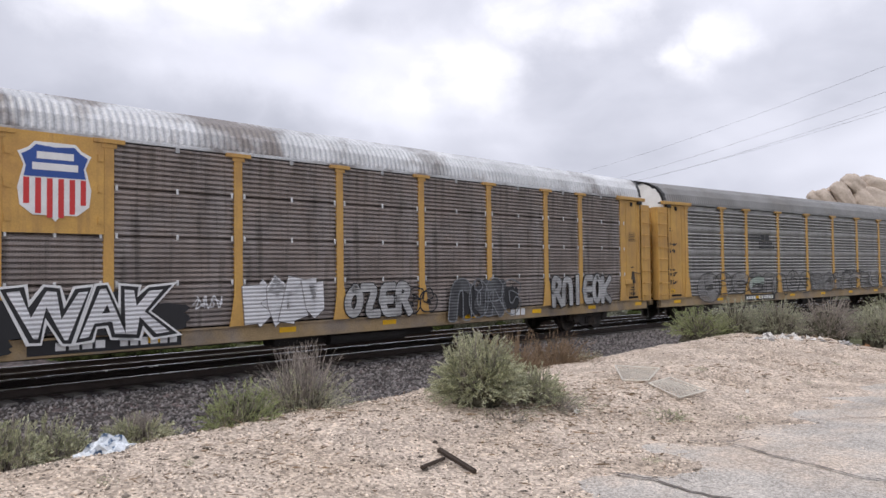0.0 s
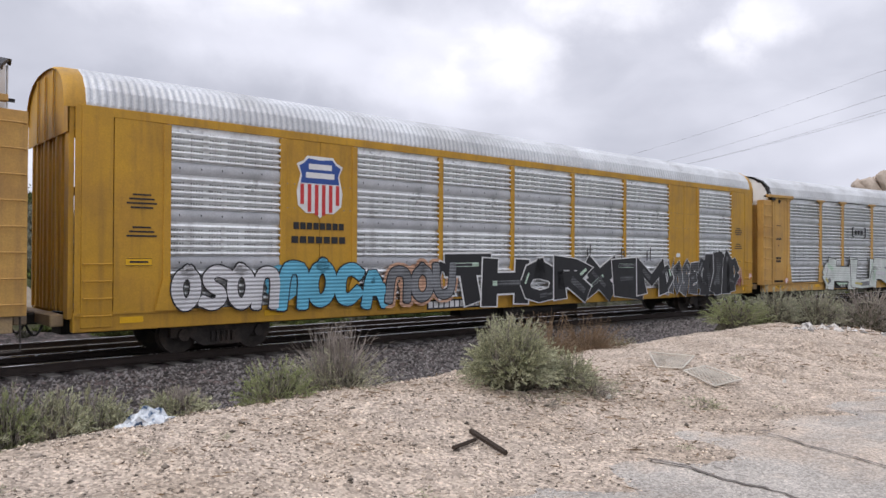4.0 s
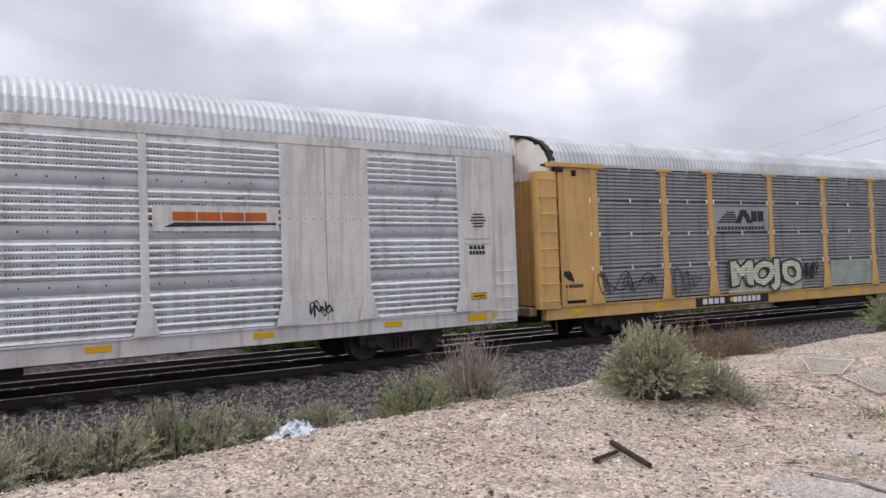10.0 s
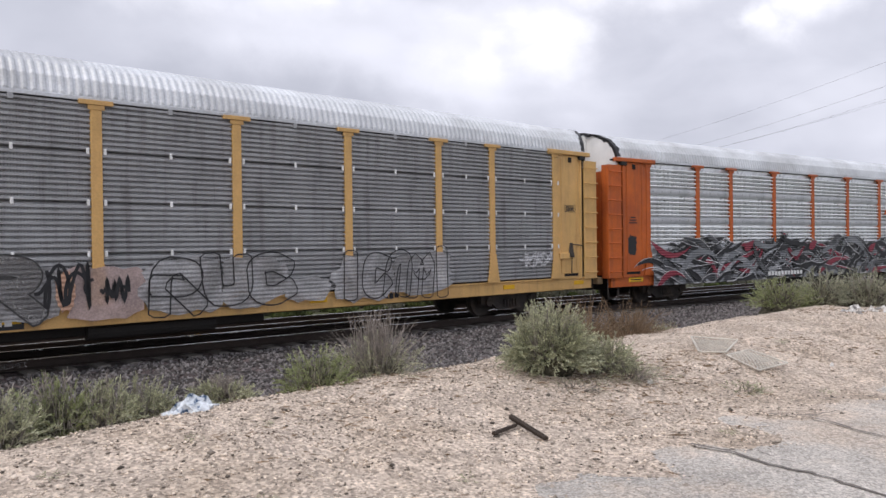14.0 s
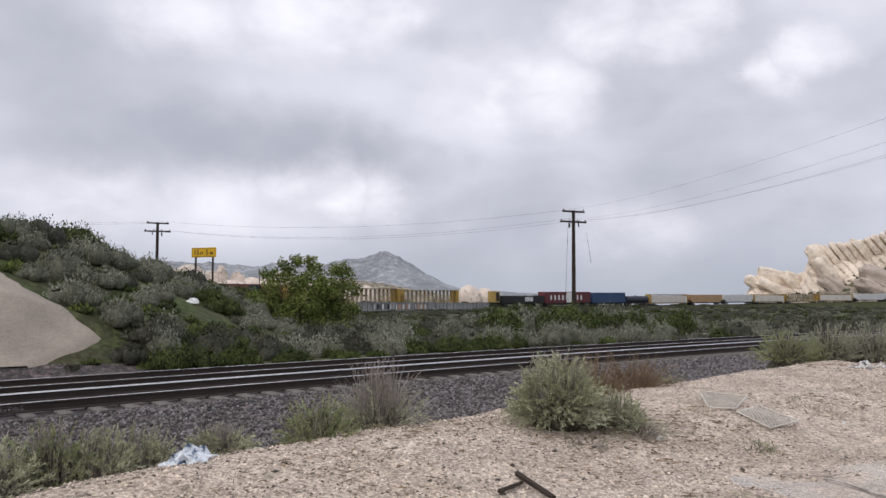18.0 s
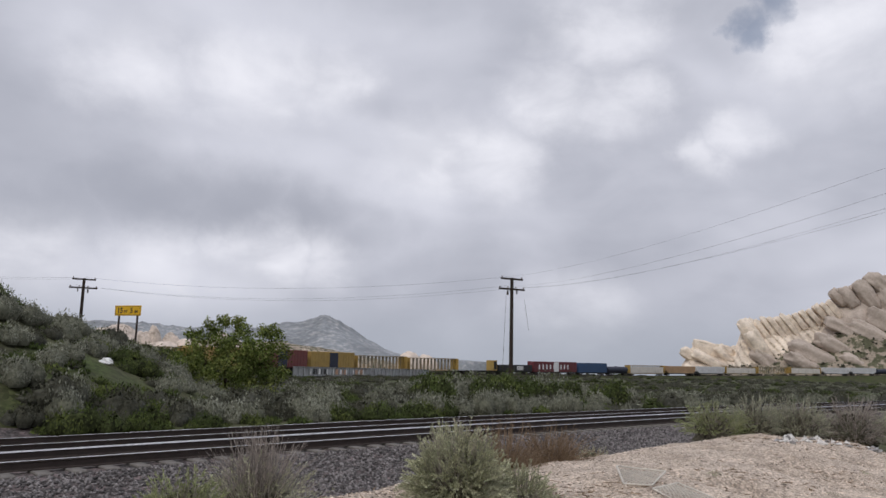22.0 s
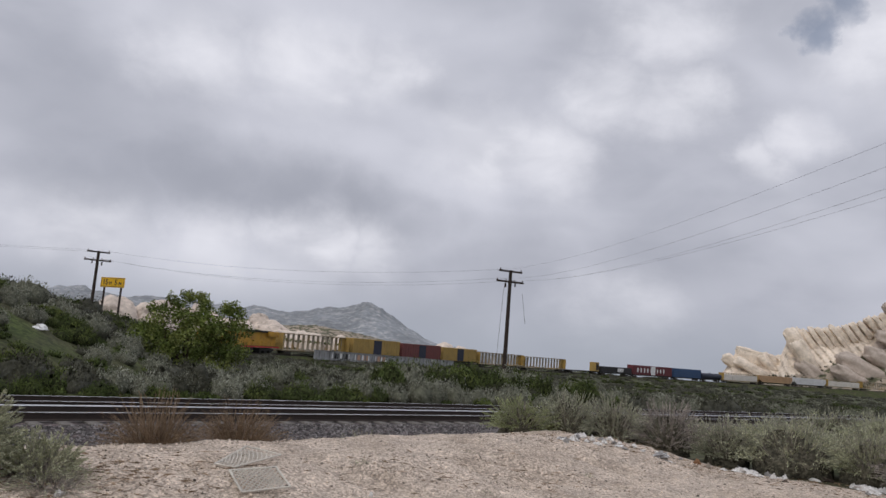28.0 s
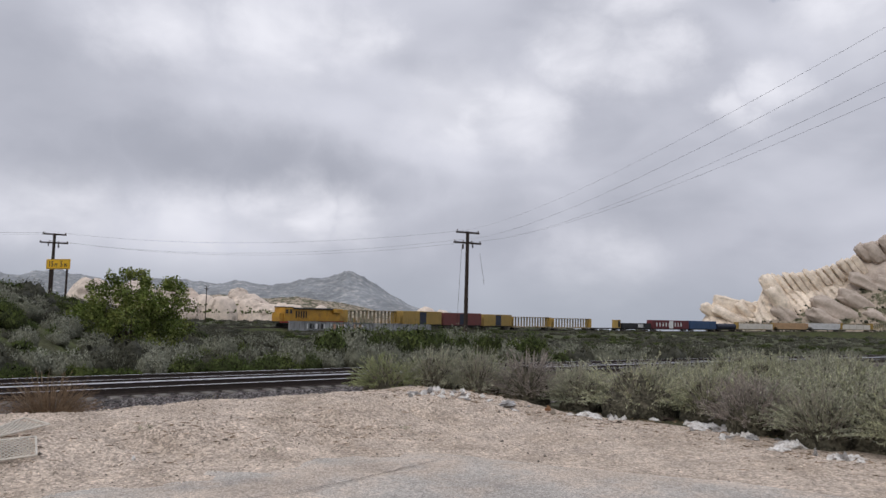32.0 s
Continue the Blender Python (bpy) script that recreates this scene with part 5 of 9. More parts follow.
ghost(c, 2.45, 5.4, 0.75, 1.95, "arch ring flag hook", SPRAYGREY, WASHED, fat=0.14, seed=12, y=-1.706, weight=0.02)
tag(c, 7.1, 10.6, 0.92, 1.95, "flag arch bar comb ring fork", DULLSILVER, INK, fat=0.10, rim=0.03, seed=102)
bars(c, 5.5, -1.61, 0.86, 0.75, 0.2, 3, WHITE)
text_box(c, 12.2, 3.35)
small_print(c, 12.2, 1.45, 2, INK, 0.4)
text_box(c, 12.2, 1.2, 0.5, 0.2)
plate(c, "lettering_bar", 12.1, 12.3, 2.2, 2.24, INK, -1.636)
CARS.append(c)
# B: taupe car
c = autorack("weathered grey-brown corrugated car carrier with yellow posts and graffiti loops", "std", YELLOW, GALV_TAUPE, ROOF_GREY, "band", sill=RUST)
for k in range(5):
    plate(c, "stripe_mark", -7.0 + 0.05 * k, -5.75, 3.42 + 0.055 * k, 3.445 + 0.055 * k, INK, -1.645)
bars(c, -5.35, -1.645, 3.54, 0.75, 0.25, 2, INK, 0.1, "letter_mark")
bars(c, -5.3, -1.645, 3.28, 1.2, 0.13, 7, INK, 0.25, "lettering_bar")
bars(c, -5.2, -1.645, 3.10, 1.4, 0.13, 8, INK, 0.25, "lettering_bar")
ghost(c, -10.8, -9.3, 0.68, 1.98, "ring", FADEDINK, FADED, fat=0.20, seed=121)
ghost(c, -9.6, -4.5, 0.98, 1.98, "ring hook ring arch", FADEDINK, FADED, fat=0.17, seed=122)
ghost(c, -6.9, -5.7, 1.0, 1.85, "hook", FADEDINK, FADEDGREEN, fat=0.2, seed=125, y=-1.712)
ghost(c, -4.8, 1.3, 0.92, 1.95, "arch ring snake bowl ring", FADEDINK, FADED, fat=0.16, seed=123)
ghost(c, 0.9, 7.7, 0.95, 1.9, "ring arch hook comb cup ring", FADEDINK, FADED, fat=0.15, seed=124)
ghost(c, 8.4, 11.4, 1.05, 1.75, "hook arch snake fork", SILVER, None, fat=0.12, seed=126, weight=0.02)
scrawl(c, 3.6, 1.9, 2.4, 0.25, INK, 14, 2, r=0.02)
plate(c, "number_board", -7.1, -4.5, 0.69, 0.975, INK, -1.606)
bars(c, -6.6, -1.613, 0.83, 0.8, 0.14, 4, WHITE)
bars(c, -5.3, -1.613, 0.83, 1.3, 0.15, 6, WHITE)
for z in (3.15, 2.87, 1.95, 1.62):
    scrawl(c, -12.65, z, 0.75, 0.22, INK, int(z * 100), 2, -1.64, 0.02)
bars(c, -12.6, -1.636, 2.12, 0.55, 0.07, 7, INK)
placard(c, -12.6, 1.27)
small_print(c, -12.6, 3.75, 2, INK, 0.35)
CARS.append(c)
# C: gold framed car with crest
c = autorack("deep yellow framed car carrier with bright galvanised panels and bold graffiti", "wide", GOLD, GALV_BRIGHT, ROOF, "tall", cap=GOLD)
shield(c, -7.9, 3.72, 1.25, 1.45, -1.632)
bars(c, -7.9, -1.628, 2.81, 1.4, 0.16, 8, INK, 0.2, "lettering_bar")
bars(c, -7.9, -1.628, 2.49, 1.5, 0.16, 7, INK, 0.2, "lettering_bar")
tag(c, -11.4, -9.0, 0.9, 1.9, "ring snake ring arch", SILVER, INK, fat=0.12, rim=0.03, seed=103)
tag_blob(c, -8.9, 1.5, 0.9, 0.9, CYAN, 104, -1.684)
tag(c, -9.0, -6.0, 0.85, 2.0, "arch ring hook peak", CYAN, INK, fat=0.13, rim=0.03, seed=104)
tag_blob(c, -4.9, 1.5, 1.5, 0.9, PEACH, 41)
tag(c, -6.0, -3.7, 0.9, 1.9, "arch ring cup", SPRAYGREY, INK, halo=PEACH, fat=0.12, rim=0.03, seed=105, y=-1.712)
# black angular piece, edged in white
burner(c, -3.9, 6.35, 0.72, 2.05, "mast gate ring flag cross comb teeth", INK, WHITE, (WASHED, PALEGREEN, WASHED), fat=0.165, rim=0.04, seed=106, lap=1.22, lean=0.3)
for x in (2.05, 2.2, 3.9, 4.05, 5.4, 5.6):
    plate(c, "spray_run", x, x + 0.05, 2.0, 2.45 + 0.1 * math.sin(x * 9), FADEDINK, -1.668)
burner(c, 6.55, 9.15, 0.80, 1.95, "teeth ring snake comb fork", WASHED, SILVER, (SPRAYGREY,), fat=0.13, rim=0.025, seed=107, arrows=1)
tag_blob(c, 10.3, 1.4, 1.5, 1.0, INK, 108, -1.684)
burner(c, 9.2, 11.35, 0.68, 2.25, "flag cross arch", INK, SILVER, (WASHED, WASHED), fat=0.16, rim=0.03, seed=108)
scrawl(c, 11.9, 1.35, 0.7, 0.8, PEACH, 110, 4, -1.66, 0.03)
scrawl(c, 11.8, 1.2, 0.8, 0.6, MAROON, 111, 3, -1.664, 0.016)
plate(c, "number_board", -4.6, -2.6, 0.70, 0.97, INK, -1.606)
bars(c, -3.6, -1.613, 0.83, 1.9, 0.17, 10, WHITE)
tag_blob(c, 7.5, 2.2, 0.3, 0.18, WHITE, 44, -1.628)
for z in (3.3, 2.65):
    small_print(c, 12.0, z, 4 if z > 3 else 3, INK, 0.6, 0.085, -1.63)
    small_print(c, -12.0, z, 4 if z > 3 else 3, INK, 0.6, 0.085, -1.63)
placard(c, 12.05, 1.98, y=-1.63)
placard(c, -12.05, 1.98, y=-1.63)
sticker(c, 13.0, 1.35, 0.13, -1.64)
CARS.append(c)
# D: yellow car, grey bands, framed mark
c = autorack("yellow-posted car carrier with grey corrugated sides and pale green graffiti", "std", YELLOW, GALV, ROOF, "band", top_panel=CREAM)
for a, b in ((-6.1, -5.98), (-4.9, -4.78)):
    plate(c, "bracket_mark", a, b, 3.12, 3.6, INK, -1.651)
for z in (3.12, 3.56):
    for a in (-6.1, -4.98):
        plate(c, "bracket_mark", a, a + 0.2, z, z + 0.05, INK, -1.6515)
bars(c, -5.43, -1.651, 3.36, 0.85, 0.2, 3, INK)
burner(c, -8.1, -0.3, 0.62, 2.12, "gate cup flag teeth", PALESPRAY, INK, (SILVER, PALEGREEN, SPRAYGREY, OCHRE), fat=0.17, rim=0.035, seed=109, lap=1.24, lean=0.35)
tag_blob(c, -4.05, 1.45, 0.5, 0.9, OCHRE, 51, -1.684)
tag_blob(c, -7.0, 1.2, 1.6, 0.8, PALEGREEN, 52, -1.686)
scrawl(c, -7.9, 1.85, 0.7, 0.2, INK, 54, 2, -1.69, 0.014)
for z in (1.52, 1.36, 1.2):
    bars(c, 0.4, -1.648, z, 0.7, 0.11, 5, INK, 0.35, "spray_bar")
burner(c, 1.15, 5.4, 0.66, 1.85, "gate comb peak ring bar", PALESPRAY, INK, (SILVER, PALEGREEN), fat=0.14, rim=0.028, seed=110)
tag_blob(c, 5.5, 1.35, 0.35, 0.3, REFLECT, 53, -1.684)
plate(c, "number_board", -7.6, -4.0, 0.68, 0.98, INK, -1.606)
bars(c, -6.6, -1.613, 0.83, 0.9, 0.17, 4, WHITE)
bars(c, -5.1, -1.613, 0.83, 0.95, 0.17, 4, WHITE)
for s in (-1, 1):
    small_print(c, s * 12.25, 3.5, 1, INK, 0.5)
    small_print(c, s * 12.25, 2.95, 2, INK, 0.55, 0.05)
    small_print(c, s * 12.25, 2.62, 1, INK, 0.12)
    bars(c, s * 12.25, -1.636, 2.1, 0.38, 0.10, 4, INK)
    bars(c, s * 12.25, -1.636, 1.96, 0.34, 0.10, 4, INK)
    placard(c, s * 12.1, 0.84, 0.6, 0.15, -1.606)
    sticker(c, s * 11.72, 1.12, 0.12, -1.685)
text_box(c, 12.25, 3.35, 0.5, 0.22)
plate(c, "label_plate", 12.1, 12.4, 2.98, 3.06, WHITE, -1.636)
CARS.append(c)
# E: white framed car
c = autorack("off-white framed car carrier with bright galvanised panels", "wide", CREAM, GALV_BRIGHT, ROOF, "tall", cap=YELLOW, top_panel=YELLOW, fold=GALV)
plate(c, "mark_board", 4.3, 6.8, 2.95, 3.45, CREAM, -1.646)
bars(c, 5.62, -1.656, 3.24, 1.9, 0.17, 4, ORANGE, 0.06, "mark_bar")
bm = bmesh.new()
prism(bm, [(4.5, 3.03), (6.75, 3.08), (6.75, 3.12), (4.7, 3.12)], -1.656, -1.652)
part("mark_stripe", bm, INK, c)
scrawl(c, -8.2, 1.35, 0.9, 0.6, FADEDINK, 61, 3, -1.632, 0.010)
scrawl(c, -7.5, 1.4, 0.7, 0.7, FADEDINK, 62, 3, -1.632, 0.010)
scrawl(c, 7.7, 1.3, 0.5, 0.4, INK, 63, 3, -1.632, 0.012)
bars(c, -4.6, -1.612, 0.84, 0.75, 0.15, 4, INK, 0.2)
bars(c, -3.6, -1.612, 0.84, 1.05, 0.15, 6, INK, 0.2)
for s in (-1, 1):
    small_print(c, s * 12.05, 3.35, 5, INK, 0.5, 0.075, -1.63)
    bars(c, s * 12.0, -1.63, 2.55, 0.5, 0.09, 4, INK)
    bars(c, s * 12.0, -1.63, 2.42, 0.5, 0.09, 5, INK)
    placard(c, s * 12.0, 1.35, y=-1.63)
    plate(c, "placard", s * 11.95 - 0.3, s * 11.95 + 0.3, 0.74, 0.92, REFLECT, -1.606)
for z in (2.62, 2.75):
    plate(c, "rule_line", 11.62, 12.4, z, z + 0.012, INK, -1.63, 0.002)
CARS.append(c)
# F: tan car
c = autorack("tan-yellow car carrier with dull grey fine-ribbed sides and chrome graffiti", "std", TAN, GALV_DIM, ROOF, "fine", top_panel=WHITE)
clips(c)
horse_mark(c)
plate(c, "spray_ground", -6.25, -2.75, 1.02, 2.0, CREAMSPRAY, -1.640, 0.004)
graffiti(c, "MOJO", -4.48, 1.52, 3.5, 1.06, CREAMSPRAY, INK, fat=0.05, y=-1.706)
plate(c, "spray_ground", -1.16, 1.2, 1.05, 1.88, FADEDGREEN, -1.642, 0.004)
scrawl(c, -2.3, 1.62, 0.7, 0.6, INK, 74, 3, -1.66, 0.02)
scrawl(c, -10.4, 1.55, 2.4, 0.7, INK, 72, 2, r=0.014)
scrawl(c, -8.2, 1.5, 1.2, 0.9, FADEDINK, 79, 2, r=0.014)
scrawl(c, -12.75, 1.8, 0.7, 0.7, INK, 73, 3, -1.645, 0.03)
ghost(c, 4.4, 6.5, 0.78, 1.98, "ring arch arch", SILVER, SILVERWASH, fat=0.2, seed=113, weight=0.022)
ghost(c, 9.05, 10.95, 0.66, 2.0, "ring snake cup fork", MAROON, PINKWASH, fat=0.14, seed=112, weight=0.028)
tag_blob(c, 4.9, 0.83, 1.2, 0.2, PINKWASH, 75, -1.612)
scrawl(c, 5.4, 0.85, 1.8, 0.25, SILVER, 76, 3, -1.615)
scrawl(c, 8.75, 1.35, 0.3, 0.4, INK, 77, 3, -1.67, 0.014)
plate(c, "number_board", -7.7, -4.4, 0.68, 0.98, INK, -1.606)
bars(c, -6.9, -1.613, 0.83, 1.0, 0.17, 4, WHITE)
bars(c, -5.4, -1.613, 0.83, 1.3, 0.17, 6, WHITE)
bars(c, 2.6, -1.613, 0.83, 0.7, 0.11, 6, INK)
text_box(c, 12.2, 3.1, 0.5, 0.25)
text_box(c, 12.2, 1.35, 0.45, 0.18)
bars(c, -12.3, -1.636, 1.52, 0.6, 0.09, 7, INK)
CARS.append(c)
# G: tan car, second
c = autorack("tan-yellow car carrier with grey fine-ribbed sides and faded silver graffiti", "std", TAN, GALV_DIM, ROOF, "fine", top_panel=WHITE)
clips(c)
horse_mark(c)
scrawl(c, -10.2, 1.45, 1.4, 0.5, INK, 81, 4, r=0.016)
scrawl(c, -12.4, 2.05, 0.6, 0.3, WHITE, 82, 3, -1.645, 0.018)
bars(c, -12.3, -1.636, 1.58, 0.5, 0.1, 7, INK)
text_box(c, -12.3, 1.44, 0.75, 0.09)
for k, (x, z, w, h, m) in enumerate(((-5.6, 1.25, 2.6, 1.15, SILVERWASH), (-3.9, 1.3, 2.6, 1.25, SILVERWASH), (-2.7, 1.3, 1.6, 1.2, SILVERWASH), (-1.2, 1.25, 1.7, 1.1, PINKWASH), (0.2, 1.3, 1.8, 1.25, SILVERWASH), (1.7, 1.35, 1.7, 1.2, SILVERWASH), (4.6, 1.3, 2.0, 1.2, SILVERWASH), (6.3, 1.35, 2.2, 1.15, SILVERWASH), (-8.4, 1.2, 1.8, 0.8, SILVERWASH), (3.0, 1.1, 1.4, 0.6, SILVERWASH))):
    tag_blob(c, x, z, w, h, m, 140 + k, -1.676 - 0.0018 * k)
ghost(c, -6.4, -3.3, 0.72, 1.9, "hook arch hook", FADEDINK, FADED, fat=0.15, seed=113)
tag(c, -3.4, -2.3, 0.75, 1.95, "flag", FADED, FADEDINK, fat=0.14, rim=0.03, seed=116)
tag_blob(c, -1.95, 1.3, 0.35, 0.8, PEACH, 83, -1.690)
scrawl(c, -1.9, 1.4, 0.9, 0.9, INK, 85, 2, -1.700, 0.03)
scrawl(c, -1.1, 1.3, 0.4, 0.5, INK, 86, 2, -1.700, 0.03)
ghost(c, -0.4, 2.6, 0.72, 1.95, "flag cup hook", INK, None, fat=0.17, seed=114, weight=0.015)
ghost(c, 3.8, 7.3, 0.72, 1.95, "bar hook arch teeth bar", INK, None, fat=0.15, seed=115, weight=0.014)
scrawl(c, 10.6, 1.6, 1.2, 0.5, SILVER, 84, 4, r=0.014)
plate(c, "number_board", -7.4, -2.6, 0.68, 0.98, INK, -1.606)
bars(c, -6.3, -1.613, 0.83, 1.0, 0.17, 4, WHITE)
bars(c, -4.6, -1.613, 0.83, 1.3, 0.17, 6, WHITE)
bars(c, -2.9, -1.613, 0.83, 0.3, 0.17, 2, WHITE)
bars(c, 5.4, -1.613, 0.83, 0.5, 0.12, 3, INK)
text_box(c, 12.2, 3.1, 0.5, 0.2)
CARS.append(c)
# H: orange car, the last
c = autorack("orange-posted last car carrier with bright panels and dark jagged graffiti", "std", ORANGE, GALV_BRIGHT, ROOF, "band", top_panel=WHITE)
for k in range(4):
    bm = bmesh.new()
    x = 4.55 + 0.48 * k
    prism(bm, [(x, 3.22), (x + 0.42, 3.22), (x + 0.52, 3.42), (x + 0.10, 3.42)], -1.652, -1.648)
    part("wing_mark", bm, ORANGE, c, "orange-red slanted mark")
bm = bmesh.new()
prism(bm, [(4.45, 3.40), (4.9, 3.435), (6.5, 3.435), (6.5, 3.46), (4.9, 3.475)], -1.652, -1.648)
part("wing_mark", bm, ORANGE, c)
plate(c, "mark_stripe", 4.35, 6.4, 3.10, 3.15, INK, -1.650)
rnd = random.Random(5)


def piece_top(x):
    """Height of the upper edge of the painted piece."""
    return 2.08 + 0.14 * math.sin(x * 1.3) + 0.10 * math.sin(x * 3.1 + 1) - 1.1 * max(0.0, (x - 9.4) / 1.6) ** 2


# dark ground of the piece, its upper edge jagged
xs = np.arange(-11.3, 10.6, 0.55)
for k, x in enumerate(xs):
    bm = bmesh.new()
    t0, t1 = (max(0.75, piece_top(q) - 0.32) for q in (x, x + 0.55))
    prism(bm, [(x, t0), (x, 0.62), (x + 0.55, 0.62), (x + 0.55, t1), (x + 0.2, max(t0, t1) + 0.15)][::-1], -1.686, -1.682)
    part("spray_ground", bm, (CHROME, WASHED, SPRAYGREY, WASHED)[k % 4], c)


def swoosh(x, z, ll, ww, a, bend, mat, y, edge=None):
    """A curved pointed stroke, with a thin light edge where one is given."""
    n = 12
    up, lo = [], []
    for i in range(n + 1):
        u = i / n
        w = ww * math.sin(math.pi * u ** 0.7) ** 0.9
        q = a + bend * (u - 0.5)
        px, pz = x + ll * (u - 0.5) * math.cos(q), z + ll * (u - 0.5) * math.sin(q) + bend * 0.25 * ll * (u - 0.5) ** 2
        top = piece_top(px) + 0.12
        up.append((px - math.sin(q) * w, min(top, max(0.65, pz + math.cos(q) * w)))), lo.append((px + math.sin(q) * w, min(top - 0.01, max(0.62, pz - math.cos(q) * w))))
    for aa, bb, m, yy in ((lo, up, mat, y), ([(px, pz - 0.020) for px, pz in up], up, edge, y - 0.0002)):
        if m is None:
            continue
        bm = bmesh.new()
        rows = [[bm.verts.new((px, yy, pz)) for px, pz in pair] for pair in zip(aa, bb)]
        for p, q in zip(rows, rows[1:]):
            bm.faces.new((p[0], q[0], q[1], p[1]))
        part("spray_stroke", bm, m, c)


for k in range(260):
    x = rnd.uniform(-11.0, 10.0)
    z = 0.7 + (piece_top(x) - 0.75) * rnd.uniform(0.0, 1.0) ** 0.9
    mat = (INK, WASHED, MAROON, INK, CHROME, WASHED, INK, SPRAYGREY, INK, SILVER)[k % 10]
    a = rnd.choice((0.42, -0.38, 0.18, -0.15, 0.7, -0.6)) + rnd.uniform(-0.12, 0.12)
    swoosh(x, z, rnd.uniform(1.1, 2.9), 0.018 if mat is SILVER else rnd.uniform(0.05, 0.14), a, rnd.uniform(-0.9, 0.9), mat, -1.688 - 0.0003 * k, (SILVER if k % 3 else None) if mat in (INK, WASHED, MAROON) else None)
for x in (8.35, 3.2, -1.6, -6.0):
    swoosh(x, piece_top(x) - 0.12, 0.7, 0.16, 0.5, 0.2, MAROON, -1.770)
text_box(c, 12.25, 3.15, 0.5, 0.3)
plate(c, "label_plate", 12.1, 12.4, 2.78, 2.90, WHITE, -1.636)
small_print(c, 12.25, 2.5, 2, INK, 0.35)
small_print(c, -12.25, 2.9, 3, INK, 0.4)
tag_blob(c, -12.3, 2.0, 0.5, 0.7, INK, 91, -1.633)
placard(c, 12.1, 0.86, 0.7, 0.16, -1.606)
placard(c, -12.1, 0.86, 0.7, 0.16, -1.606)
bars(c, -3.6, -1.775, 0.83, 2.4, 0.15, 11, WHITE)
CARS.append(c)

# ---------------------------------------------------------------- scattered pieces as one mesh
SAGE = material("sage_foliage", (0.40, 0.41, 0.255), 0.85, 0, 0.25, 3, 30, 0.0, alt=(0.49, 0.49, 0.35), alt_scale=1.5, island=0.4, spec=0.2)
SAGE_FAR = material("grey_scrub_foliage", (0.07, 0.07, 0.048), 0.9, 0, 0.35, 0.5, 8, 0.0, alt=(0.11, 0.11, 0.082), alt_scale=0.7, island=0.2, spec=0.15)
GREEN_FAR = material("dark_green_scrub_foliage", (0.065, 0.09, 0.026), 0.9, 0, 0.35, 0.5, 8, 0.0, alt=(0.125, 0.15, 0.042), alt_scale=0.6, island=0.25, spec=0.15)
GREEN = material("olive_foliage", (0.30, 0.335, 0.16), 0.85, 0, 0.3, 3, 30, 0.0, island=0.4, spec=0.2)
TWIG = material("grey_dry_twigs", (0.33, 0.29, 0.255), 0.9, 0, 0.3, 4, 30, 0.0, island=0.4, spec=0.15)
BROWNTWIG = material("brown_dry_twigs", (0.24, 0.17, 0.11), 0.9, 0, 0.3, 4, 30, 0.0, island=0.35, spec=0.15)
BARK = material("dark_bark", (0.07, 0.05, 0.035), 0.9, 0, 0.3, 4, 30, 0.4, spec=0.15)
WOOD = material("weathered_dark_wood", (0.06, 0.045, 0.035), 0.85, 0, 0.3, 3, 40, 0.5, stretch=(1, 1, 8), spec=0.2)


def quick(name, V, F, mats, parent=None, label="", smooth=False, idx=None):
    me = bpy.data.meshes.new(name)
    V = np.asarray(V, np.float32)
    F = np.asarray(F, np.int32)
    k = F.shape[1]
    me.vertices.add(len(V)), me.loops.add(F.size), me.polygons.add(len(F))
    me.vertices.foreach_set("co", V.ravel())
    me.loops.foreach_set("vertex_index", F.ravel())
    me.polygons.foreach_set("loop_start", np.arange(0, F.size, k, dtype=np.int32))
    for m in mats if isinstance(mats, (list, tuple)) else [mats]:
        me.materials.append(m)
    if idx is not None:
        me.polygons.foreach_set("material_index", np.asarray(idx, np.int32))
    me.update(calc_edges=True)
    if smooth:
        me.polygons.foreach_set("use_smooth", [True] * len(F))
    ob = new(name, me)
    if parent is not None:
        ob.parent = parent
    if label:
        ob["label"] = label
    return ob


OCT_V = np.array([(1, 0, 0), (-1, 0, 0), (0, 1, 0), (0, -1, 0), (0, 0, 1), (0, 0, -1)], float)
OCT_F = np.array([(0, 2, 4), (2, 1, 4), (1, 3, 4), (3, 0, 4), (2, 0, 5), (1, 2, 5), (3, 1, 5), (0, 3, 5)])


def stones(name, P, size, mat, seed, flat=0.65):
    """Many small angular stones resting at the points P."""
    g = np.random.RandomState(seed)
    n = len(P)
    V = OCT_V[None] * g.uniform(0.55, 1.25, (n, 6, 1)) + g.uniform(-0.25, 0.25, (n, 6, 3))
    a = g.uniform(0, 6.28, n)
    c, s = np.cos(a)[:, None], np.sin(a)[:, None]
    V = np.stack([V[..., 0] * c - V[..., 1] * s, V[..., 0] * s + V[..., 1] * c, V[..., 2] * flat], -1)
    V = V * size[:, None, None] + P[:, None, :]
    F = OCT_F[None] + (np.arange(n) * 6)[:, None, None]
    return quick(name, V.reshape(-1, 3), F.reshape(-1, 3), mat)


def blades(base, way, length, width, g, facing=None):
    """Narrow leaves: a quad each from base along way, turned at random or roughly towards facing."""
    n = len(base)
    side = np.cross(way, g.normal(size=(n, 3)) if facing is None else facing + g.normal(0, 0.16, (n, 3)))
    side /= np.linalg.norm(side, axis=1)[:, None] + 1e-9
    w = side * width[:, None] * 0.5
    tip = base + way * length[:, None]
    mid = base + way * (length * 0.5)[:, None]
    V = np.stack([base, mid + w, tip, mid - w], 1)
    F = np.arange(n * 4).reshape(n, 4)
    return V.reshape(-1, 3), F


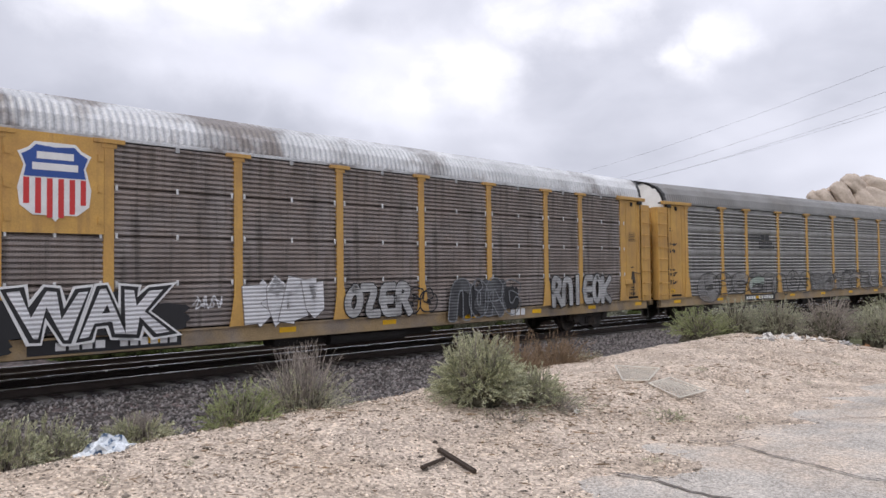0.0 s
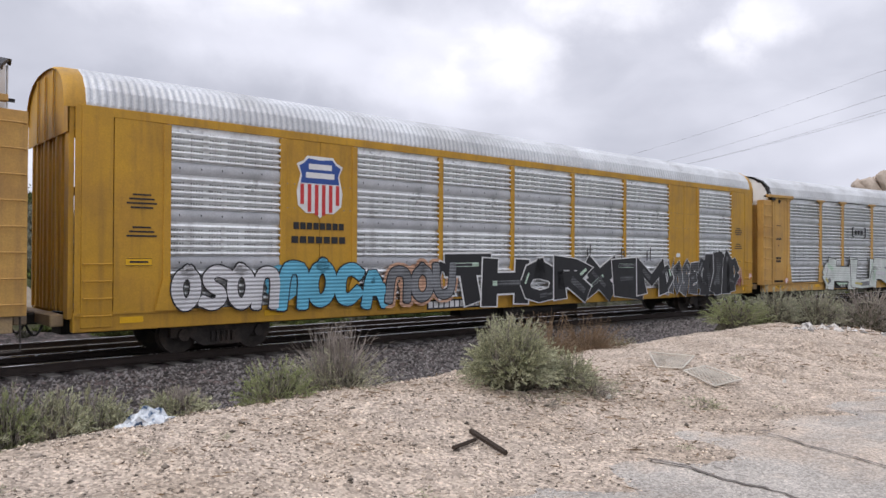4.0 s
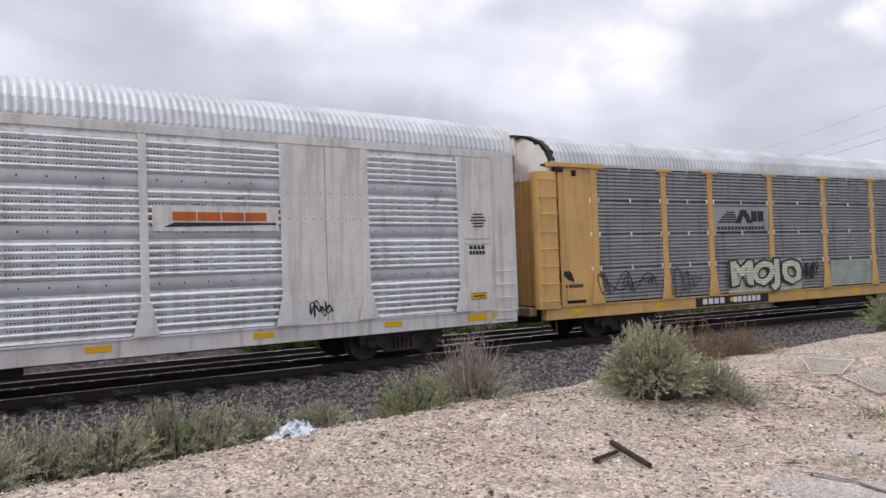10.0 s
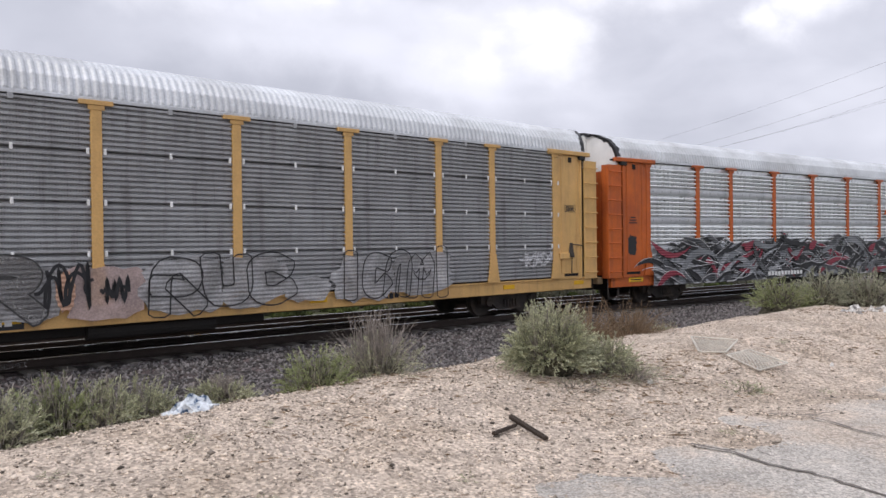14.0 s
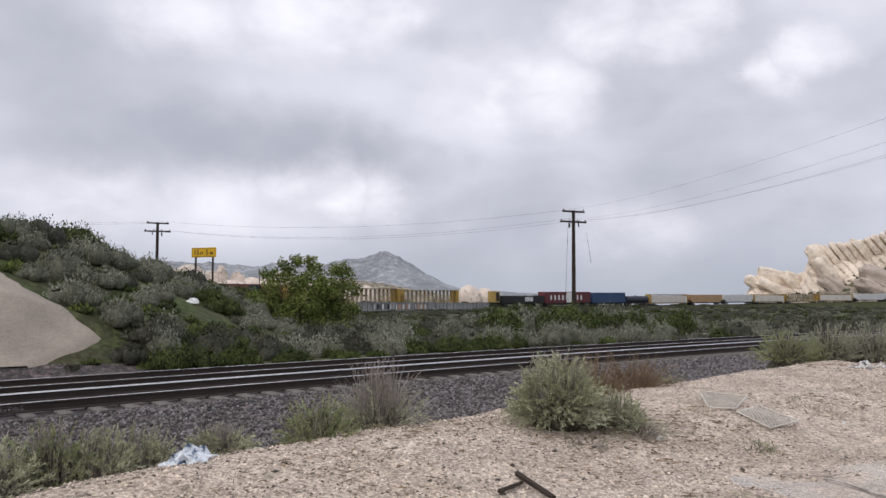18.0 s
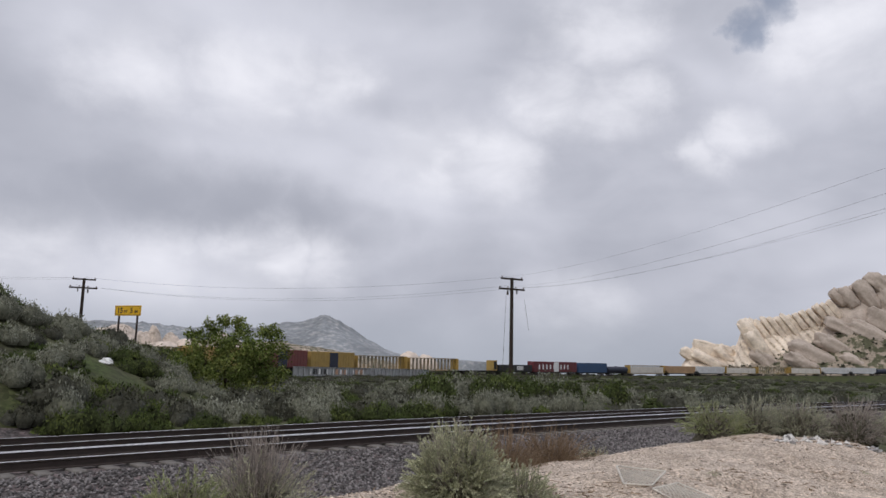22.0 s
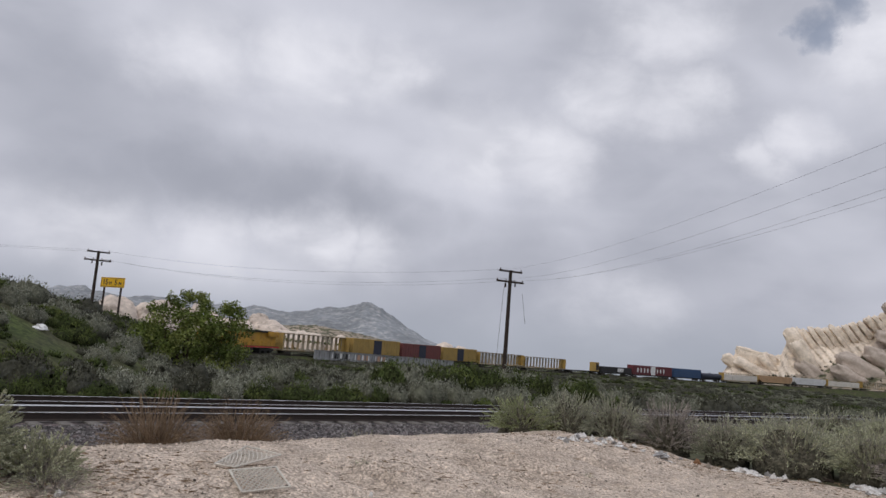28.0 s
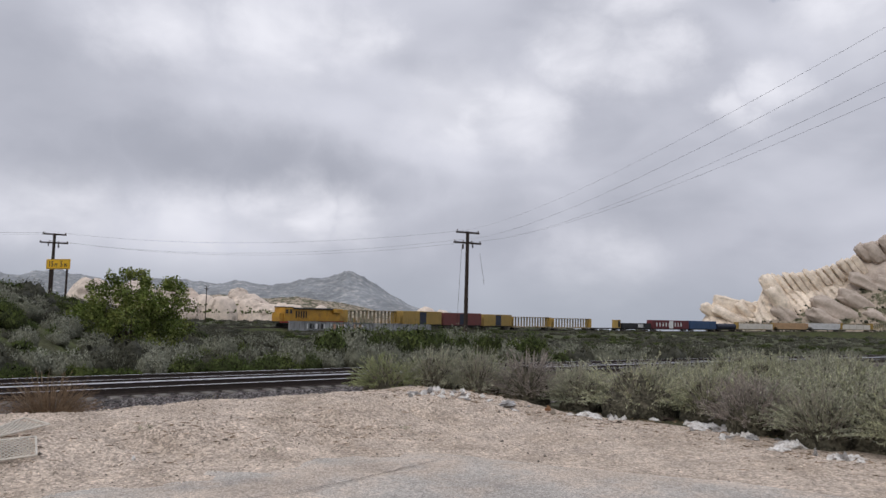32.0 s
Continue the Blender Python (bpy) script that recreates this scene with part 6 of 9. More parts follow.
def stem_mesh(g, n, r, h, lean=1.0, thick=0.006, base_r=0.2, even=0.55):
    """Bent stems from a common root up to a dome; returns mesh and points along the stems."""
    a = g.uniform(0, 2 * np.pi, n)
    tilt = np.arccos(1 - g.uniform(0, 0.92, n)) * min(lean, 1.15) if lean >= 0.9 else np.abs(g.normal(0, 0.5, n)).clip(0, 1.25) * lean
    out = np.stack([np.cos(a), np.sin(a)], -1)
    ll = g.uniform(even, 1.08, n)
    end = np.stack([out[:, 0] * np.sin(tilt) * r * 1.08 * ll, out[:, 1] * np.sin(tilt) * r * 1.08 * ll, np.maximum(np.cos(tilt), 0.06) * h * ll], -1)
    st = np.stack([out[:, 0] * base_r * g.uniform(0, 1, n), out[:, 1] * base_r * g.uniform(0, 1, n), np.zeros(n)], -1)
    k = 5
    u = np.linspace(0, 1, k)[None, :, None]
    bow = np.zeros((n, k, 3))
    bow[..., 2] = (np.sin(np.pi * u[..., 0]) * 0.10 * h)
    path = st[:, None] * (1 - u) + end[:, None] * u + bow + g.normal(0, 0.012, (n, k, 3)) * u
    th = thick * np.linspace(1.0, 0.35, k)[None, :, None]
    tri = np.array([(0, 2 * np.pi / 3, 4 * np.pi / 3)])
    ring = np.stack([np.cos(tri[0]), np.sin(tri[0]), np.zeros(3)], -1)
    V = path[:, :, None, :] + ring[None, None] * th[..., None]
    F = []
    for s in range(k - 1):
        for q in range(3):
            F.append((s * 3 + q, s * 3 + (q + 1) % 3, (s + 1) * 3 + (q + 1) % 3, (s + 1) * 3 + q))
    F = np.array(F)[None] + (np.arange(n) * k * 3)[:, None, None]
    return V.reshape(-1, 3), F.reshape(-1, 4), path


def leaves_on(g, path, per, length, width, low=0.35, spread=0.55):
    n, k, _ = path.shape
    i = np.repeat(np.arange(n), per)
    u = g.uniform(low, 1.0, n * per) * (k - 1)
    j = np.clip(u.astype(int), 0, k - 2)
    f = (u - j)[:, None]
    p = path[i, j] * (1 - f) + path[i, j + 1] * f
    d = path[i, j + 1] - path[i, j]
    d /= np.linalg.norm(d, axis=1)[:, None] + 1e-9
    d = d + g.normal(0, spread, d.shape)
    d[:, 2] += 0.15
    d /= np.linalg.norm(d, axis=1)[:, None] + 1e-9
    return blades(p, d, length * g.uniform(0.6, 1.3, len(p)), width * g.uniform(0.7, 1.3, len(p)), g)


# dark brown that paints the shade inside a near bush
BRUSHHEART = material("bush_inner_shade", (0.12, 0.112, 0.08), 0.95, 0, 0.5, 5, 24, 0.9, alt=(0.07, 0.062, 0.045), alt_scale=5, spec=0.1, speck=0.6, speck_scale=26, bump_scale=22)


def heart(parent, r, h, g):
    """The dense inside of a bush, with its shade put into a dark colour."""
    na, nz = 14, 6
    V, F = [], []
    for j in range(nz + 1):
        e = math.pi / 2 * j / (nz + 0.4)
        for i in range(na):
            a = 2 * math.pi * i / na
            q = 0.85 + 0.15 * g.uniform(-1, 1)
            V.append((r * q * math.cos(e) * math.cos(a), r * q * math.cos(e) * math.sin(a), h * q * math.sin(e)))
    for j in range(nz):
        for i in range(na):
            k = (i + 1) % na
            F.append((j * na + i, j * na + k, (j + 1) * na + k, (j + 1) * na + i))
    quick("shade_core", V, F, BRUSHHEART, parent)


def shrub(name, label, x, y, r, h, seed, stems=260, per=14, leaf=(0.06, 0.012), leafmat=SAGE, stemmat=TWIG, low=0.42, lean=1.0, dead=0, dead_h=1.2, z=None, thick=0.006, sink=0.02, group=""):
    """A bush with its own stems and foliage, resting on the ground."""
    g = np.random.RandomState(seed)
    z = ground_z(x, y) if z is None else z
    ob = empty(name, pose(x, y, z - sink))
    tagged(ob, label, "shrub", group=group)
    V, F, path = stem_mesh(g, stems, r, h, lean, thick, even=0.70 if per >= 10 else 0.55)
    quick("branchwork", V, F, stemmat, ob)["kind"] = "stuff"
    if per:
        V, F = leaves_on(g, path, int(per * 2.4), leaf[0] * 0.62, leaf[1] * 0.60, low, 0.42)
        quick("foliage", V, F, leafmat, ob)["kind"] = "stuff"
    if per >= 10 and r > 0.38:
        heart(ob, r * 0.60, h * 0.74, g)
    if dead:
        V, F, path = stem_mesh(g, dead, r * 1.15, h * dead_h, 0.85, thick * 0.8)
        V2, F2 = leaves_on(g, path, 9, 0.09, 0.005, 0.4, 0.35)
        quick("dead_growth", np.concatenate([V, V2]), np.concatenate([F, F2 + len(V)]), TWIG, ob, "bare grey twigs")
    return ob


# ---------------------------------------------------------------- the verge: pebbles, ballast stones
def build_scatter():
    g = np.random.RandomState(4)
    n = 120000
    x, y = g.uniform(-0.5, 17, n), g.uniform(-1.5, 7.6, n)
    near = np.hypot(x - 3, y - 2) < 16
    keep = near & ((y > 2.3 - 0.12 * (x - 4)) | (g.uniform(0, 1, n) < 0.25)) & (g.uniform(0, 1, n) < np.interp(x, [5.5, 9], [1.0, 0.22]))
    x, y = x[keep], y[keep]
    s = 0.005 + 0.015 * g.uniform(0, 1, len(x)) ** 2.8 + (g.uniform(0, 1, len(x)) < 0.012) * 0.02
    ob = stones("gravel", np.stack([x, y, terrain(x, y) + s * 0.15], -1), s, PEBBLE, 5)
    tagged(ob, "pale gravel scattered over the sand", "gravel", kind="stuff")
    n = 34000
    x, off = g.uniform(0.5, 30, n), g.uniform(-7.2, -0.55, n)
    y = near_rail(x) + off
    zz = np.interp(off, [-7.2, -5.2, -3.2, -1.6, -0.75, -0.4], [-0.5, -0.53, -0.44, -0.33, -0.235, -0.225]) + rail_z(x)
    zz = np.maximum(zz, terrain(x, y))
    keep = zz < 0.1
    x, y, zz = x[keep], y[keep], zz[keep]
    s = g.uniform(0.024, 0.052, len(x))
    ob = stones("ballast_stones", np.stack([x, y, zz + s * 0.3], -1), s, STONE, 6, 0.8)
    tagged(ob, "grey and reddish crushed ballast stones", "ballast", kind="stuff")


build_scatter()

# ---------------------------------------------------------------- worn pavement
def pave_edge(x):
    """y of the ragged rim of the asphalt towards the berm."""
    return np.interp(x, [-20, 1, 3, 4.5, 5.3, 5.5, 6.3, 7.0, 7.5, 8.06, 9.0, 10.5, 11.3, 12.3, 12.7, 13.1, 13.5, 14.5], [3.6, 3.3, 3.0, 2.83, 3.0, 2.83, 2.93, 2.7, 2.55, 2.66, 2.5, 2.45, 2.4, 2.2, 1.9, 1.0, 0.1, -2.5])


def build_pavement():
    xs = np.arange(-20, 14.4, 0.2)
    top = pave_edge(xs) + 0.12 * np.sin(xs * 5.1) + 0.08 * np.sin(xs * 11.7 + 1) + 0.05 * np.sin(xs * 23)
    V, F = [], []
    rows = 30
    for i, (x, t) in enumerate(zip(xs, top)):
        for k in range(rows):
            y = t + 0.25 - (t + 22.25) * (1 - k / (rows - 1)) ** 2.2
            dip = min(1.0, max(0.0, (y - t + 0.75) / 1.0))
            V.append((x, y, float(0.468 + 0.006 * math.sin(x * 1.7) * math.sin(y * 1.3) - 0.03 * dip * dip)))
        V.append((x, t + 0.27, 0.38))
    rows += 1
    for i in range(len(xs) - 1):
        for k in range(rows - 1):
            a = i * rows + k
            F.append((a, a + rows, a + rows + 1, a + 1))
    ob = mesh_ob("pavement", V, F, ASPHALT, smooth=False)
    tagged(ob, "worn grey asphalt with a crumbling edge and sand drifted over it", "pavement", kind="structure")
    # cracks
    g = random.Random(3)
    for pts, wide in (([(6.97, 2.70), (6.9, 2.65), (6.68, 2.23), (6.54, 1.81), (6.4, 1.44), (6.42, 1.1), (6.2, 0.4)], 2.0), ([(6.75, 3.0), (6.81, 2.86), (6.97, 2.65), (7.53, 2.54)], 1.4), ([(7.6, 3.0), (8.24, 2.60), (8.69, 2.23), (9.11, 1.82), (10.2, 0.9), (11.4, 0.1)], 1.3),
                      ([(5.35, 2.95), (5.36, 2.72), (5.27, 2.47), (5.23, 2.2), (5.22, 1.97), (5.05, 1.4)], 2.4), ([(5.36, 2.72), (5.5, 2.5), (5.42, 2.3)], 1.2), ([(9.5, 1.5), (10.3, 1.35), (11.5, 1.5), (12.4, 1.6)], 0.9)):
        bm = bmesh.new()
        fine = []
        for (ax, ay), (bx, by) in zip(pts, pts[1:]):
            m = max(3, int(math.hypot(bx - ax, by - ay) / 0.08))
            for i in range(m):
                u = i / m
                fine.append((ax + (bx - ax) * u + g.uniform(-0.025, 0.025), ay + (by - ay) * u + g.uniform(-0.025, 0.025)))
        prev = None
        for i, (x, y) in enumerate(fine):
            w = g.uniform(0.003, 0.009) * wide
            (ax, ay), (bx, by) = fine[max(0, i - 2)], fine[min(len(fine) - 1, i + 2)]
            ll = math.hypot(bx - ax, by - ay) or 1.0
            nx, ny = -(by - ay) / ll * w, (bx - ax) / ll * w
            z = max(0.478, ground_z(x, y) + 0.006)
            v = (bm.verts.new((x - nx, y - ny, z)), bm.verts.new((x + nx, y + ny, z)))
            if prev:
                bm.faces.new((prev[0], v[0], v[1], prev[1]))
            prev = v
        c = part("crack", bm, CRACK, ob, "dark crack in the asphalt")


build_pavement()

# ---------------------------------------------------------------- shrubs by the berm
shrub("shrub", "green rabbitbrush with tall dry grey twigs behind the sand bank", 4.15, 6.40, 0.42, 0.62, 11, 240, 18, (0.06, 0.012), GREEN, z=0.45)
shrub("shrub", "dry grey twiggy bush behind the sand bank", 5.0, 6.55, 0.72, 0.66, 12, 320, 12, (0.06, 0.010), SAGE, dead=240, dead_h=1.35, z=0.42)
shrub("shrub", "rounded grey-green rabbitbrush on the crest of the sand bank", 6.33, 5.17, 0.53, 0.80, 13, 760, 26, (0.060, 0.011), SAGE, low=0.5, dead=60, dead_h=1.0)
shrub("shrub", "low straggling side shoots of a grey-green bush", 6.98, 4.88, 0.36, 0.44, 14, 260, 20, (0.055, 0.011), SAGE)
shrub("shrub", "low dry tangle of twigs on the sand", 6.98, 4.55, 0.5, 0.22, 15, 150, 5, (0.05, 0.008), SAGE, lean=1.7)
shrub("shrub", "sparse dry twigs at the foot of a bush", 6.1, 4.65, 0.45, 0.16, 16, 90, 2, (0.05, 0.008), SAGE, lean=1.9)
shrub("shrub", "reddish-brown dry bush behind the bank", 8.72, 6.5, 0.80, 0.90, 17, 560, 9, (0.07, 0.007), BROWNTWIG, BROWNTWIG, z=0.38)
shrub("shrub", "brown dry bush beside the ballast", 9.87, 6.5, 0.76, 0.80, 18, 540, 9, (0.07, 0.007), BROWNTWIG, BROWNTWIG, z=0.40)
shrub("shrub", "small olive tuft by the ballast", 13.0, 7.8, 0.5, 0.5, 19, 200, 10, (0.06, 0.008), SAGE, BROWNTWIG, z=0.05)
shrub("shrub", "small grey-green tuft on bare sand", 7.7, 3.65, 0.26, 0.13, 20, 90, 12, (0.035, 0.009), SAGE, lean=1.5)
for k, (x, y, r, h, m, dd) in enumerate(((0.75, 6.5, 0.50, 0.60, SAGE, 12), (1.25, 6.3, 0.42, 0.52, SAGE, 8), (1.75, 6.55, 0.40, 0.58, GREEN, 45), (2.1, 6.45, 0.30, 0.46, SAGE, 30), (2.45, 6.6, 0.36, 0.46, SAGE, 20), (0.3, 6.1, 0.45, 0.62, SAGE, 15), (3.2, 6.6, 0.38, 0.3, SAGE, 120))):
    shrub("shrub", "thin grey-green weeds with dry stalks below the bank", x, y, r, h, 30 + k, 190, 18, (0.06, 0.011), m, dead=dd, dead_h=0.95, z=ground_z(x, y), group="weeds below the bank")
g_ = random.Random(12)
THICKET = material("dull_olive_sage_foliage", (0.345, 0.355, 0.245), 0.88, 0, 0.3, 3, 30, 0.0, alt=(0.39, 0.39, 0.30), alt_scale=0.6, island=0.4, spec=0.2)
RIGHT = [(15.9, 6.7, 0.80, 0.78), (16.7, 6.2, 0.80, 0.95), (17.2, 5.5, 0.85, 1.0), (17.6, 4.6, 0.9, 1.0), (17.9, 3.6, 0.75, 0.95), (18.3, 2.5, 0.75, 1.0), (18.3, 1.4, 0.8, 0.95), (17.6, 0.4, 0.75, 0.95), (17.2, -0.7, 0.8, 0.95), (17.3, -1.9, 0.85, 1.05), (17.8, -3.2, 0.9, 1.1), (18.4, -4.6, 0.9, 1.1)]
for k in range(70):
    RIGHT.append((g_.uniform(17.5, 30), g_.uniform(-7, 8.4), g_.uniform(0.8, 1.25), g_.uniform(0.75, 1.1)))
for k, (x, y, r, h) in enumerate(RIGHT):
    near = k < 12
    shrub("shrub", "bushy grey-green sagebrush at the edge of the lot" if near else "grey-green sagebrush in a dense thicket", x, y, r, h, 60 + k, 300 if near else 200, 16 if near else 10, (0.075, 0.014) if near else (0.095, 0.020),
          TWIG if k in (3, 7) else GREEN if k == 0 else THICKET if k % 3 else SAGE, low=0.46, lean=0.9, dead=90 if near and k % 2 == 0 else 0, dead_h=0.8, group="sagebrush thicket")

# ---------------------------------------------------------------- things lying on the bank
def lay(x, y, up=0.0):
    return ground_z(x, y) + up


WIRE = material("weathered_wire", (0.60, 0.56, 0.49), 0.6, 0.4, 0.2, 5, 60, 0.1)
PLASTIC = material("white_litter", (0.76, 0.74, 0.71), 0.5, 0, 0.2, 8, 40, 0.2, alt=(0.34, 0.30, 0.26), alt_at=(0.46, 0.60), alt_scale=7)
TARP = material("grey_tarp", (0.30, 0.285, 0.27), 0.6, 0, 0.3, 6, 40, 0.3, alt=(0.5, 0.5, 0.5), alt_scale=5)
BAG = material("blue_white_bag", (0.06, 0.12, 0.22), 0.35, 0, 0.3, 10, 50, 0.3, alt=(0.66, 0.70, 0.73), alt_at=(0.40, 0.46), alt_scale=9)
CARD = material("brown_cardboard", (0.22, 0.11, 0.05), 0.85, 0, 0.2, 8, 50, 0.2)


DIRT = material("dark_dirt", (0.25, 0.21, 0.165), 0.95, 0, 0.35, 6, 50, 0.6, alt=(0.36, 0.30, 0.235), alt_scale=5, spec=0.15, speck=0.5, speck_scale=50)


def wire_grate(corners, label):
    """A bent wire-mesh shelf: frame rods and diagonal lattice, on four corner points."""
    a, b, c, d = [Vector(p) for p in corners]
    ob = empty("wire_shelf", Matrix.Translation(a))
    tagged(ob, label, "wire shelf", group="wire shelves on the bank")

    def at(u, v):
        p = a * (1 - u) * (1 - v) + b * u * (1 - v) + c * u * v + d * (1 - u) * v
        return p - a + Vector((0, 0, 0.012 * math.sin(u * 5) * math.sin(v * 4)))
    edge = [(0, 0), (1, 0), (1, 1), (0, 1)]
    for i in range(4):
        bm = bmesh.new()
        tube(bm, at(*edge[i]), at(*edge[(i + 1) % 4]), 0.011, n=6)
        part("frame_rod", bm, WIRE, ob)
    n = 9
    V = bmesh.new()
    for i in range(-n, n + 1):
        for s in (1, -1):
            pts = []
            for t in np.linspace(0, 1, 7):
                u = i / n + t * 0.8 if s > 0 else i / n + 0.8 - t * 0.8
                if 0 <= u <= 1:
                    pts.append(at(u, t))
            for p, q in zip(pts, pts[1:]):
                tube(V, p, q, 0.0055, n=4, cap=False)
    m = part("lattice", V, WIRE, ob, "diamond wire lattice")
    return ob


wire_grate([(8.52, 4.25, lay(8.52, 4.25, 0.03)), (9.02, 4.20, lay(9.02, 4.20, 0.03)), (8.88, 3.68, lay(8.88, 3.68, 0.04)), (8.44, 3.82, lay(8.44, 3.82, 0.04))], "pale diamond-mesh wire shelf lying flat on sand")
wire_grate([(8.55, 4.62, lay(8.55, 4.62, 0.03)), (9.14, 5.05, lay(9.14, 5.05, 0.08)), (9.22, 4.45, lay(9.22, 4.45, 0.09)), (8.60, 4.30, lay(8.60, 4.30, 0.04))], "bent diamond-mesh wire shelf on the sand bank")


def broken_stake():
    ob = empty("broken_stake", pose(4.65, 4.05, lay(4.65, 4.05)))
    tagged(ob, "dark broken wooden stake with a crosspiece on sand", "wood scrap")
    o = Vector((4.65, 4.05, lay(4.65, 4.05)))
    for (p, q, w) in (((4.75, 4.32), (4.55, 3.77), 0.022), ((4.30, 4.10), (4.66, 4.18), 0.016)):
        a, b = Vector((p[0], p[1], lay(*p, 0.04))) - o, Vector((q[0], q[1], lay(*q, 0.03))) - o
        bm = bmesh.new()
        tube(bm, a, b, w * 1.2, w, n=5)
        for v in bm.verts:
            v.co += Vector((math.sin(v.co.y * 40), math.cos(v.co.x * 37), math.sin(v.co.x * 51))) * 0.003
        part("stake_piece", bm, WOOD, ob)


broken_stake()


def crumple(name, label, x, y, sx, sy, sz, mat, seed, category="litter", z=None, n=10, group=""):
    """A crushed sheet or bag: an uneven lump with sharp folds."""
    g = random.Random(seed)
    bm = bmesh.new()
    bmesh.ops.create_icosphere(bm, subdivisions=3, radius=1.0)
    off = Vector((g.uniform(0, 50), g.uniform(0, 50), g.uniform(0, 50)))
    for v in bm.verts:
        f = 1 + 0.75 * noise.noise(v.co * 1.9 + off) + 0.5 * noise.noise(v.co * 4.5 + off)
        crease = 0.55 + 1.6 * abs(noise.noise(v.co * 3.3 - off))
        v.co = Vector((v.co.x * sx * f, v.co.y * sy * f, max(-0.15, v.co.z) * sz * crease))
    me = bpy.data.meshes.new(name)
    bm.to_mesh(me), bm.free()
    me.materials.append(mat)
    ob = new(name, me)
    ob.matrix_basis = pose(x, y, ground_z(x, y) if z is None else z, 0, 0, g.uniform(0, 180))
    tagged(ob, label, category, group=group)
    return ob


bag = crumple("plastic_bag", "crumpled blue and white plastic bag on the ground", 2.72, 6.15, 0.22, 0.10, 0.14, BAG, 2, "bag", z=lay(2.72, 6.22, 0.0))
crumple("paper_scrap", "white scrap of paper under a bush", 7.02, 5.0, 0.045, 0.02, 0.05, PLASTIC, 3, group="paper scraps")
crumple("paper_scrap", "white scrap of paper on dry twigs", 6.97, 4.33, 0.05, 0.035, 0.05, PLASTIC, 4, group="paper scraps")
crumple("paper_scrap", "white scrap of paper by the weeds", 6.75, 5.1, 0.05, 0.02, 0.02, PLASTIC, 5, group="paper scraps")
crumple("paper_scrap", "white scrap of paper on the sand", 9.75, 3.5, 0.02, 0.02, 0.04, PLASTIC, 6, group="paper scraps")
for k, (x, y, sx, sz, m, lab) in enumerate(((14.9, 5.2, 0.22, 0.06, TARP, "crumpled grey tarp among sagebrush"), (15.3, 4.9, 0.10, 0.12, PLASTIC, "crumpled white plastic beside sagebrush"),
                                            (15.2, 4.3, 0.22, 0.05, PLASTIC, "flattened pale plastic sheet on sand"), (15.85, 3.9, 0.30, 0.16, TARP, "heap of grey tarp at the foot of sagebrush"),
                                            (16.3, 3.3, 0.10, 0.09, CONCRETE, "pale stone lying at the lot's edge"), (16.7, 3.7, 0.16, 0.2, CARD, "soggy brown cardboard under sagebrush"),
                                            (16.7, 2.9, 0.28, 0.09, PLASTIC, "heap of white litter under sagebrush"), (16.95, 2.5, 0.10, 0.06, PLASTIC, "white litter on sand"),
                                            (17.3, 2.3, 0.24, 0.07, PLASTIC, "white plastic sheeting under sagebrush"), (17.2, 1.2, 0.45, 0.14, PLASTIC, "large heap of white plastic litter under sagebrush"),
                                            (17.0, 0.7, 0.26, 0.12, TARP, "grey crumpled litter under sagebrush"), (16.3, -0.5, 0.3, 0.09, PLASTIC, "white litter beside the thicket"),
                                            (16.0, -1.2, 0.28, 0.08, PLASTIC, "pale litter beside the thicket"), (16.6, 0.1, 0.2, 0.1, TARP, "dark litter beside the thicket"), (16.4, 2.1, 0.10, 0.04, WOOD, "dark scrap of wood on sand"), (17.5, 1.9, 0.3, 0.06, WOOD, "dark branch debris on sand"))):
    x += 0.35
    crumple("litter", lab, x, y, sx * 0.55, sx * 0.34, min(sz * 0.7, 0.07), m, 20 + k, group="litter along the thicket")
    if m in (PLASTIC, TARP):
        for q in range(6):
            crumple("litter", "torn scrap of pale plastic beside sagebrush", x + g_.uniform(-0.45, 0.45), y + g_.uniform(-0.35, 0.35), g_.uniform(0.03, 0.12), g_.uniform(0.02, 0.05), g_.uniform(0.02, 0.08), (PLASTIC, PLASTIC, TARP)[q % 3], 200 + 6 * k + q, group="torn scraps along the thicket")


# ---------------------------------------------------------------- sticks and seedlings on the sand
def build_twig_litter():
    g = np.random.RandomState(77)
    n = 3000
    c = np.array([(15.0, 5.3), (15.6, 4.6), (16.3, 3.6), (16.8, 2.8), (17.2, 2.0), (17.1, 1.2), (16.8, 0.2), (16.4, -0.8), (16.3, -1.8), (16.0, 4.1), (6.6, 5.0), (7.2, 4.7), (6.3, 4.9), (7.0, 5.1), (7.6, 4.5), (6.8, 4.6), (5.0, 5.6), (7.4, 4.6), (4.2, 5.9), (8.6, 4.2), (10.5, 4.0), (6.0, 3.6), (12.5, 3.6), (3.2, 5.0)])
    k = g.randint(0, len(c), n)
    x, y = c[k, 0] + g.normal(0, 0.6, n), c[k, 1] + g.normal(0, 0.45, n)
    a = g.uniform(0, 6.28, n)
    way = np.stack([np.cos(a), np.sin(a), g.normal(0, 0.12, n)], -1)
    base = np.stack([x, y, terrain(x, y) + 0.008], -1)
    V, F = blades(base, way, g.uniform(0.03, 0.18, n), g.uniform(0.008, 0.018, n), g)
    ob = quick("twig_litter", V, F, BROWNTWIG)
    tagged(ob, "dry twig fragments strewn over the sand", "twigs", kind="stuff")


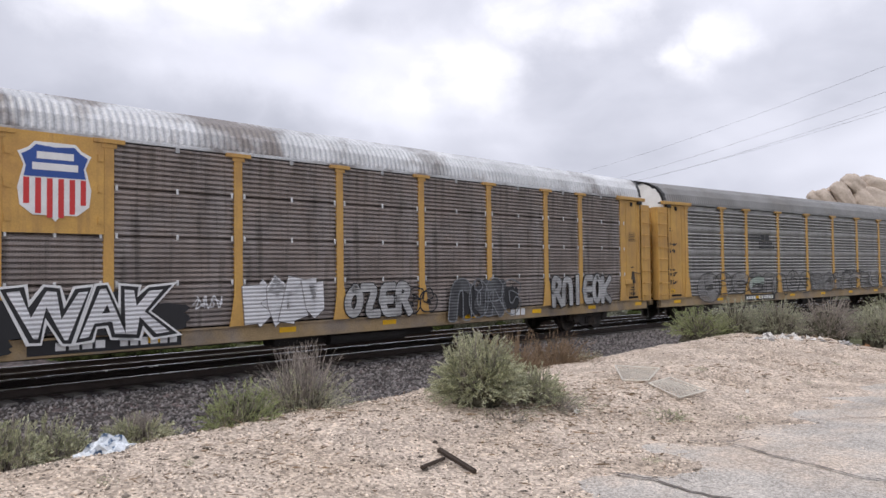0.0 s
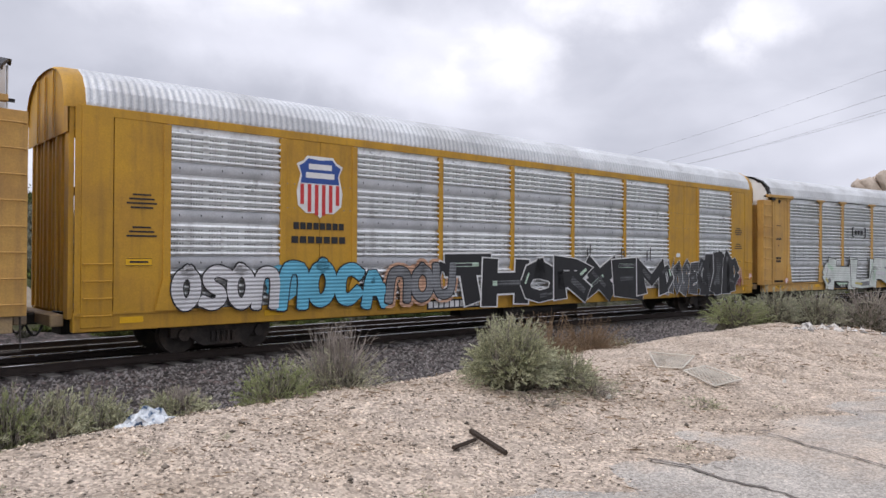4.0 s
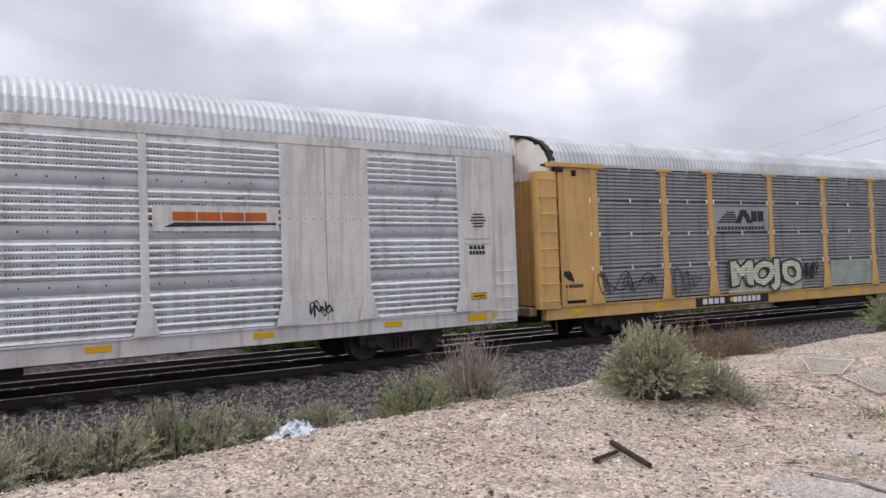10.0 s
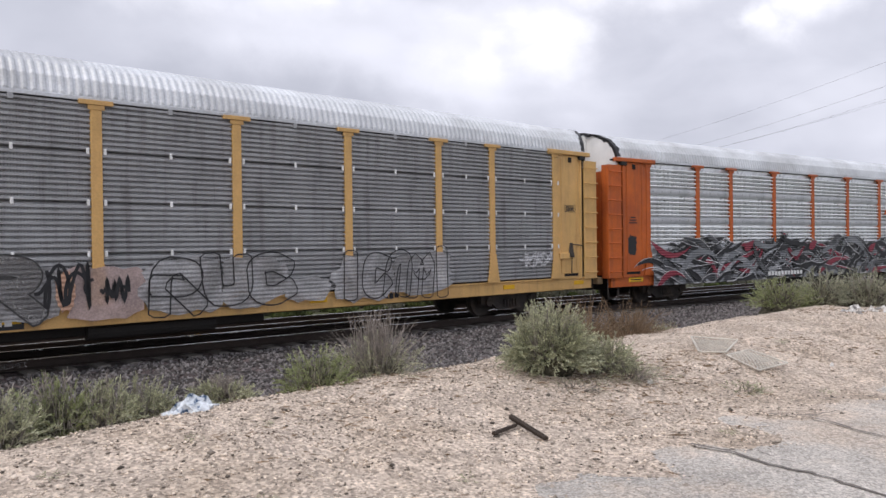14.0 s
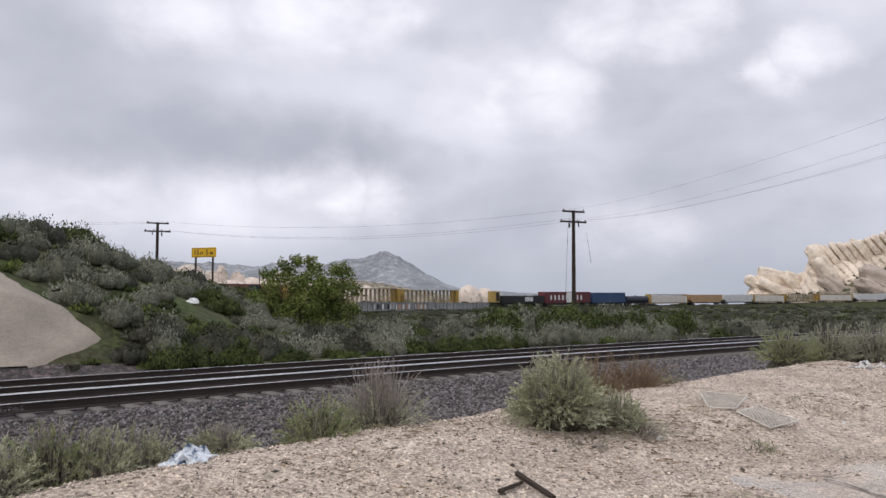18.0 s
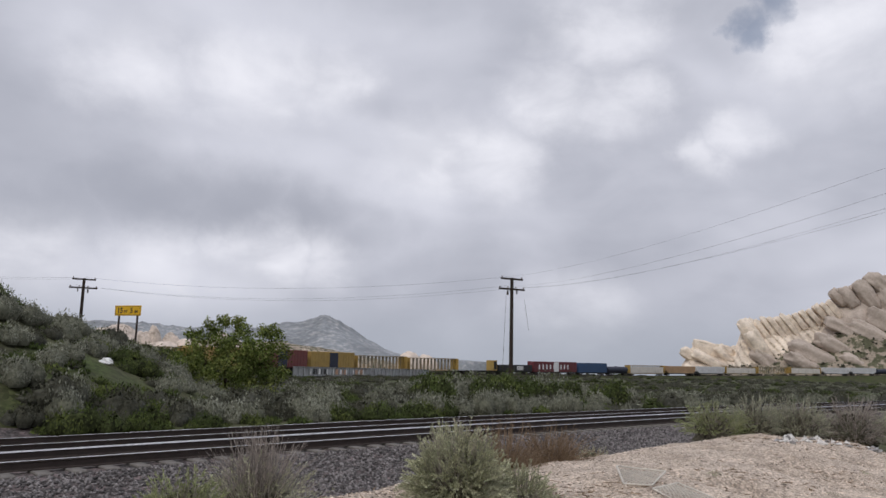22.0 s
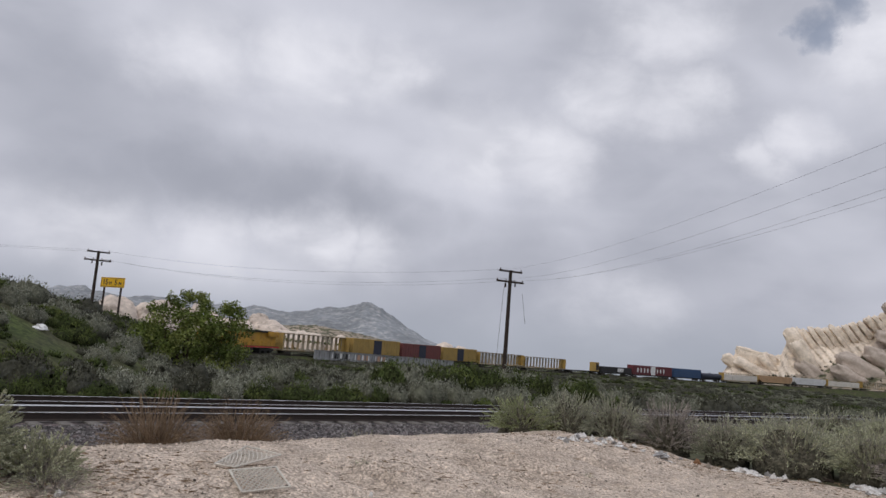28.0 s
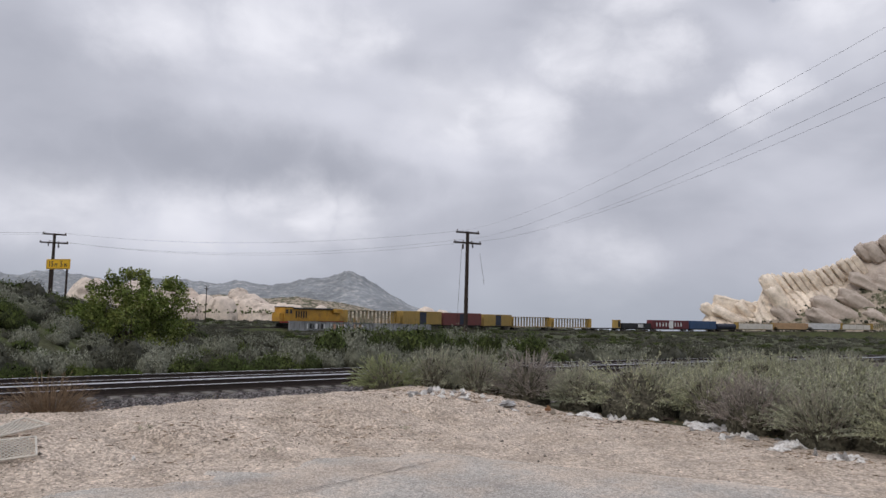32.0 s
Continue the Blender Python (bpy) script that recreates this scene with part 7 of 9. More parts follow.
build_twig_litter()
for k, (x, y) in enumerate(((2.3, 5.2), (2.9, 5.25), (1.3, 5.0), (3.5, 3.6), (2.2, 4.0), (10.2, 4.3), (11.2, 3.2), (12.3, 4.6), (8.2, 3.0), (5.9, 2.95), (13.4, 3.4))):
    shrub("seedling", "tiny dry grass tuft on bare sand", x, y, 0.07, 0.06, 300 + k, 26, 4, (0.03, 0.006), SAGE, lean=1.2, thick=0.002, group="grass tufts on the sand")

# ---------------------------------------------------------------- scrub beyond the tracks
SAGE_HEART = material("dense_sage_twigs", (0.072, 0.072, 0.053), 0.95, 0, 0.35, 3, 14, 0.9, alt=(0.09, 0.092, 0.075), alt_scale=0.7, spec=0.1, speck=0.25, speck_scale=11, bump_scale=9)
# green hearts darker than their leaves: shade between the sprays, put into the colour
GREEN_HEART = material("green_bush_shade", (0.05, 0.062, 0.022), 0.95, 0, 0.5, 3, 14, 0.9, alt=(0.03, 0.034, 0.016), alt_scale=2.5, spec=0.1, speck=0.6, speck_scale=11, bump_scale=9)

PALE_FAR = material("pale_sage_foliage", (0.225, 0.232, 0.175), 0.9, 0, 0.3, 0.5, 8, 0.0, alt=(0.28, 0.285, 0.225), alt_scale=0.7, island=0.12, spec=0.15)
# likewise a darker heart that paints the shade inside pale bushes
PALE_HEART = material("pale_bush_shade", (0.135, 0.138, 0.10), 0.95, 0, 0.35, 3, 14, 0.9, spec=0.1, speck=0.25, speck_scale=11, bump_scale=9)


def clumps(name, label, P, R, H, per, leaf, mats, kind, seed, mesh=(10, 4), lobes=5, upright=0.35):
    """Many rounded bushes: each a cluster of lumpy dense lobes, thatched with small overlapping leaf sprays."""
    g = np.random.RandomState(seed)
    nb = len(P)
    # lobes: one in the middle, the others leaning out round it
    q = np.tile(np.arange(lobes), nb)
    b = np.repeat(np.arange(nb), lobes)
    a = 2 * np.pi * q / max(1, lobes - 1) + g.uniform(0, 6.28, nb)[b] + g.normal(0, 0.35, len(q))
    out = np.where(q == 0, 0.0, g.uniform(0.38, 0.68, len(q)))
    size = np.where(q == 0, 0.72, g.uniform(0.42, 0.66, len(q)))
    C = P[b] + np.stack([np.cos(a) * out * R[b], np.sin(a) * out * R[b], 0 * a], -1)
    LR = R[b] * size
    LH = H[b] * np.where(q == 0, 1.0, g.uniform(0.55, 0.95, len(q)))
    n = len(C)
    k = kind[b]
    na, nz = mesh
    ring = []
    for j in range(nz):
        e = math.pi / 2 * j / nz
        for i in range(na):
            t = 2 * math.pi * (i + 0.5 * (j % 2)) / na
            ring.append((math.cos(e) * math.cos(t), math.cos(e) * math.sin(t), math.sin(e)))
    ring = np.array(ring)
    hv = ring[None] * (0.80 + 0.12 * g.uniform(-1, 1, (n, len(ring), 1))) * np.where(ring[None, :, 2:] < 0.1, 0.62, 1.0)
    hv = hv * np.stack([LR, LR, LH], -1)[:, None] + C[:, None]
    hf = []
    for j in range(nz - 1):
        for i in range(na):
            w = (i + 1) % na
            hf.append((j * na + i, j * na + w, (j + 1) * na + w, (j + 1) * na + i))
    quads = np.array(hf)[None] + (np.arange(n) * len(ring))[:, None, None]
    # leaf sprays
    i = np.repeat(np.arange(n), per)
    m = n * per
    a = g.uniform(0, 2 * np.pi, m)
    sz = g.uniform(0.10, 1.0, m) ** 0.8
    cz = np.sqrt(1 - sz * sz)
    narrow = np.interp(sz, [0.0, 0.45], [0.72, 1.0])
    lump = 1 + 0.10 * np.sin(3 * a + i) * cz + 0.10 * np.sin(5 * a + 4 * sz + 2 * i)
    rad = lump * (g.uniform(0.74, 0.98, m) + 0.12 * g.uniform(0, 1, m) ** 4)
    norm = np.stack([np.cos(a) * cz, np.sin(a) * cz, sz], -1)
    base = C[i] + norm * np.stack([LR[i] * rad * narrow, LR[i] * rad * narrow, LH[i] * rad], -1)
    way = np.array([0, 0, 1.0]) - norm * sz[:, None]
    way = way + norm * upright + g.normal(0, 0.38, (m, 3))
    way /= np.linalg.norm(way, axis=1)[:, None]
    ll = leaf * g.uniform(0.6, 1.6, m) * np.sqrt(LR[i] / LR.mean())
    V, F = blades(base, way, ll, ll * 0.42, g, norm)
    off = len(V)
    V = np.concatenate([V, hv.reshape(-1, 3)])
    F = np.concatenate([F, quads.reshape(-1, 4) + off])
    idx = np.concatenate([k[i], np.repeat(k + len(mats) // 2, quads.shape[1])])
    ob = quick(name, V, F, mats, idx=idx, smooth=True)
    tagged(ob, label, "scrub", kind="stuff")


def scrub_kind(x, y, g):
    """Which bushes are green: they stand in drifts."""
    f = np.sin(x * 0.55 + 1.1 * np.sin(y * 0.31)) + np.sin(y * 0.47 + 0.6 * x * 0.3) + g.normal(0, 0.55, len(x))
    return (f > 0.75).astype(int)


def build_scrub():
    g = np.random.RandomState(21)
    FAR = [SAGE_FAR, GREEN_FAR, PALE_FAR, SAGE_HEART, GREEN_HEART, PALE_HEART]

    def spread(n, gap, draw, ok):
        """Places drawn one by one, each keeping its distance from the others."""
        got = []
        for x, y in zip(*draw(n)):
            if all((x - a) ** 2 + (y - b) ** 2 > gap * gap for a, b in got):
                got.append((x, y))
        x, y = np.array(got).T
        keep = ok(x, y)
        return x[keep], y[keep]

    def clear(x, y):
        u = y - near_rail(x)
        az = np.degrees(np.arctan2(x, y))
        inslab = x < np.interp(y, [23.5, 23.7, 24.5, 25.1, 25.84, 26.9, 28.7, 30.0, 30.2], [-9, 6.4, 7.9, 8.8, 8.0, 7.1, 6.3, 5.8, -9])
        bare = (x > 36) & (x < 44) & (u < 10 + 2 * np.sin(x))
        room = np.hypot(x - 13.9, y - 31.6) < 1.9
        return (az > 6) & (az < 80) & ~inslab & ~bare & ~room

    def draw(n):
        x, u = 2 + 68 * g.uniform(0, 1, n) ** 1.3, 8.2 + 34.4 * g.uniform(0, 1, n) ** 1.2
        return x, near_rail(x) + u

    def ground(x, y, sink=0.1):
        return np.stack([x, y, terrain(x, y) - sink], -1)

    # large bushes, the pale sage standing clear of the green
    x, y = spread(2400, 1.4, draw, clear)
    R = 0.62 + 0.55 * g.uniform(0, 1, len(x)) ** 1.6
    kk = scrub_kind(x, y, g)
    kk = np.where(g.uniform(0, 1, len(x)) < np.where(kk == 1, 0.22, 0.60), 2, kk)
    H = R * np.where(kk == 1, g.uniform(0.7, 1.0, len(x)), g.uniform(0.95, 1.35, len(x)))
    close = np.hypot(x, y) < 44
    for c, per, leaf, seed in ((close, 250, 0.072, 22), (~close, 110, 0.10, 29)):
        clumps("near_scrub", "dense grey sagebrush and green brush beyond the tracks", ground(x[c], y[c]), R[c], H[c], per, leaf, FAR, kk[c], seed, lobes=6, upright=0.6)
    # low green growth between them
    x, y = draw(1500)
    ok = clear(x, y)
    x, y = x[ok], y[ok]
    R = g.uniform(0.3, 0.6, len(x))
    kk = np.where(g.uniform(0, 1, len(x)) < 0.85, 1, 0)
    clumps("low_scrub", "low green weeds between the sagebrush", ground(x, y), R, R * g.uniform(0.45, 0.85, len(x)), 50, 0.10, FAR, kk, 27, mesh=(8, 3), lobes=3)
    # a taller row of sage along the track
    x = np.concatenate([np.linspace(9, 33, 34), np.linspace(45, 70, 20)])
    x = x + g.normal(0, 0.35, len(x))
    y = near_rail(x) + g.uniform(9.4, 11.2, len(x))
    R = g.uniform(0.65, 0.95, len(x))
    kk = np.where(g.uniform(0, 1, len(x)) < 0.7, 2, 0)
    clumps("trackside_sage", "tall pale sagebrush along the far track", ground(x, y), R, R * g.uniform(1.1, 1.5, len(x)), 220, 0.09, FAR, kk, 28, lobes=6, upright=0.6)
    # the plain
    n = 3600
    d = 45 * (430 / 45) ** g.uniform(0, 1, n)
    az = np.radians(g.uniform(18, 86, n))
    x, y = d * np.sin(az), d * np.cos(az)
    keep = (y - near_rail(x) > 9)
    x, y, d = x[keep], y[keep], d[keep]
    R = g.uniform(0.5, 1.2, len(x)) * (1 + d / 240)
    kk = scrub_kind(x * 0.4, y * 0.4, g)
    kk = np.where(g.uniform(0, 1, len(x)) < 0.08, 2, kk)
    clumps("far_scrub", "grey-green scrub on the plain towards the far railway", ground(x, y), R, R * g.uniform(0.38, 0.7, len(x)), 34, 0.17, FAR, kk, 23, mesh=(8, 3), lobes=3)
    # bushes along the hill's edge, darker and taller
    x, y = np.array(RIDGE)[2:8, 0], np.array(RIDGE)[2:8, 1]
    t = g.uniform(0, len(x) - 1.01, 80)
    i = t.astype(int)
    f = t - i
    x, y = x[i] * (1 - f) + x[i + 1] * f + g.normal(0, 1.2, 80), y[i] * (1 - f) + y[i + 1] * f + g.normal(0, 1.2, 80)
    R = g.uniform(0.5, 1.0, 80)
    clumps("ridge_scrub", "dark bushes along the crest of the embankment", ground(x, y), R, R * 1.05, 110, 0.10, FAR, np.where(g.uniform(0, 1, 80) < 0.75, 1, 0), 24)
    # tall dark bushes before the utility pole
    az, d = np.radians(g.uniform(37, 54, 95)), g.uniform(33, 52, 95)
    x, y = 5.6 + d * np.sin(az), -3.6 + d * np.cos(az)
    ok = y - near_rail(x) > 13
    x, y = x[ok], y[ok]
    R = g.uniform(0.9, 1.4, len(x))
    clumps("green_scrub", "tall dark green bushes below the utility pole", ground(x, y), R, g.uniform(1.5, 2.25, len(x)), 170, 0.13, FAR, np.where(g.uniform(0, 1, len(x)) < 0.85, 1, 2), 25, lobes=7)
    # taller growth on the shoulder of the embankment
    x, y = g.uniform(3, 12, 26), g.uniform(36, 42, 26)
    R = g.uniform(0.7, 1.3, 26)
    clumps("shoulder_scrub", "tall dark bushes on the embankment's shoulder", ground(x, y), R, R * 1.1, 130, 0.11, FAR, np.where(g.uniform(0, 1, 26) < 0.7, 1, 0), 26)


build_scrub()


def build_slope_paving():
    """Concrete paving on the embankment's flank."""
    ys = np.linspace(23.8, 29.8, 36)
    V, F = [], []
    n = 30
    for j, y in enumerate(ys):
        edge = float(np.interp(y, [23.8, 24.5, 25.1, 25.84, 26.9, 28.7, 30.0], [6.0, 7.55, 8.45, 7.65, 6.75, 5.95, 5.4])) + 0.06 * math.sin(y * 9)
        for i in range(n):
            x = -8 + (edge + 8) * (i / (n - 1)) ** 0.8
            V.append((x, y, ground_z(x, y) + (0.12 if i < n - 1 else -0.2)))
    for j in range(len(ys) - 1):
        for i in range(n - 1):
            F.append((j * n + i, j * n + i + 1, (j + 1) * n + i + 1, (j + 1) * n + i))
    ob = mesh_ob("slope_paving", V, F, CONCRETE, smooth=True)
    tagged(ob, "pale concrete paving on the flank of an embankment", "concrete slope", kind="structure")


build_slope_paving()


# ---------------------------------------------------------------- the tree
def build_tree():
    g = np.random.RandomState(31)
    x, y = 24.3, 39.2
    z = ground_z(x, y) - 0.1
    tree = empty("tree", pose(x, y, z))
    tagged(tree, "broad leafy green cottonwood standing in the scrub", "tree")
    bm = bmesh.new()
    tips = []
    for k in range(7):
        a = k * 0.9 + 0.3
        p0 = Vector((0.12 * math.cos(a), 0.12 * math.sin(a), 0))
        p1 = Vector((0.75 * math.cos(a), 0.75 * math.sin(a), 1.5 + 0.2 * math.sin(k * 2.0)))
        p2 = Vector((1.6 * math.cos(a + 0.2), 1.6 * math.sin(a + 0.2), 2.9 + 0.6 * math.sin(k * 1.7)))
        tube(bm, p0, p1, 0.09, 0.06, 7)
        tube(bm, p1, p2, 0.06, 0.025, 6)
        tips += [p1, p2, (p1 + p2) / 2]
        for q in range(4):
            e = p2 * 0.75 + p1 * 0.25 + Vector(g.normal(0, 0.55, 3).tolist())
            tube(bm, p1.lerp(p2, 0.3 + 0.2 * q), e, 0.022, 0.008, 5)
            tips.append(e)
    part("trunk", bm, BARK, tree, "several slender trunks with limbs")
    # crown: leaf clusters round the limbs, uneven outline with gaps
    C, R = [], []
    for p in tips:
        C.append(tuple(p)), R.append(0.5)
    for k in range(58):
        a, w = g.uniform(0, 6.28), math.sqrt(g.uniform(0, 1))
        hh = g.uniform(0.1, 1)
        C.append((2.45 * w * math.cos(a), 2.45 * w * math.sin(a), 0.6 + 3.55 * hh * (1 - 0.5 * w * w)))
        R.append(g.uniform(0.3, 0.62))
    for cx, cz in ((-0.9, 4.15), (-0.2, 4.3), (0.6, 4.05), (1.7, 3.85), (1.9, 3.5), (-1.6, 3.6)):
        for q in range(3):
            C.append((cx * 0.75 + g.normal(0, 0.2), -cx * 0.6 + g.normal(0, 0.3), cz + g.normal(0, 0.15)))
            R.append(0.35)
    for k in range(34):
        a, w = g.uniform(0, 6.28), math.sqrt(g.uniform(0.1, 1))
        C.append((2.1 * w * math.cos(a), 2.1 * w * math.sin(a), g.uniform(0.2, 1.7)))
        R.append(g.uniform(0.35, 0.6))
    C, R = np.array(C) * np.array([1.3, 1.3, 1.12]), np.array(R) * 1.1
    n = 130
    i = np.repeat(np.arange(len(C)), n)
    d = g.normal(size=(len(i), 3))
    d /= np.linalg.norm(d, axis=1)[:, None]
    P = C[i] + d * (R[i] * g.uniform(0.35, 1.05, len(i)))[:, None]
    way = g.normal(size=(len(i), 3)) + np.array([0, 0, -0.3])
    way /= np.linalg.norm(way, axis=1)[:, None]
    ll = g.uniform(0.09, 0.19, len(i))
    V, F = blades(P, way, ll, ll * 0.75, g)
    leafm = material("tree_leaves", (0.125, 0.165, 0.04), 0.75, 0, 0.3, 1.2, 12, 0.0, alt=(0.20, 0.215, 0.06), alt_scale=0.7, island=0.5, spec=0.15)
    quick("crown", V, F, leafm, tree, "crown of many small green leaves")


build_tree()

# ---------------------------------------------------------------- poles, wires, sign
POLE = material("dark_creosote_pole", (0.045, 0.033, 0.027), 0.85, 0, 0.3, 3, 30, 0.3, spec=0.2)
GLASSY = material("brown_insulator", (0.08, 0.05, 0.04), 0.3, 0, 0.2, 5, 30, 0.0)
SIGNY = material("yellow_sign", (0.72, 0.42, 0.01), 0.5, 0, 0.08, 2, 20, 0.0)
P1, P2, P3 = Vector((36.3, 92.8, 10.35)), Vector((59.9, 46.1, 10.1)), Vector((24.0, -4.0, 9.7))


def utility_pole(top, line, label, tall_arms=True):
    base = Vector((top.x, top.y, ground_z(top.x, top.y) - 0.3))
    ob = empty("utility_pole", Matrix.Translation(base))
    tagged(ob, label, "utility pole", group="utility poles")
    h = top.z - base.z
    bm = bmesh.new()
    for i in range(4):
        tube(bm, (0, 0, h * i / 4), (0, 0, h * (i + 1) / 4), 0.225 - 0.015 * i, 0.21 - 0.015 * i, 9, cap=i in (0, 3))
    part("pole", bm, POLE, ob)
    across = Vector((line.y, -line.x, 0)).normalized()
    ang = math.degrees(math.atan2(across.y, across.x))
    for z, w, n in ((h - 0.12, 1.3, 2), (h - 1.15, 1.55, 4)):
        bm = bmesh.new()
        box(bm, -w, w, -0.07, 0.07, -0.09, 0.09, 0.01)
        arm = part("crossarm", bm, POLE, ob)
        arm.matrix_basis = pose(0, 0, z, 0, 0, ang)
        for k in range(n):
            x = -w + 0.12 + (2 * w - 0.24) * k / (n - 1)
            bm = bmesh.new()
            tube(bm, (x, 0, 0.07), (x, 0, 0.18), 0.03, 0.03, 6)
            tube(bm, (x, 0, 0.14), (x, 0, 0.26), 0.07, 0.05, 8)
            part("insulator", bm, GLASSY, arm)
    bm = bmesh.new()
    tube(bm, (across.x * 0.5, across.y * 0.5, h - 1.3), (across.x * 0.5, across.y * 0.5, h - 1.75), 0.09, n=8)
    tube(bm, (-across.x * 0.6, -across.y * 0.6, h - 1.25), (-across.x * 0.6, -across.y * 0.6, h - 1.6), 0.07, n=8)
    part("cutout", bm, POLE, ob)
    return ob


def wire(a, b, sag, name="power_line", r=0.011):
    n, m = 24, 4
    side = Vector((b.y - a.y, a.x - b.x, 0)).normalized()
    V, F = [], []
    for i in range(n + 1):
        u = i / n
        p = a.lerp(b, u)
        p.z -= 4 * sag * u * (1 - u)
        for q in range(m):
            t = 2 * math.pi * q / m
            V.append(tuple(p + side * (r * math.cos(t)) + Vector((0, 0, r * math.sin(t)))))
    for i in range(n):
        for q in range(m):
            F.append((i * m + q, i * m + (q + 1) % m, (i + 1) * m + (q + 1) % m, (i + 1) * m + q))
    tagged(mesh_ob(name, V, F, WIREM), "thin dark overhead power line", "power line", group="power lines")


WIREM = material("grey_wire", (0.10, 0.10, 0.105), 0.6, 0.3, 0.1, 3, 30, 0.0)
line12 = P2 - P1
line23 = P3 - P2
utility_pole(P2, line12 * 0.5 + line23, "dark wooden utility pole with two crossarms and hanging wires")
utility_pole(P1, Vector((0.30, 0.95, 0)), "distant dark wooden utility pole with two crossarms")
utility_pole(P3, line23, "dark wooden utility pole beside the lot")
utility_pole(Vector((math.sin(radians(28.6)) * 330, math.cos(radians(28.6)) * 330, 10.4)), line12, "far dark wooden utility pole before pale rocks")
c1 = Vector((line12.y, -line12.x, 0)).normalized()
c2 = Vector((line23.y, -line23.x, 0)).normalized()
for off, dz, sag in ((0.0, 0.15, 1.3), (-1.3, -0.9, 1.5), (1.3, -0.9, 1.5)):
    wire(P1 + c1 * off + Vector((0, 0, dz)), P2 + c1 * off + Vector((0, 0, dz)), sag, r=0.008)
for off, dz, sag in ((0.0, 0.35, 1.0), (-1.1, -0.95, 1.1), (0.0, -1.0, 1.3), (1.3, -0.95, 1.2)):
    wire(P2 + c2 * off * (0.9 if dz < 0 else 0.3) + Vector((0, 0, min(dz, 0.15))), P3 + c2 * off + Vector((0, 0, dz)), sag, r=0.0045)
far_left = P1 + (P1 - P2).normalized() * 60 + Vector((-20, 0, 2))
for off in (-1.0, 1.0):
    wire(P1 + c1 * off, far_left + c1 * off, 1.0, r=0.008)
# loose wire and tags hanging from the middle pole
bm = bmesh.new()
tube(bm, P2 + Vector((0.9, -0.9, -2.2)), P2 + Vector((1.25, -1.2, -5.2)), 0.015, n=4)
tube(bm, P2 + Vector((-0.45, 0.35, -1.6)), P2 + Vector((-0.75, 0.5, -9.8)), 0.015, n=4)
me = bpy.data.meshes.new("hanging_wire")
bm.to_mesh(me), bm.free()
me.materials.append(POLE)
tagged(new("hanging_wire", me), "loose wire hanging from a utility pole", "wire")


def clearance_sign():
    a, b = Vector((24.45, 55.6)), Vector((25.35, 53.35))
    mid = (a + b) / 2
    w = (b - a).length
    ang = math.degrees(math.atan2(b.y - a.y, b.x - a.x))
    z0 = ground_z(mid.x, mid.y) - 0.2
    ob = empty("clearance_sign", pose(mid.x, mid.y, z0, 0, 0, ang))
    tagged(ob, "yellow clearance sign board on two dark posts", "road sign")
    top = 5.22 - z0
    bm = bmesh.new()
    box(bm, -w / 2 - 0.03, w / 2 + 0.03, -0.02, 0.02, top - 0.75, top, 0.02)
    board = part("board", bm, SIGNY, ob, "yellow board with black border and writing")
    for z in (top - 0.70, top - 0.07):
        bm = bmesh.new()
        box(bm, -w / 2 + 0.05, w / 2 - 0.05, -0.026, -0.0205, z, z + 0.03)
        part("border", bm, INK, board)
    for x in (-w / 2 + 0.05, w / 2 - 0.08):
        bm = bmesh.new()
        box(bm, x, x + 0.03, -0.0265, -0.0205, top - 0.67, top - 0.07)
        part("border", bm, INK, board)
    zz = top - 0.385
    for txt, size, x, dz in (("15", 0.56, -0.72, 0), ("FT", 0.30, -0.18, -0.07), ("5", 0.56, 0.36, 0), ("IN", 0.30, 0.80, -0.07)):
        write(board, txt, size, x, -0.026, zz + dz, INK, offset=0.012)
    for x in (-w / 2 + 0.35, w / 2 - 0.35):
        bm = bmesh.new()
        box(bm, x - 0.06, x + 0.06, 0.021, 0.13, -0.5, top - 0.05, 0.01)
        part("post", bm, POLE, ob)


clearance_sign()
LITTERWHITE = material("bright_white_plastic", (0.78, 0.78, 0.77), 0.45, 0, 0.08, 8, 40, 0.2)
crumple("litter", "white plastic caught in the scrub of the embankment", 14.4, 32.6, 0.30, 0.22, 0.20, LITTERWHITE, 71, z=ground_z(14.4, 32.6) + 0.02)

# ---------------------------------------------------------------- far railway: girder bridge and train
FT = np.array([(-330, 90, -0.5), (-200, 88, -0.8), (-90, 90, -1.1), (-20, 98, -1.4), (30, 107, -1.8), (79.8, 131.3, -2.2), (99.6, 139.3, -2.3), (123.5, 146.6, -2.6), (146.9, 153.1, -2.9), (169.2, 158, -3.1), (186.7, 159.8, -3.3), (225.2, 165.1, -3.7), (306.3, 167.4, -4.2), (392, 159, -4.0), (480, 133, -3.2), (590, 97, -2.0), (705, 50, -0.4), (820, 0, 0.8)])


def spline(P, n=40):
    out = []
    for i in range(len(P) - 1):
        p0, p1, p2, p3 = P[max(i - 1, 0)], P[i], P[i + 1], P[min(i + 2, len(P) - 1)]
        for k in range(n):
            t = k / n
            out.append(.5 * ((2 * p1) + (-p0 + p2) * t + (2 * p0 - 5 * p1 + 4 * p2 - p3) * t * t + (-p0 + 3 * p1 - 3 * p2 + p3) * t ** 3))
    out.append(P[-1])
    return np.array(out)


FAR = spline(FT)
FAR_S = np.concatenate([[0], np.cumsum(np.hypot(np.diff(FAR[:, 0]), np.diff(FAR[:, 1])))])


FAR_S -= 434.1 - 115.0


def on_far(s):
    return Vector([float(np.interp(s, FAR_S, FAR[:, k])) for k in range(3)])


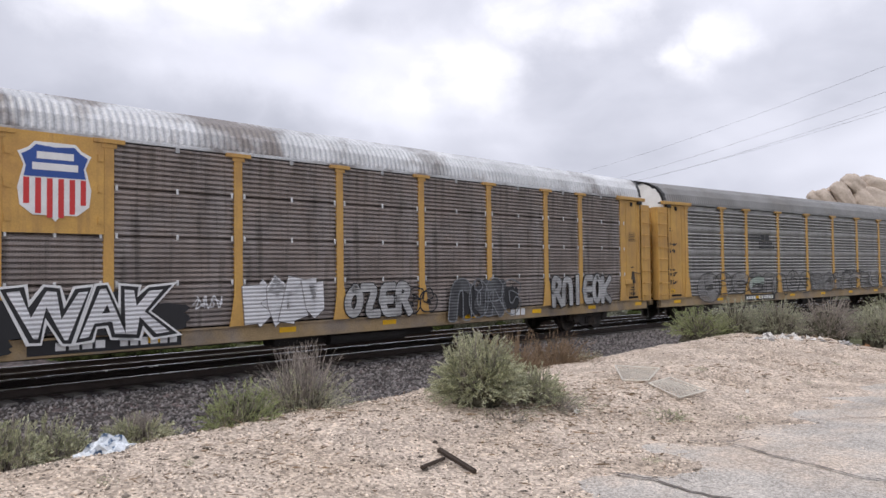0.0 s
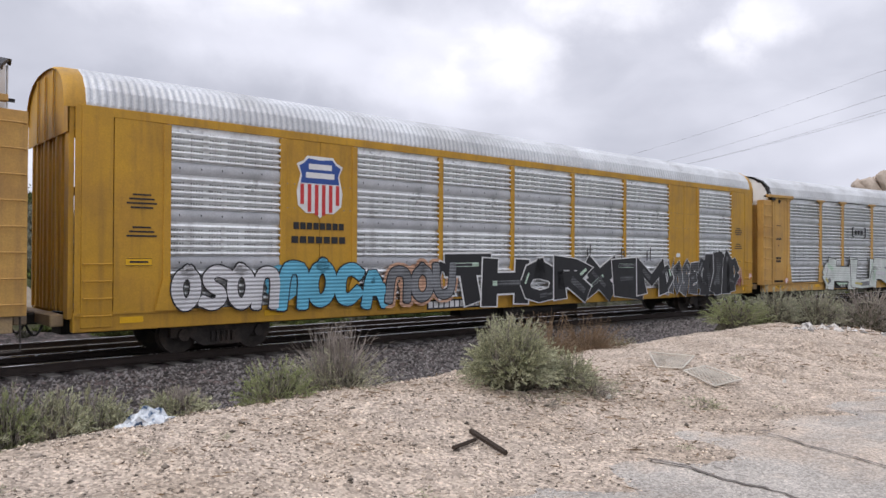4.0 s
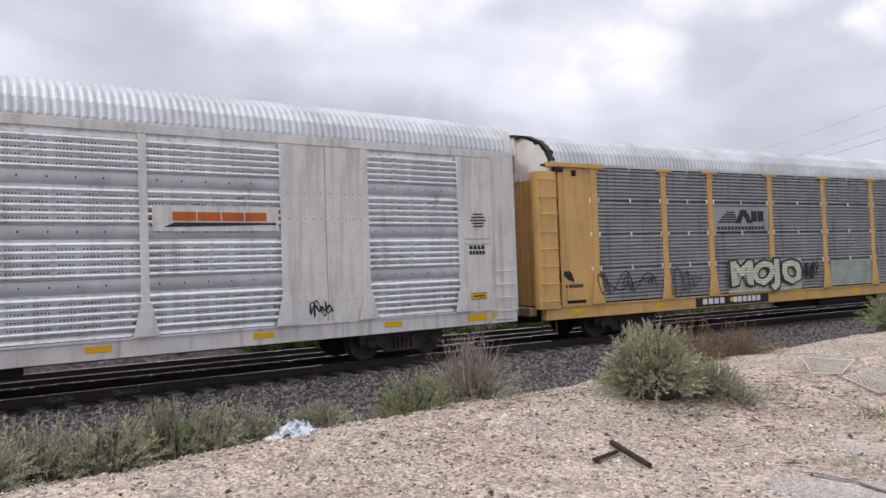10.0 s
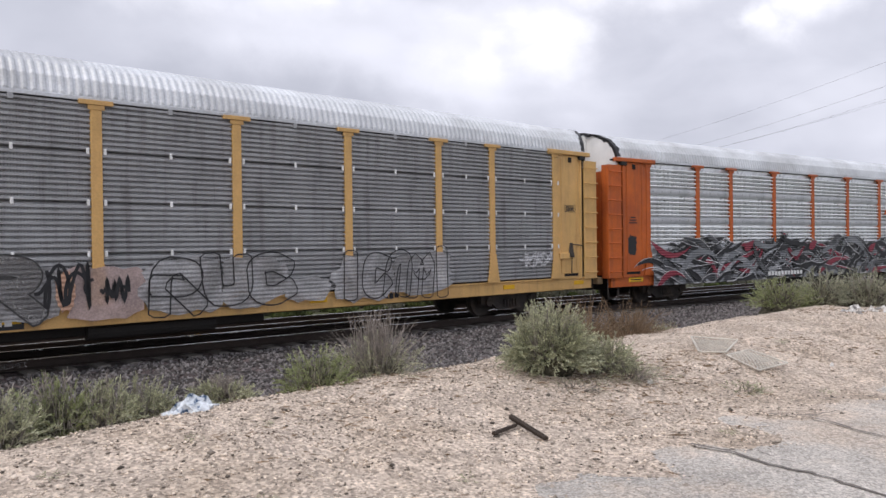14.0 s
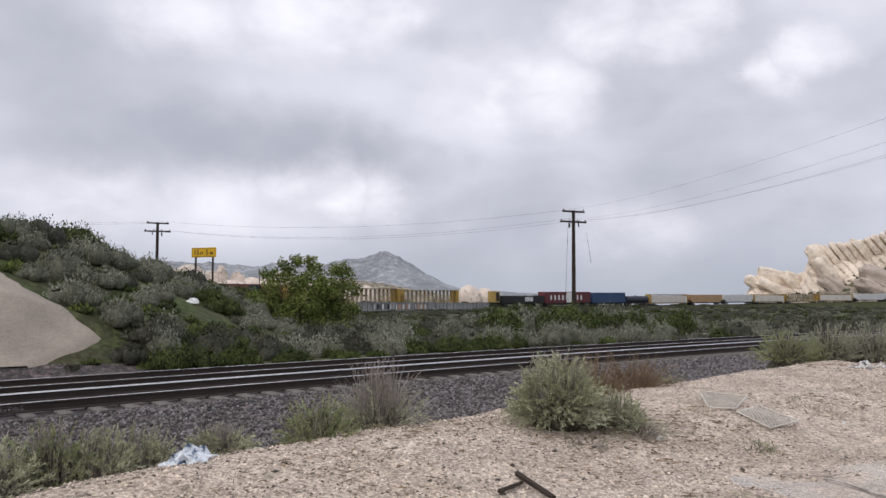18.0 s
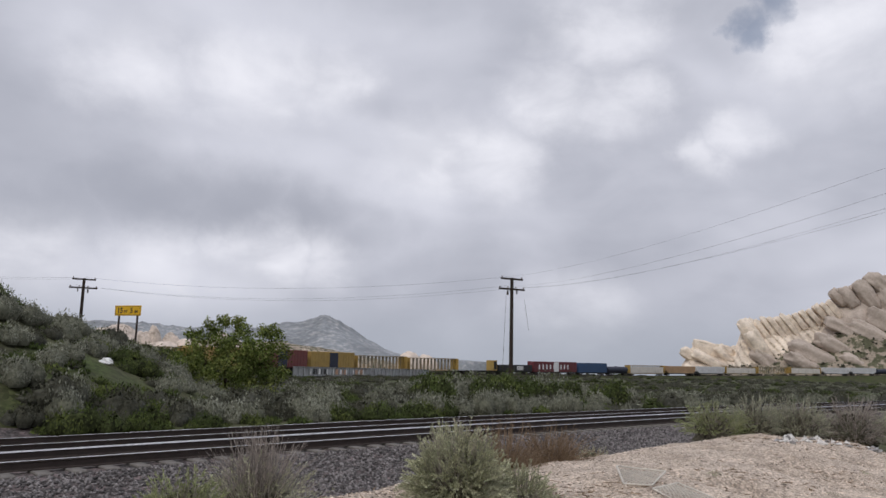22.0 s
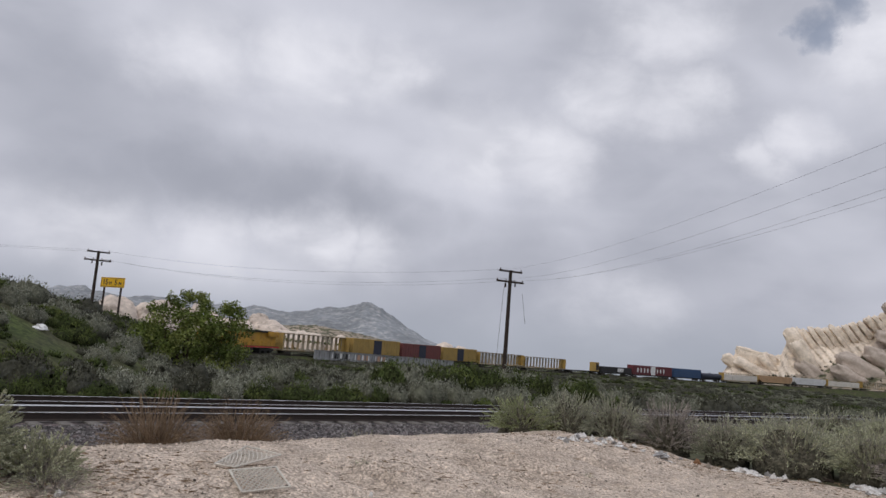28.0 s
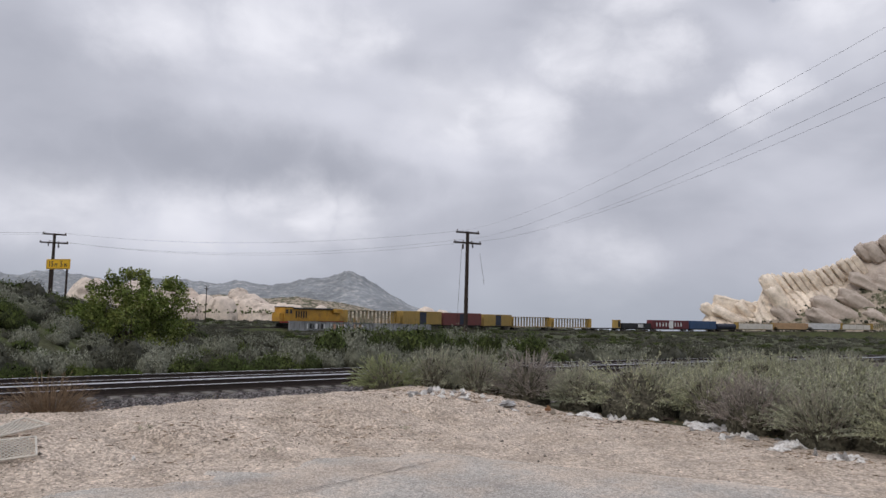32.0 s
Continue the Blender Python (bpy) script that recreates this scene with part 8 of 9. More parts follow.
def far_bed():
    V, F = [], []
    ss = np.arange(-300, FAR_S[-1], 6.0)
    for s in ss:
        a, b = on_far(s), on_far(s + 1)
        d = (b - a)
        n = Vector((-d.y, d.x, 0)).normalized()
        for off, dz in ((-8.5, -5.0), (-1.6, -0.25), (1.6, -0.25), (8.5, -5.0)):
            p = a + n * off
            V.append((p.x, p.y, a.z + dz))
    for i in range(len(ss) - 1):
        for k in range(3):
            q = i * 4 + k
            F.append((q, q + 4, q + 5, q + 1))
    ob = mesh_ob("far_trackbed", V, F, SOIL)
    tagged(ob, "low ballast bank of the far railway", "trackbed", kind="structure")
    for off in (-0.75, 0.75):
        V, F = [], []
        for s in ss:
            a, b = on_far(s), on_far(s + 1)
            n = Vector((-(b - a).y, (b - a).x, 0)).normalized()
            for o2, dz in ((-0.05, -0.2), (-0.05, 0.0), (0.05, 0.0), (0.05, -0.2)):
                p = a + n * (off + o2)
                V.append((p.x, p.y, a.z + dz))
        for i in range(len(ss) - 1):
            for k in range(3):
                q = i * 4 + k
                F.append((q, q + 4, q + 5, q + 1))
        r = mesh_ob("far_rail", V, F, RAIL)
        tagged(r, "dark rail of the far railway", "rail", group="far rails", kind="structure")


far_bed()
GIRDER = material("pale_grey_girder_paint", (0.34, 0.355, 0.36), 0.65, 0, 0.2, 0.4, 6, 0.05, alt=(0.27, 0.27, 0.275), alt_scale=0.3, streak=(0.24, 0.2, 0.18))


def girder_bridge():
    a, b = Vector((98.7, 136.4, -0.81)), Vector((158.5, 153.1, -1.77))
    ob = empty("girder_bridge", Matrix.Translation(a))
    tagged(ob, "long pale grey plate-girder railway bridge with graffiti", "bridge")
    d = b - a
    ll = Vector((d.x, d.y, 0)).length
    ang = math.degrees(math.atan2(d.y, d.x))
    tilt = math.degrees(math.atan2(d.z, ll))
    ob.matrix_basis = pose(a.x, a.y, a.z, 0, -tilt, ang)
    spans = 2
    w = ll / spans
    for k in range(spans):
        x0, x1 = k * w + 0.08, (k + 1) * w - 0.08
        bm = bmesh.new()
        box(bm, x0, x1, -0.02, 0.02, -2.1, 0)
        web = part("girder_web", bm, GIRDER, ob)
        for z in (-2.1, -0.06):
            bm = bmesh.new()
            box(bm, x0, x1, -0.25, 0.25, z, z + 0.06)
            part("flange", bm, GIRDER, ob)
        n = 17
        for i in range(n + 1):
            bm = bmesh.new()
            x = x0 + (x1 - x0) * i / n
            box(bm, x - 0.06, x + 0.06, -0.22, -0.021, -2.03, -0.07)
            part("stiffener", bm, GIRDER, ob)
    bm = bmesh.new()
    box(bm, 0, ll, 0.1, 4.0, -1.35, -1.15)
    part("deck", bm, DARK, ob)
    for x in (0.5, ll / 2, ll - 0.5):
        bm = bmesh.new()
        box(bm, x - 0.6, x + 0.6, -0.5, 4.4, -5.0, -2.12)
        part("pier", bm, CONCRETE, ob, "concrete pier")
    g = random.Random(4)
    for x0, w_, m in ((6.0, 7.0, INK), (14.5, 6.5, PEACH), (23, 5, PEACH)):
        for i in range(7):
            x = x0 + w_ * i / 7 + g.uniform(0, 0.3)
            bm = bmesh.new()
            prism(bm, [(x, -1.6), (x + w_ / 9, -1.7), (x + w_ / 9 * 1.1, -0.6), (x + 0.1, -0.4)][::-1] if i % 2 else [(x, -1.7), (x + 0.35, -1.7), (x + 0.35, -0.5), (x, -0.5)][::-1], -0.232, -0.226)
            part("graffiti_bar", bm, m if i % 3 else WHITE, ob)


girder_bridge()

LOCO = material("locomotive_yellow", (0.50, 0.27, 0.03), 0.6, 0, 0.2, 0.8, 12, 0.0, alt=(0.35, 0.17, 0.03), alt_scale=0.6)
BOXRED = material("dark_red_wagon_paint", (0.13, 0.03, 0.035), 0.7, 0, 0.2, 0.8, 12, 0.0)
BOXRUST = material("brown_red_wagon_paint", (0.16, 0.05, 0.045), 0.7, 0, 0.2, 0.8, 12, 0.0)
BOXBLUE = material("blue_wagon_paint", (0.035, 0.075, 0.16), 0.7, 0, 0.2, 0.8, 12, 0.0)
NAVY = material("dark_navy_door", (0.025, 0.03, 0.05), 0.7, 0, 0.2, 0.8, 12, 0.0)
BEAM = material("centrebeam_tan_paint", (0.33, 0.29, 0.22), 0.7, 0, 0.25, 0.5, 12, 0.0, alt=(0.3, 0.2, 0.08), alt_scale=0.4)
OLDGOLD = material("dull_yellow_bulkhead", (0.36, 0.24, 0.07), 0.7, 0, 0.2, 0.6, 8, 0.0)
LUMBER = material("wrapped_lumber", (0.62, 0.58, 0.52), 0.7, 0, 0.15, 0.6, 8, 0.0)
HOPTAN = material("tan_hopper_paint", (0.42, 0.27, 0.15), 0.7, 0, 0.2, 0.5, 12, 0.0)
HOPWHITE = material("pale_hopper_paint", (0.58, 0.58, 0.58), 0.7, 0, 0.15, 0.5, 12, 0.0)
WAGONS = []


def running_gear(ob, half):
    for s in (-1, 1):
        b = share("bogie", cached(("bogie",), make_bogie, GEAR), ob, pose(s * (half - 2.6), 0, 0))
        for q in (-1, 1):
            share("wheelset", cached(("wheelset",), make_wheelset, GEAR), b, pose(q * 0.87, 0, 0.42))


def wagon(kind, ll, label, col=None, door=None):
    ob = empty(kind)
    tagged(ob, label, "freight wagon" if kind != "locomotive" else "locomotive", group="far train")
    half = ll / 2 - 0.7
    if kind == "locomotive":
        for nm, dims, m in (("walkway", (-half, half, -1.5, 1.5, 1.15, 1.45), DARK), ("hood", (-half + 4.6, half - 0.6, -0.95, 0.95, 1.45, 4.35), LOCO), ("hood_roof", (-half + 4.6, half - 3, -1.3, 1.3, 4.15, 4.55), DARK),
                            ("cab", (-half + 1.6, -half + 4.5, -1.5, 1.5, 1.45, 4.5), LOCO), ("cab_roof", (-half + 1.5, -half + 4.6, -1.52, 1.52, 4.51, 4.72), DARK), ("nose", (-half + 0.3, -half + 1.58, -1.1, 1.1, 1.45, 3.3), LOCO),
                            ("fuel_tank", (-3.2, 3.0, -1.35, 1.35, 0.3, 1.12), DARK), ("radiator", (half - 4.2, half - 0.3, -1.5, 1.5, 3.4, 4.45), LOCO), ("side_stripe", (-half, half, -1.53, -1.5, 1.2, 1.4), RED)):
            bm = bmesh.new()
            box(bm, *dims, 0.05)
            part(nm, bm, m, ob)
        for k in range(5):
            bm = bmesh.new()
            x = -half + 6 + k * 0.9
            box(bm, x, x + 0.5, -1.0, -0.955, 2.2, 3.8)
            part("louvre", bm, DARK, ob)
        for x in (-half + 1.9, -half + 3.2):
            bm = bmesh.new()
            box(bm, x, x + 0.9, -1.53, -1.505, 3.2, 4.1)
            part("window", bm, INK, ob)
        bm = bmesh.new()
        for x in np.arange(-half + 4.8, half, 1.6):
            tube(bm, (x, -1.48, 1.45), (x, -1.48, 2.4), 0.03, n=4)
        tube(bm, (-half + 4.8, -1.48, 2.4), (half - 0.3, -1.48, 2.4), 0.03, n=4)
        part("handrail", bm, LOCO, ob)
        for s in (-1, 1):
            bm = bmesh.new()
            for q in (-1.9, 0, 1.9):
                tube(bm, (s * (half - 4) + q, -0.95, 0.5), (s * (half - 4) + q, 0.95, 0.5), 0.5, n=16)
            box(bm, s * (half - 4) - 2.6, s * (half - 4) + 2.6, -1.2, -1.0, 0.5, 0.95, 0.05)
            part("bogie", bm, DARK, ob)
        return ob
    bm = bmesh.new()
    box(bm, -half, half, -1.35, 1.35, 0.9, 1.2, 0.02)
    box(bm, -half - 0.6, half + 0.6, -0.2, 0.2, 0.75, 0.95)
    part("frame", bm, DARK if kind in ("boxcar", "gondola", "tank_car", "hopper_car") else col, ob)
    if kind == "boxcar":
        bm = bmesh.new()
        box(bm, -half, half, -1.5, 1.5, 1.2, 5.0, 0.06)
        body = part("body", bm, col, ob)
        for x in np.arange(-half + 0.5, half, 1.15):
            if abs(x) > 1.7:
                bm = bmesh.new()
                box(bm, x - 0.05, x + 0.05, -1.55, -1.501, 1.3, 4.9)
                part("rib", bm, col, body)
        bm = bmesh.new()
        box(bm, -1.7, 1.7, -1.58, -1.501, 1.3, 4.8, 0.02)
        part("door", bm, door or col, ob)
    elif kind == "centrebeam_flatcar":
        for s in (-1, 1):
            bm = bmesh.new()
            box(bm, s * half - 0.12 - s * 0.2, s * half + 0.12 - s * 0.2, -1.45, 1.45, 1.2, 4.6, 0.03)
            box(bm, min(s * half, s * (half - 2.2)), max(s * half, s * (half - 2.2)), -0.2, 0.2, 1.2, 4.6, 0.03)
            part("bulkhead", bm, OLDGOLD, ob)
        bm = bmesh.new()
        box(bm, -half, half, -0.5, 0.5, 4.45, 4.65)
        part("top_chord", bm, col, ob)
        n = 14
        for i in range(1, n):
            bm = bmesh.new()
            x = -half + 2 * half * i / n
            box(bm, x - 0.09, x + 0.09, -0.3, 0.3, 1.2, 4.45)
            part("upright", bm, col, ob)
        if door is not None:
            for i in range(4):
                bm = bmesh.new()
                x0 = -half + 0.6 + (2 * half - 1.2) * i / 4
                box(bm, x0, x0 + (2 * half - 1.2) / 4 - 0.15, -1.2, -0.35, 1.25, 3.9, 0.03)
                part("lumber_pack", bm, door, ob)
    elif kind == "hopper_car":
        bm = bmesh.new()
        prism(bm, [(-half + 0.3, 4.5), (-half + 0.3, 2.3), (-half + 2.2, 1.2), (half - 2.2, 1.2), (half - 0.3, 2.3), (half - 0.3, 4.5)][::-1], -1.5, 1.5)
        part("body", bm, col, ob)
        for x in np.arange(-half + 1.2, half - 0.6, 1.3):
            bm = bmesh.new()
            box(bm, x - 0.05, x + 0.05, -1.56, -1.5005, 2.0, 4.4)
            part("rib", bm, col, ob)
    elif kind == "gondola":
        bm = bmesh.new()
        for y in (-1.5, 1.42):
            box(bm, -half, half, y, y + 0.08, 1.2, 3.4)
        for x in (-half, half - 0.08):
            box(bm, x, x + 0.08, -1.4, 1.4, 1.2, 3.4)
        part("body", bm, col, ob)
        for x in np.arange(-half + 0.6, half, 1.3):
            bm = bmesh.new()
            box(bm, x - 0.06, x + 0.06, -1.6, -1.501, 1.2, 3.4)
            part("rib", bm, col, ob)
        for i in range(6):
            bm = bmesh.new()
            box(bm, 0.6 + i * 0.75, 1.15 + i * 0.75, -1.612, -1.602, 1.6, 3.0)
            part("lettering_bar", bm, WHITE, ob)
    elif kind == "tank_car":
        bm = bmesh.new()
        tube(bm, (-half + 0.4, 0, 2.45), (half - 0.4, 0, 2.45), 1.35, n=20)
        tube(bm, (-0.5, 0, 3.7), (0.5, 0, 3.7), 0.35, n=10)
        part("tank", bm, col, ob)
    elif kind == "flatcar":
        bm = bmesh.new()
        box(bm, half - 2.6, half - 0.2, -1.4, 1.4, 1.2, 4.6, 0.05)
        part("end_rack", bm, OLDGOLD, ob)
        bm = bmesh.new()
        box(bm, half - 2.3, half - 0.5, -1.43, -1.401, 1.6, 4.2)
        part("opening", bm, DARK, ob)
    if door is WHITE:
        for i in range(9):
            bm = bmesh.new()
            x = -half + 3.0 + i * (2 * half - 8) / 9
            box(bm, x, x + 0.9, -1.60, -1.59, 2.2, 3.9)
            part("white_panel", bm, WHITE, ob)
    running_gear(ob, half)
    return ob


def build_far_train():
    cb = "empty tan centrebeam flatcar with yellow bulkheads"
    plan = [("locomotive", 25.4, "yellow freight locomotive with a dark roof", None, None),
            ("centrebeam_flatcar", 26.0, "pale centrebeam flatcar laden with lumber", BEAM, None),
            ("boxcar", 21.8, "yellow boxcar with a dark door", OLDGOLD, NAVY), ("boxcar", 20.8, "brown-red boxcar with a dark door", BOXRUST, NAVY), ("boxcar", 19.5, "yellow boxcar with a navy door", OLDGOLD, NAVY),
            ("centrebeam_flatcar", 26.6, cb, BEAM, None), ("centrebeam_flatcar", 28.6, cb, BEAM, None), ("flatcar", 23.0, "empty flatcar with a yellow end rack", DARK, None),
            ("gondola", 24.2, "black gondola wagon with white lettering", INK, None), ("boxcar", 32.5, "dark red boxcar with white panels", BOXRED, WHITE), ("boxcar", 24.2, "plain blue boxcar with ribbed sides", BOXBLUE, None),
            ("tank_car", 18.5, "dark low cylindrical tank wagon", NAVY, None), ("centrebeam_flatcar", 31.5, cb, BEAM, LUMBER), ("hopper_car", 28.5, "tan covered hopper wagon", HOPTAN, None), ("hopper_car", 27.0, "pale grey covered hopper wagon", HOPWHITE, None),
            ("centrebeam_flatcar", 28.0, cb, BEAM, LUMBER), ("centrebeam_flatcar", 28.0, cb, BEAM, None), ("centrebeam_flatcar", 28.0, cb, BEAM, LUMBER), ("hopper_car", 27.0, "white covered wagon with ribbed sides", HOPWHITE, None), ("hopper_car", 27.0, "white covered wagon with ribbed sides", HOPWHITE, None),
            ("tank_car", 20.0, "dark cylindrical tank wagon", NAVY, None), ("centrebeam_flatcar", 27.0, cb, BEAM, None), ("centrebeam_flatcar", 27.0, cb, BEAM, None), ("centrebeam_flatcar", 27.0, cb, BEAM, None), ("boxcar", 22.0, "brown-red boxcar with ribbed sides", BOXRUST, None)]
    s = 0.0
    for kind, ll, label, col, door in plan:
        WAGONS.append((wagon(kind, ll, label, col, door), s + ll / 2, ll))
        s += ll


build_far_train()

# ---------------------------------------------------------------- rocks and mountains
# sun on the outcrop's near end and cloud shade beyond, painted as two colours
SUNLIT_ROCK = material("sunlit_sandstone", (0.82, 0.71, 0.58), 0.95, 0, 0.2, 0.05, 0.6, 0.6, alt=(0.50, 0.42, 0.34), alt_scale=0.06, spec=0.15, bump_scale=0.5)
CLOUDED_ROCK = material("cloud_shaded_sandstone", (0.50, 0.425, 0.36), 0.95, 0, 0.2, 0.05, 0.6, 0.6, alt=(0.40, 0.335, 0.285), alt_scale=0.06, spec=0.15, bump_scale=0.5)
TALUS = material("scrubby_talus", (0.36, 0.30, 0.235), 0.95, 0, 0.3, 0.05, 0.5, 0.5, alt=(0.10, 0.10, 0.06), alt_at=(0.46, 0.54), alt_scale=0.16, spec=0.15)
# distance haze is mixed into this grey-blue base colour
MOUNT = material("haze_grey_mountain", (0.235, 0.25, 0.262), 0.95, 0, 0.3, 0.01, 0.12, 0.4, alt=(0.36, 0.36, 0.355), alt_at=(0.50, 0.64), alt_scale=0.08, spec=0.1)


def slab(parent, centre, axes, turn, seed, mat=SUNLIT_ROCK, power=0.62, amp=0.16, seg=(36, 22), name="slab"):
    """A weathered rock: a rounded block with fissured relief."""
    off = Vector((seed * 7.3, seed * 3.1, seed * 1.7))
    V, F = [], []
    n, m = seg

    def sp(c):
        return math.copysign(abs(c) ** power, c)
    for j in range(m + 1):
        v = -math.pi / 2 + math.pi * j / m
        for i in range(n):
            u = 2 * math.pi * i / n
            p = Vector((sp(math.cos(v)) * sp(math.cos(u)), sp(math.cos(v)) * sp(math.sin(u)), sp(math.sin(v))))
            f = 1 + amp * noise.noise(p * 1.7 + off) + amp * 0.6 * noise.noise(p * 4.1 + off) - amp * 0.7 * max(0, noise.noise(Vector((p.x * 1.2, p.y * 3, p.z * 7)) + off)) 
            V.append((p.x * axes[0] * f, p.y * axes[1] * f, p.z * axes[2] * f))
    for j in range(m):
        for i in range(n):
            F.append((j * n + i, j * n + (i + 1) % n, (j + 1) * n + (i + 1) % n, (j + 1) * n + i))
    ob = mesh_ob(name, V, F, mat, parent, smooth=True)
    ob.matrix_basis = turn if turn is not None else Matrix.Identity(4)
    ob.matrix_basis = Matrix.Translation(centre) @ ob.matrix_basis
    return ob


def rock_formation():
    az = 73.0
    r = 690.0
    base = Vector((math.sin(radians(az)) * r, math.cos(radians(az)) * r, -6.0))
    # local x: to the right as seen from the tracks, local y: away
    ob = empty("rock_formation", pose(base.x, base.y, base.z, 0, 0, -az))
    tagged(ob, "huge pale sandstone outcrop with tilted slabs", "rock outcrop")
    def lean(u1, z1, u2, z2, th, y, seed, mat, power=0.72, amp=0.13, deep=13):
        """A long rounded slab from its upper end (u1, z1) down to (u2, z2)."""
        ll = math.hypot(u2 - u1, z2 - z1)
        slab(ob, Vector(((u1 + u2) / 2, y, (z1 + z2) / 2)), (ll / 2 * 1.04, deep, th / 2), pose(0, 0, 0, 0, math.degrees(math.atan2(z1 - z2, u2 - u1)), 7 * math.sin(seed)), seed, mat, power=power, amp=amp)
    # thin upright fins along the ridge
    for k in range(14):
        u, v = -50 + 5.05 * k, k / 13
        top = 45 + 6 * min(1, v * 1.6) + 11 * max(0, v - 0.62) / 0.38 + 0.9 * math.sin(k * 2.4)
        low = 15 + 33 * v + 3 * math.sin(k * 1.9)
        lean(u, top, u + (top - low) * 0.70, low, 5.4 + 1.5 * math.sin(k * 3.1), 1 + 6 * v + 2 * (k % 2), 3 + k, SUNLIT_ROCK, 0.45, 0.12, 9)
    # the broad smooth back and the blocks of the summit
    for q, row in enumerate(((57, 66, 122, 28, 26, 22, 20), (74, 68, 130, 40, 22, 34, 24), (52, 68, 80, 46, 18, 14, 12), (27, 73, 37, 56, 11, 10, 10), (38, 78, 52, 54, 13, 12, 10), (46, 84, 62, 66, 14, 18, 12), (58, 81, 90, 64, 14, 26, 16), (19, 71, 30, 58, 9, 10, 8))):
        lean(*row[:6], 40 + q, CLOUDED_ROCK, 0.62, 0.16, row[6])
    # long slabs on the flank and low slabs before it
    for q, row in enumerate(((43, 52, 103, 14, 19, 3), (32, 43, 76, 13, 14, -6), (14, 46, 42, 29, 11, 0), (-13, 26, 24, 4, 15, -19), (6, 31, 38, 10, 13, -14), (-17, 16, 8, 2, 11, -26), (22, 17, 44, 4, 11, -22), (-42, 20, -20, 2, 12, -16))):
        lean(*row, 60 + q, CLOUDED_ROCK, 0.6, 0.2)
    # the prow on the near end, its sunlight put into the paler colour
    for q, row in enumerate(((-50, 45, -28, 8, 13, -4), (-44, 34, -27, 5, 12, -14), (-91, 22, -58, 15, 14, -2), (-99, 19, -78, 4, 10, -8), (-88, 17, -62, 3, 8, -16), (-70, 23, -56, 6, 8, -6))):
        lean(*row, 75 + q, SUNLIT_ROCK, 0.42, 0.16)
    # the massif that the slabs break out of, its face scored by tilted strata at the near end
    V, F, idx = [], [], []
    n, m = 230, 46
    edge = [(-104, 2), (-98, 12), (-91, 22), (-62, 23), (-56, 25), (-51, 40), (-27, 46), (-8, 50), (13, 60), (29, 74), (38, 79), (50, 80), (61, 77), (74, 72), (93, 67), (104, 61), (120, 49), (150, 14)]
    for i in range(n):
        u = -104 + 254 * i / (n - 1)
        crest = float(np.interp(u, [p[0] for p in edge], [p[1] for p in edge]))
        rough = float(np.clip((30 - u) / 25, 0.25, 1))
        for j in range(m):
            v = j / (m - 1)
            z = crest * v ** 0.8
            w = -30 + 40 * v + 0.10 * (u + 40)
            band = u * math.sin(radians(52)) + z * math.cos(radians(52))
            saw = (band / 5.2 + 0.35 * noise.noise(Vector((u * 0.05, z * 0.05, 1)))) % 1.0
            cleft = (1 - saw) * 3.0 * rough + 2.6 * noise.noise(Vector((u * 0.09, z * 0.09, 7))) + 1.2 * noise.noise(Vector((u * 0.3, z * 0.3, 3))) * rough
            V.append((u, w - cleft, z + 1.2 * saw * v * rough - 1))
        V.append((u, 60, -6))
    for i in range(n - 1):
        for j in range(m):
            q = i * (m + 1) + j
            F.append((q, q + m + 1, q + m + 2, q + 1))
            # painted sunlit up to about u = 14, painted cloud-shaded beyond
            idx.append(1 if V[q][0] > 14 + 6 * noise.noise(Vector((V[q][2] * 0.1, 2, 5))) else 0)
    face = mesh_ob("massif", V, F, SUNLIT_ROCK, ob, "rock face scored by tilted strata", smooth=True)
    face.data.materials.append(CLOUDED_ROCK)
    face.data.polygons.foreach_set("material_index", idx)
    # scree between the slabs
    V, F = [], []
    n, m = 60, 26
    for i in range(n):
        for j in range(m):
            u, w = -110 + 260 * i / (n - 1), -62 + 90 * j / (m - 1)
            top = np.interp(u, [-110, -95, -60, -40, 0, 30, 60, 110, 150], [0, 8, 12, 20, 33, 44, 46, 30, 5])
            h = top * max(0.0, 1 - ((w - 22) / 84) ** 2) ** 1.3 * np.clip((w + 62) / 46, 0, 1)
            V.append((u, w, h + 2.2 * noise.noise(Vector((u * 0.09, w * 0.09, 3))) * min(1, h / 4) - 1))
    for i in range(n - 1):
        for j in range(m - 1):
            F.append((i * m + j, (i + 1) * m + j, (i + 1) * m + j + 1, i * m + j + 1))
    mesh_ob("scree", V, F, TALUS, ob, "scree with dark scrub between the slabs", smooth=True)
    # scrub on the scree
    g = np.random.RandomState(8)
    u, w = g.uniform(-100, 130, 900), g.uniform(-58, 10, 900)
    top = np.interp(u, [-110, -95, -60, -40, 0, 30, 60, 110, 150], [0, 8, 12, 20, 33, 44, 46, 30, 5])
    h = top * np.clip(1 - ((w - 22) / 84) ** 2, 0, 1) ** 1.3 * np.clip((w + 62) / 46, 0, 1)
    s = 0.5 + 1.1 * g.uniform(0, 1, 900) ** 2
    st = stones("scrub_dots", np.stack([u, w, h + 0.2], -1), s, SAGE_FAR, 9, 0.8)
    st.parent = ob
    st["kind"] = "stuff"


rock_formation()


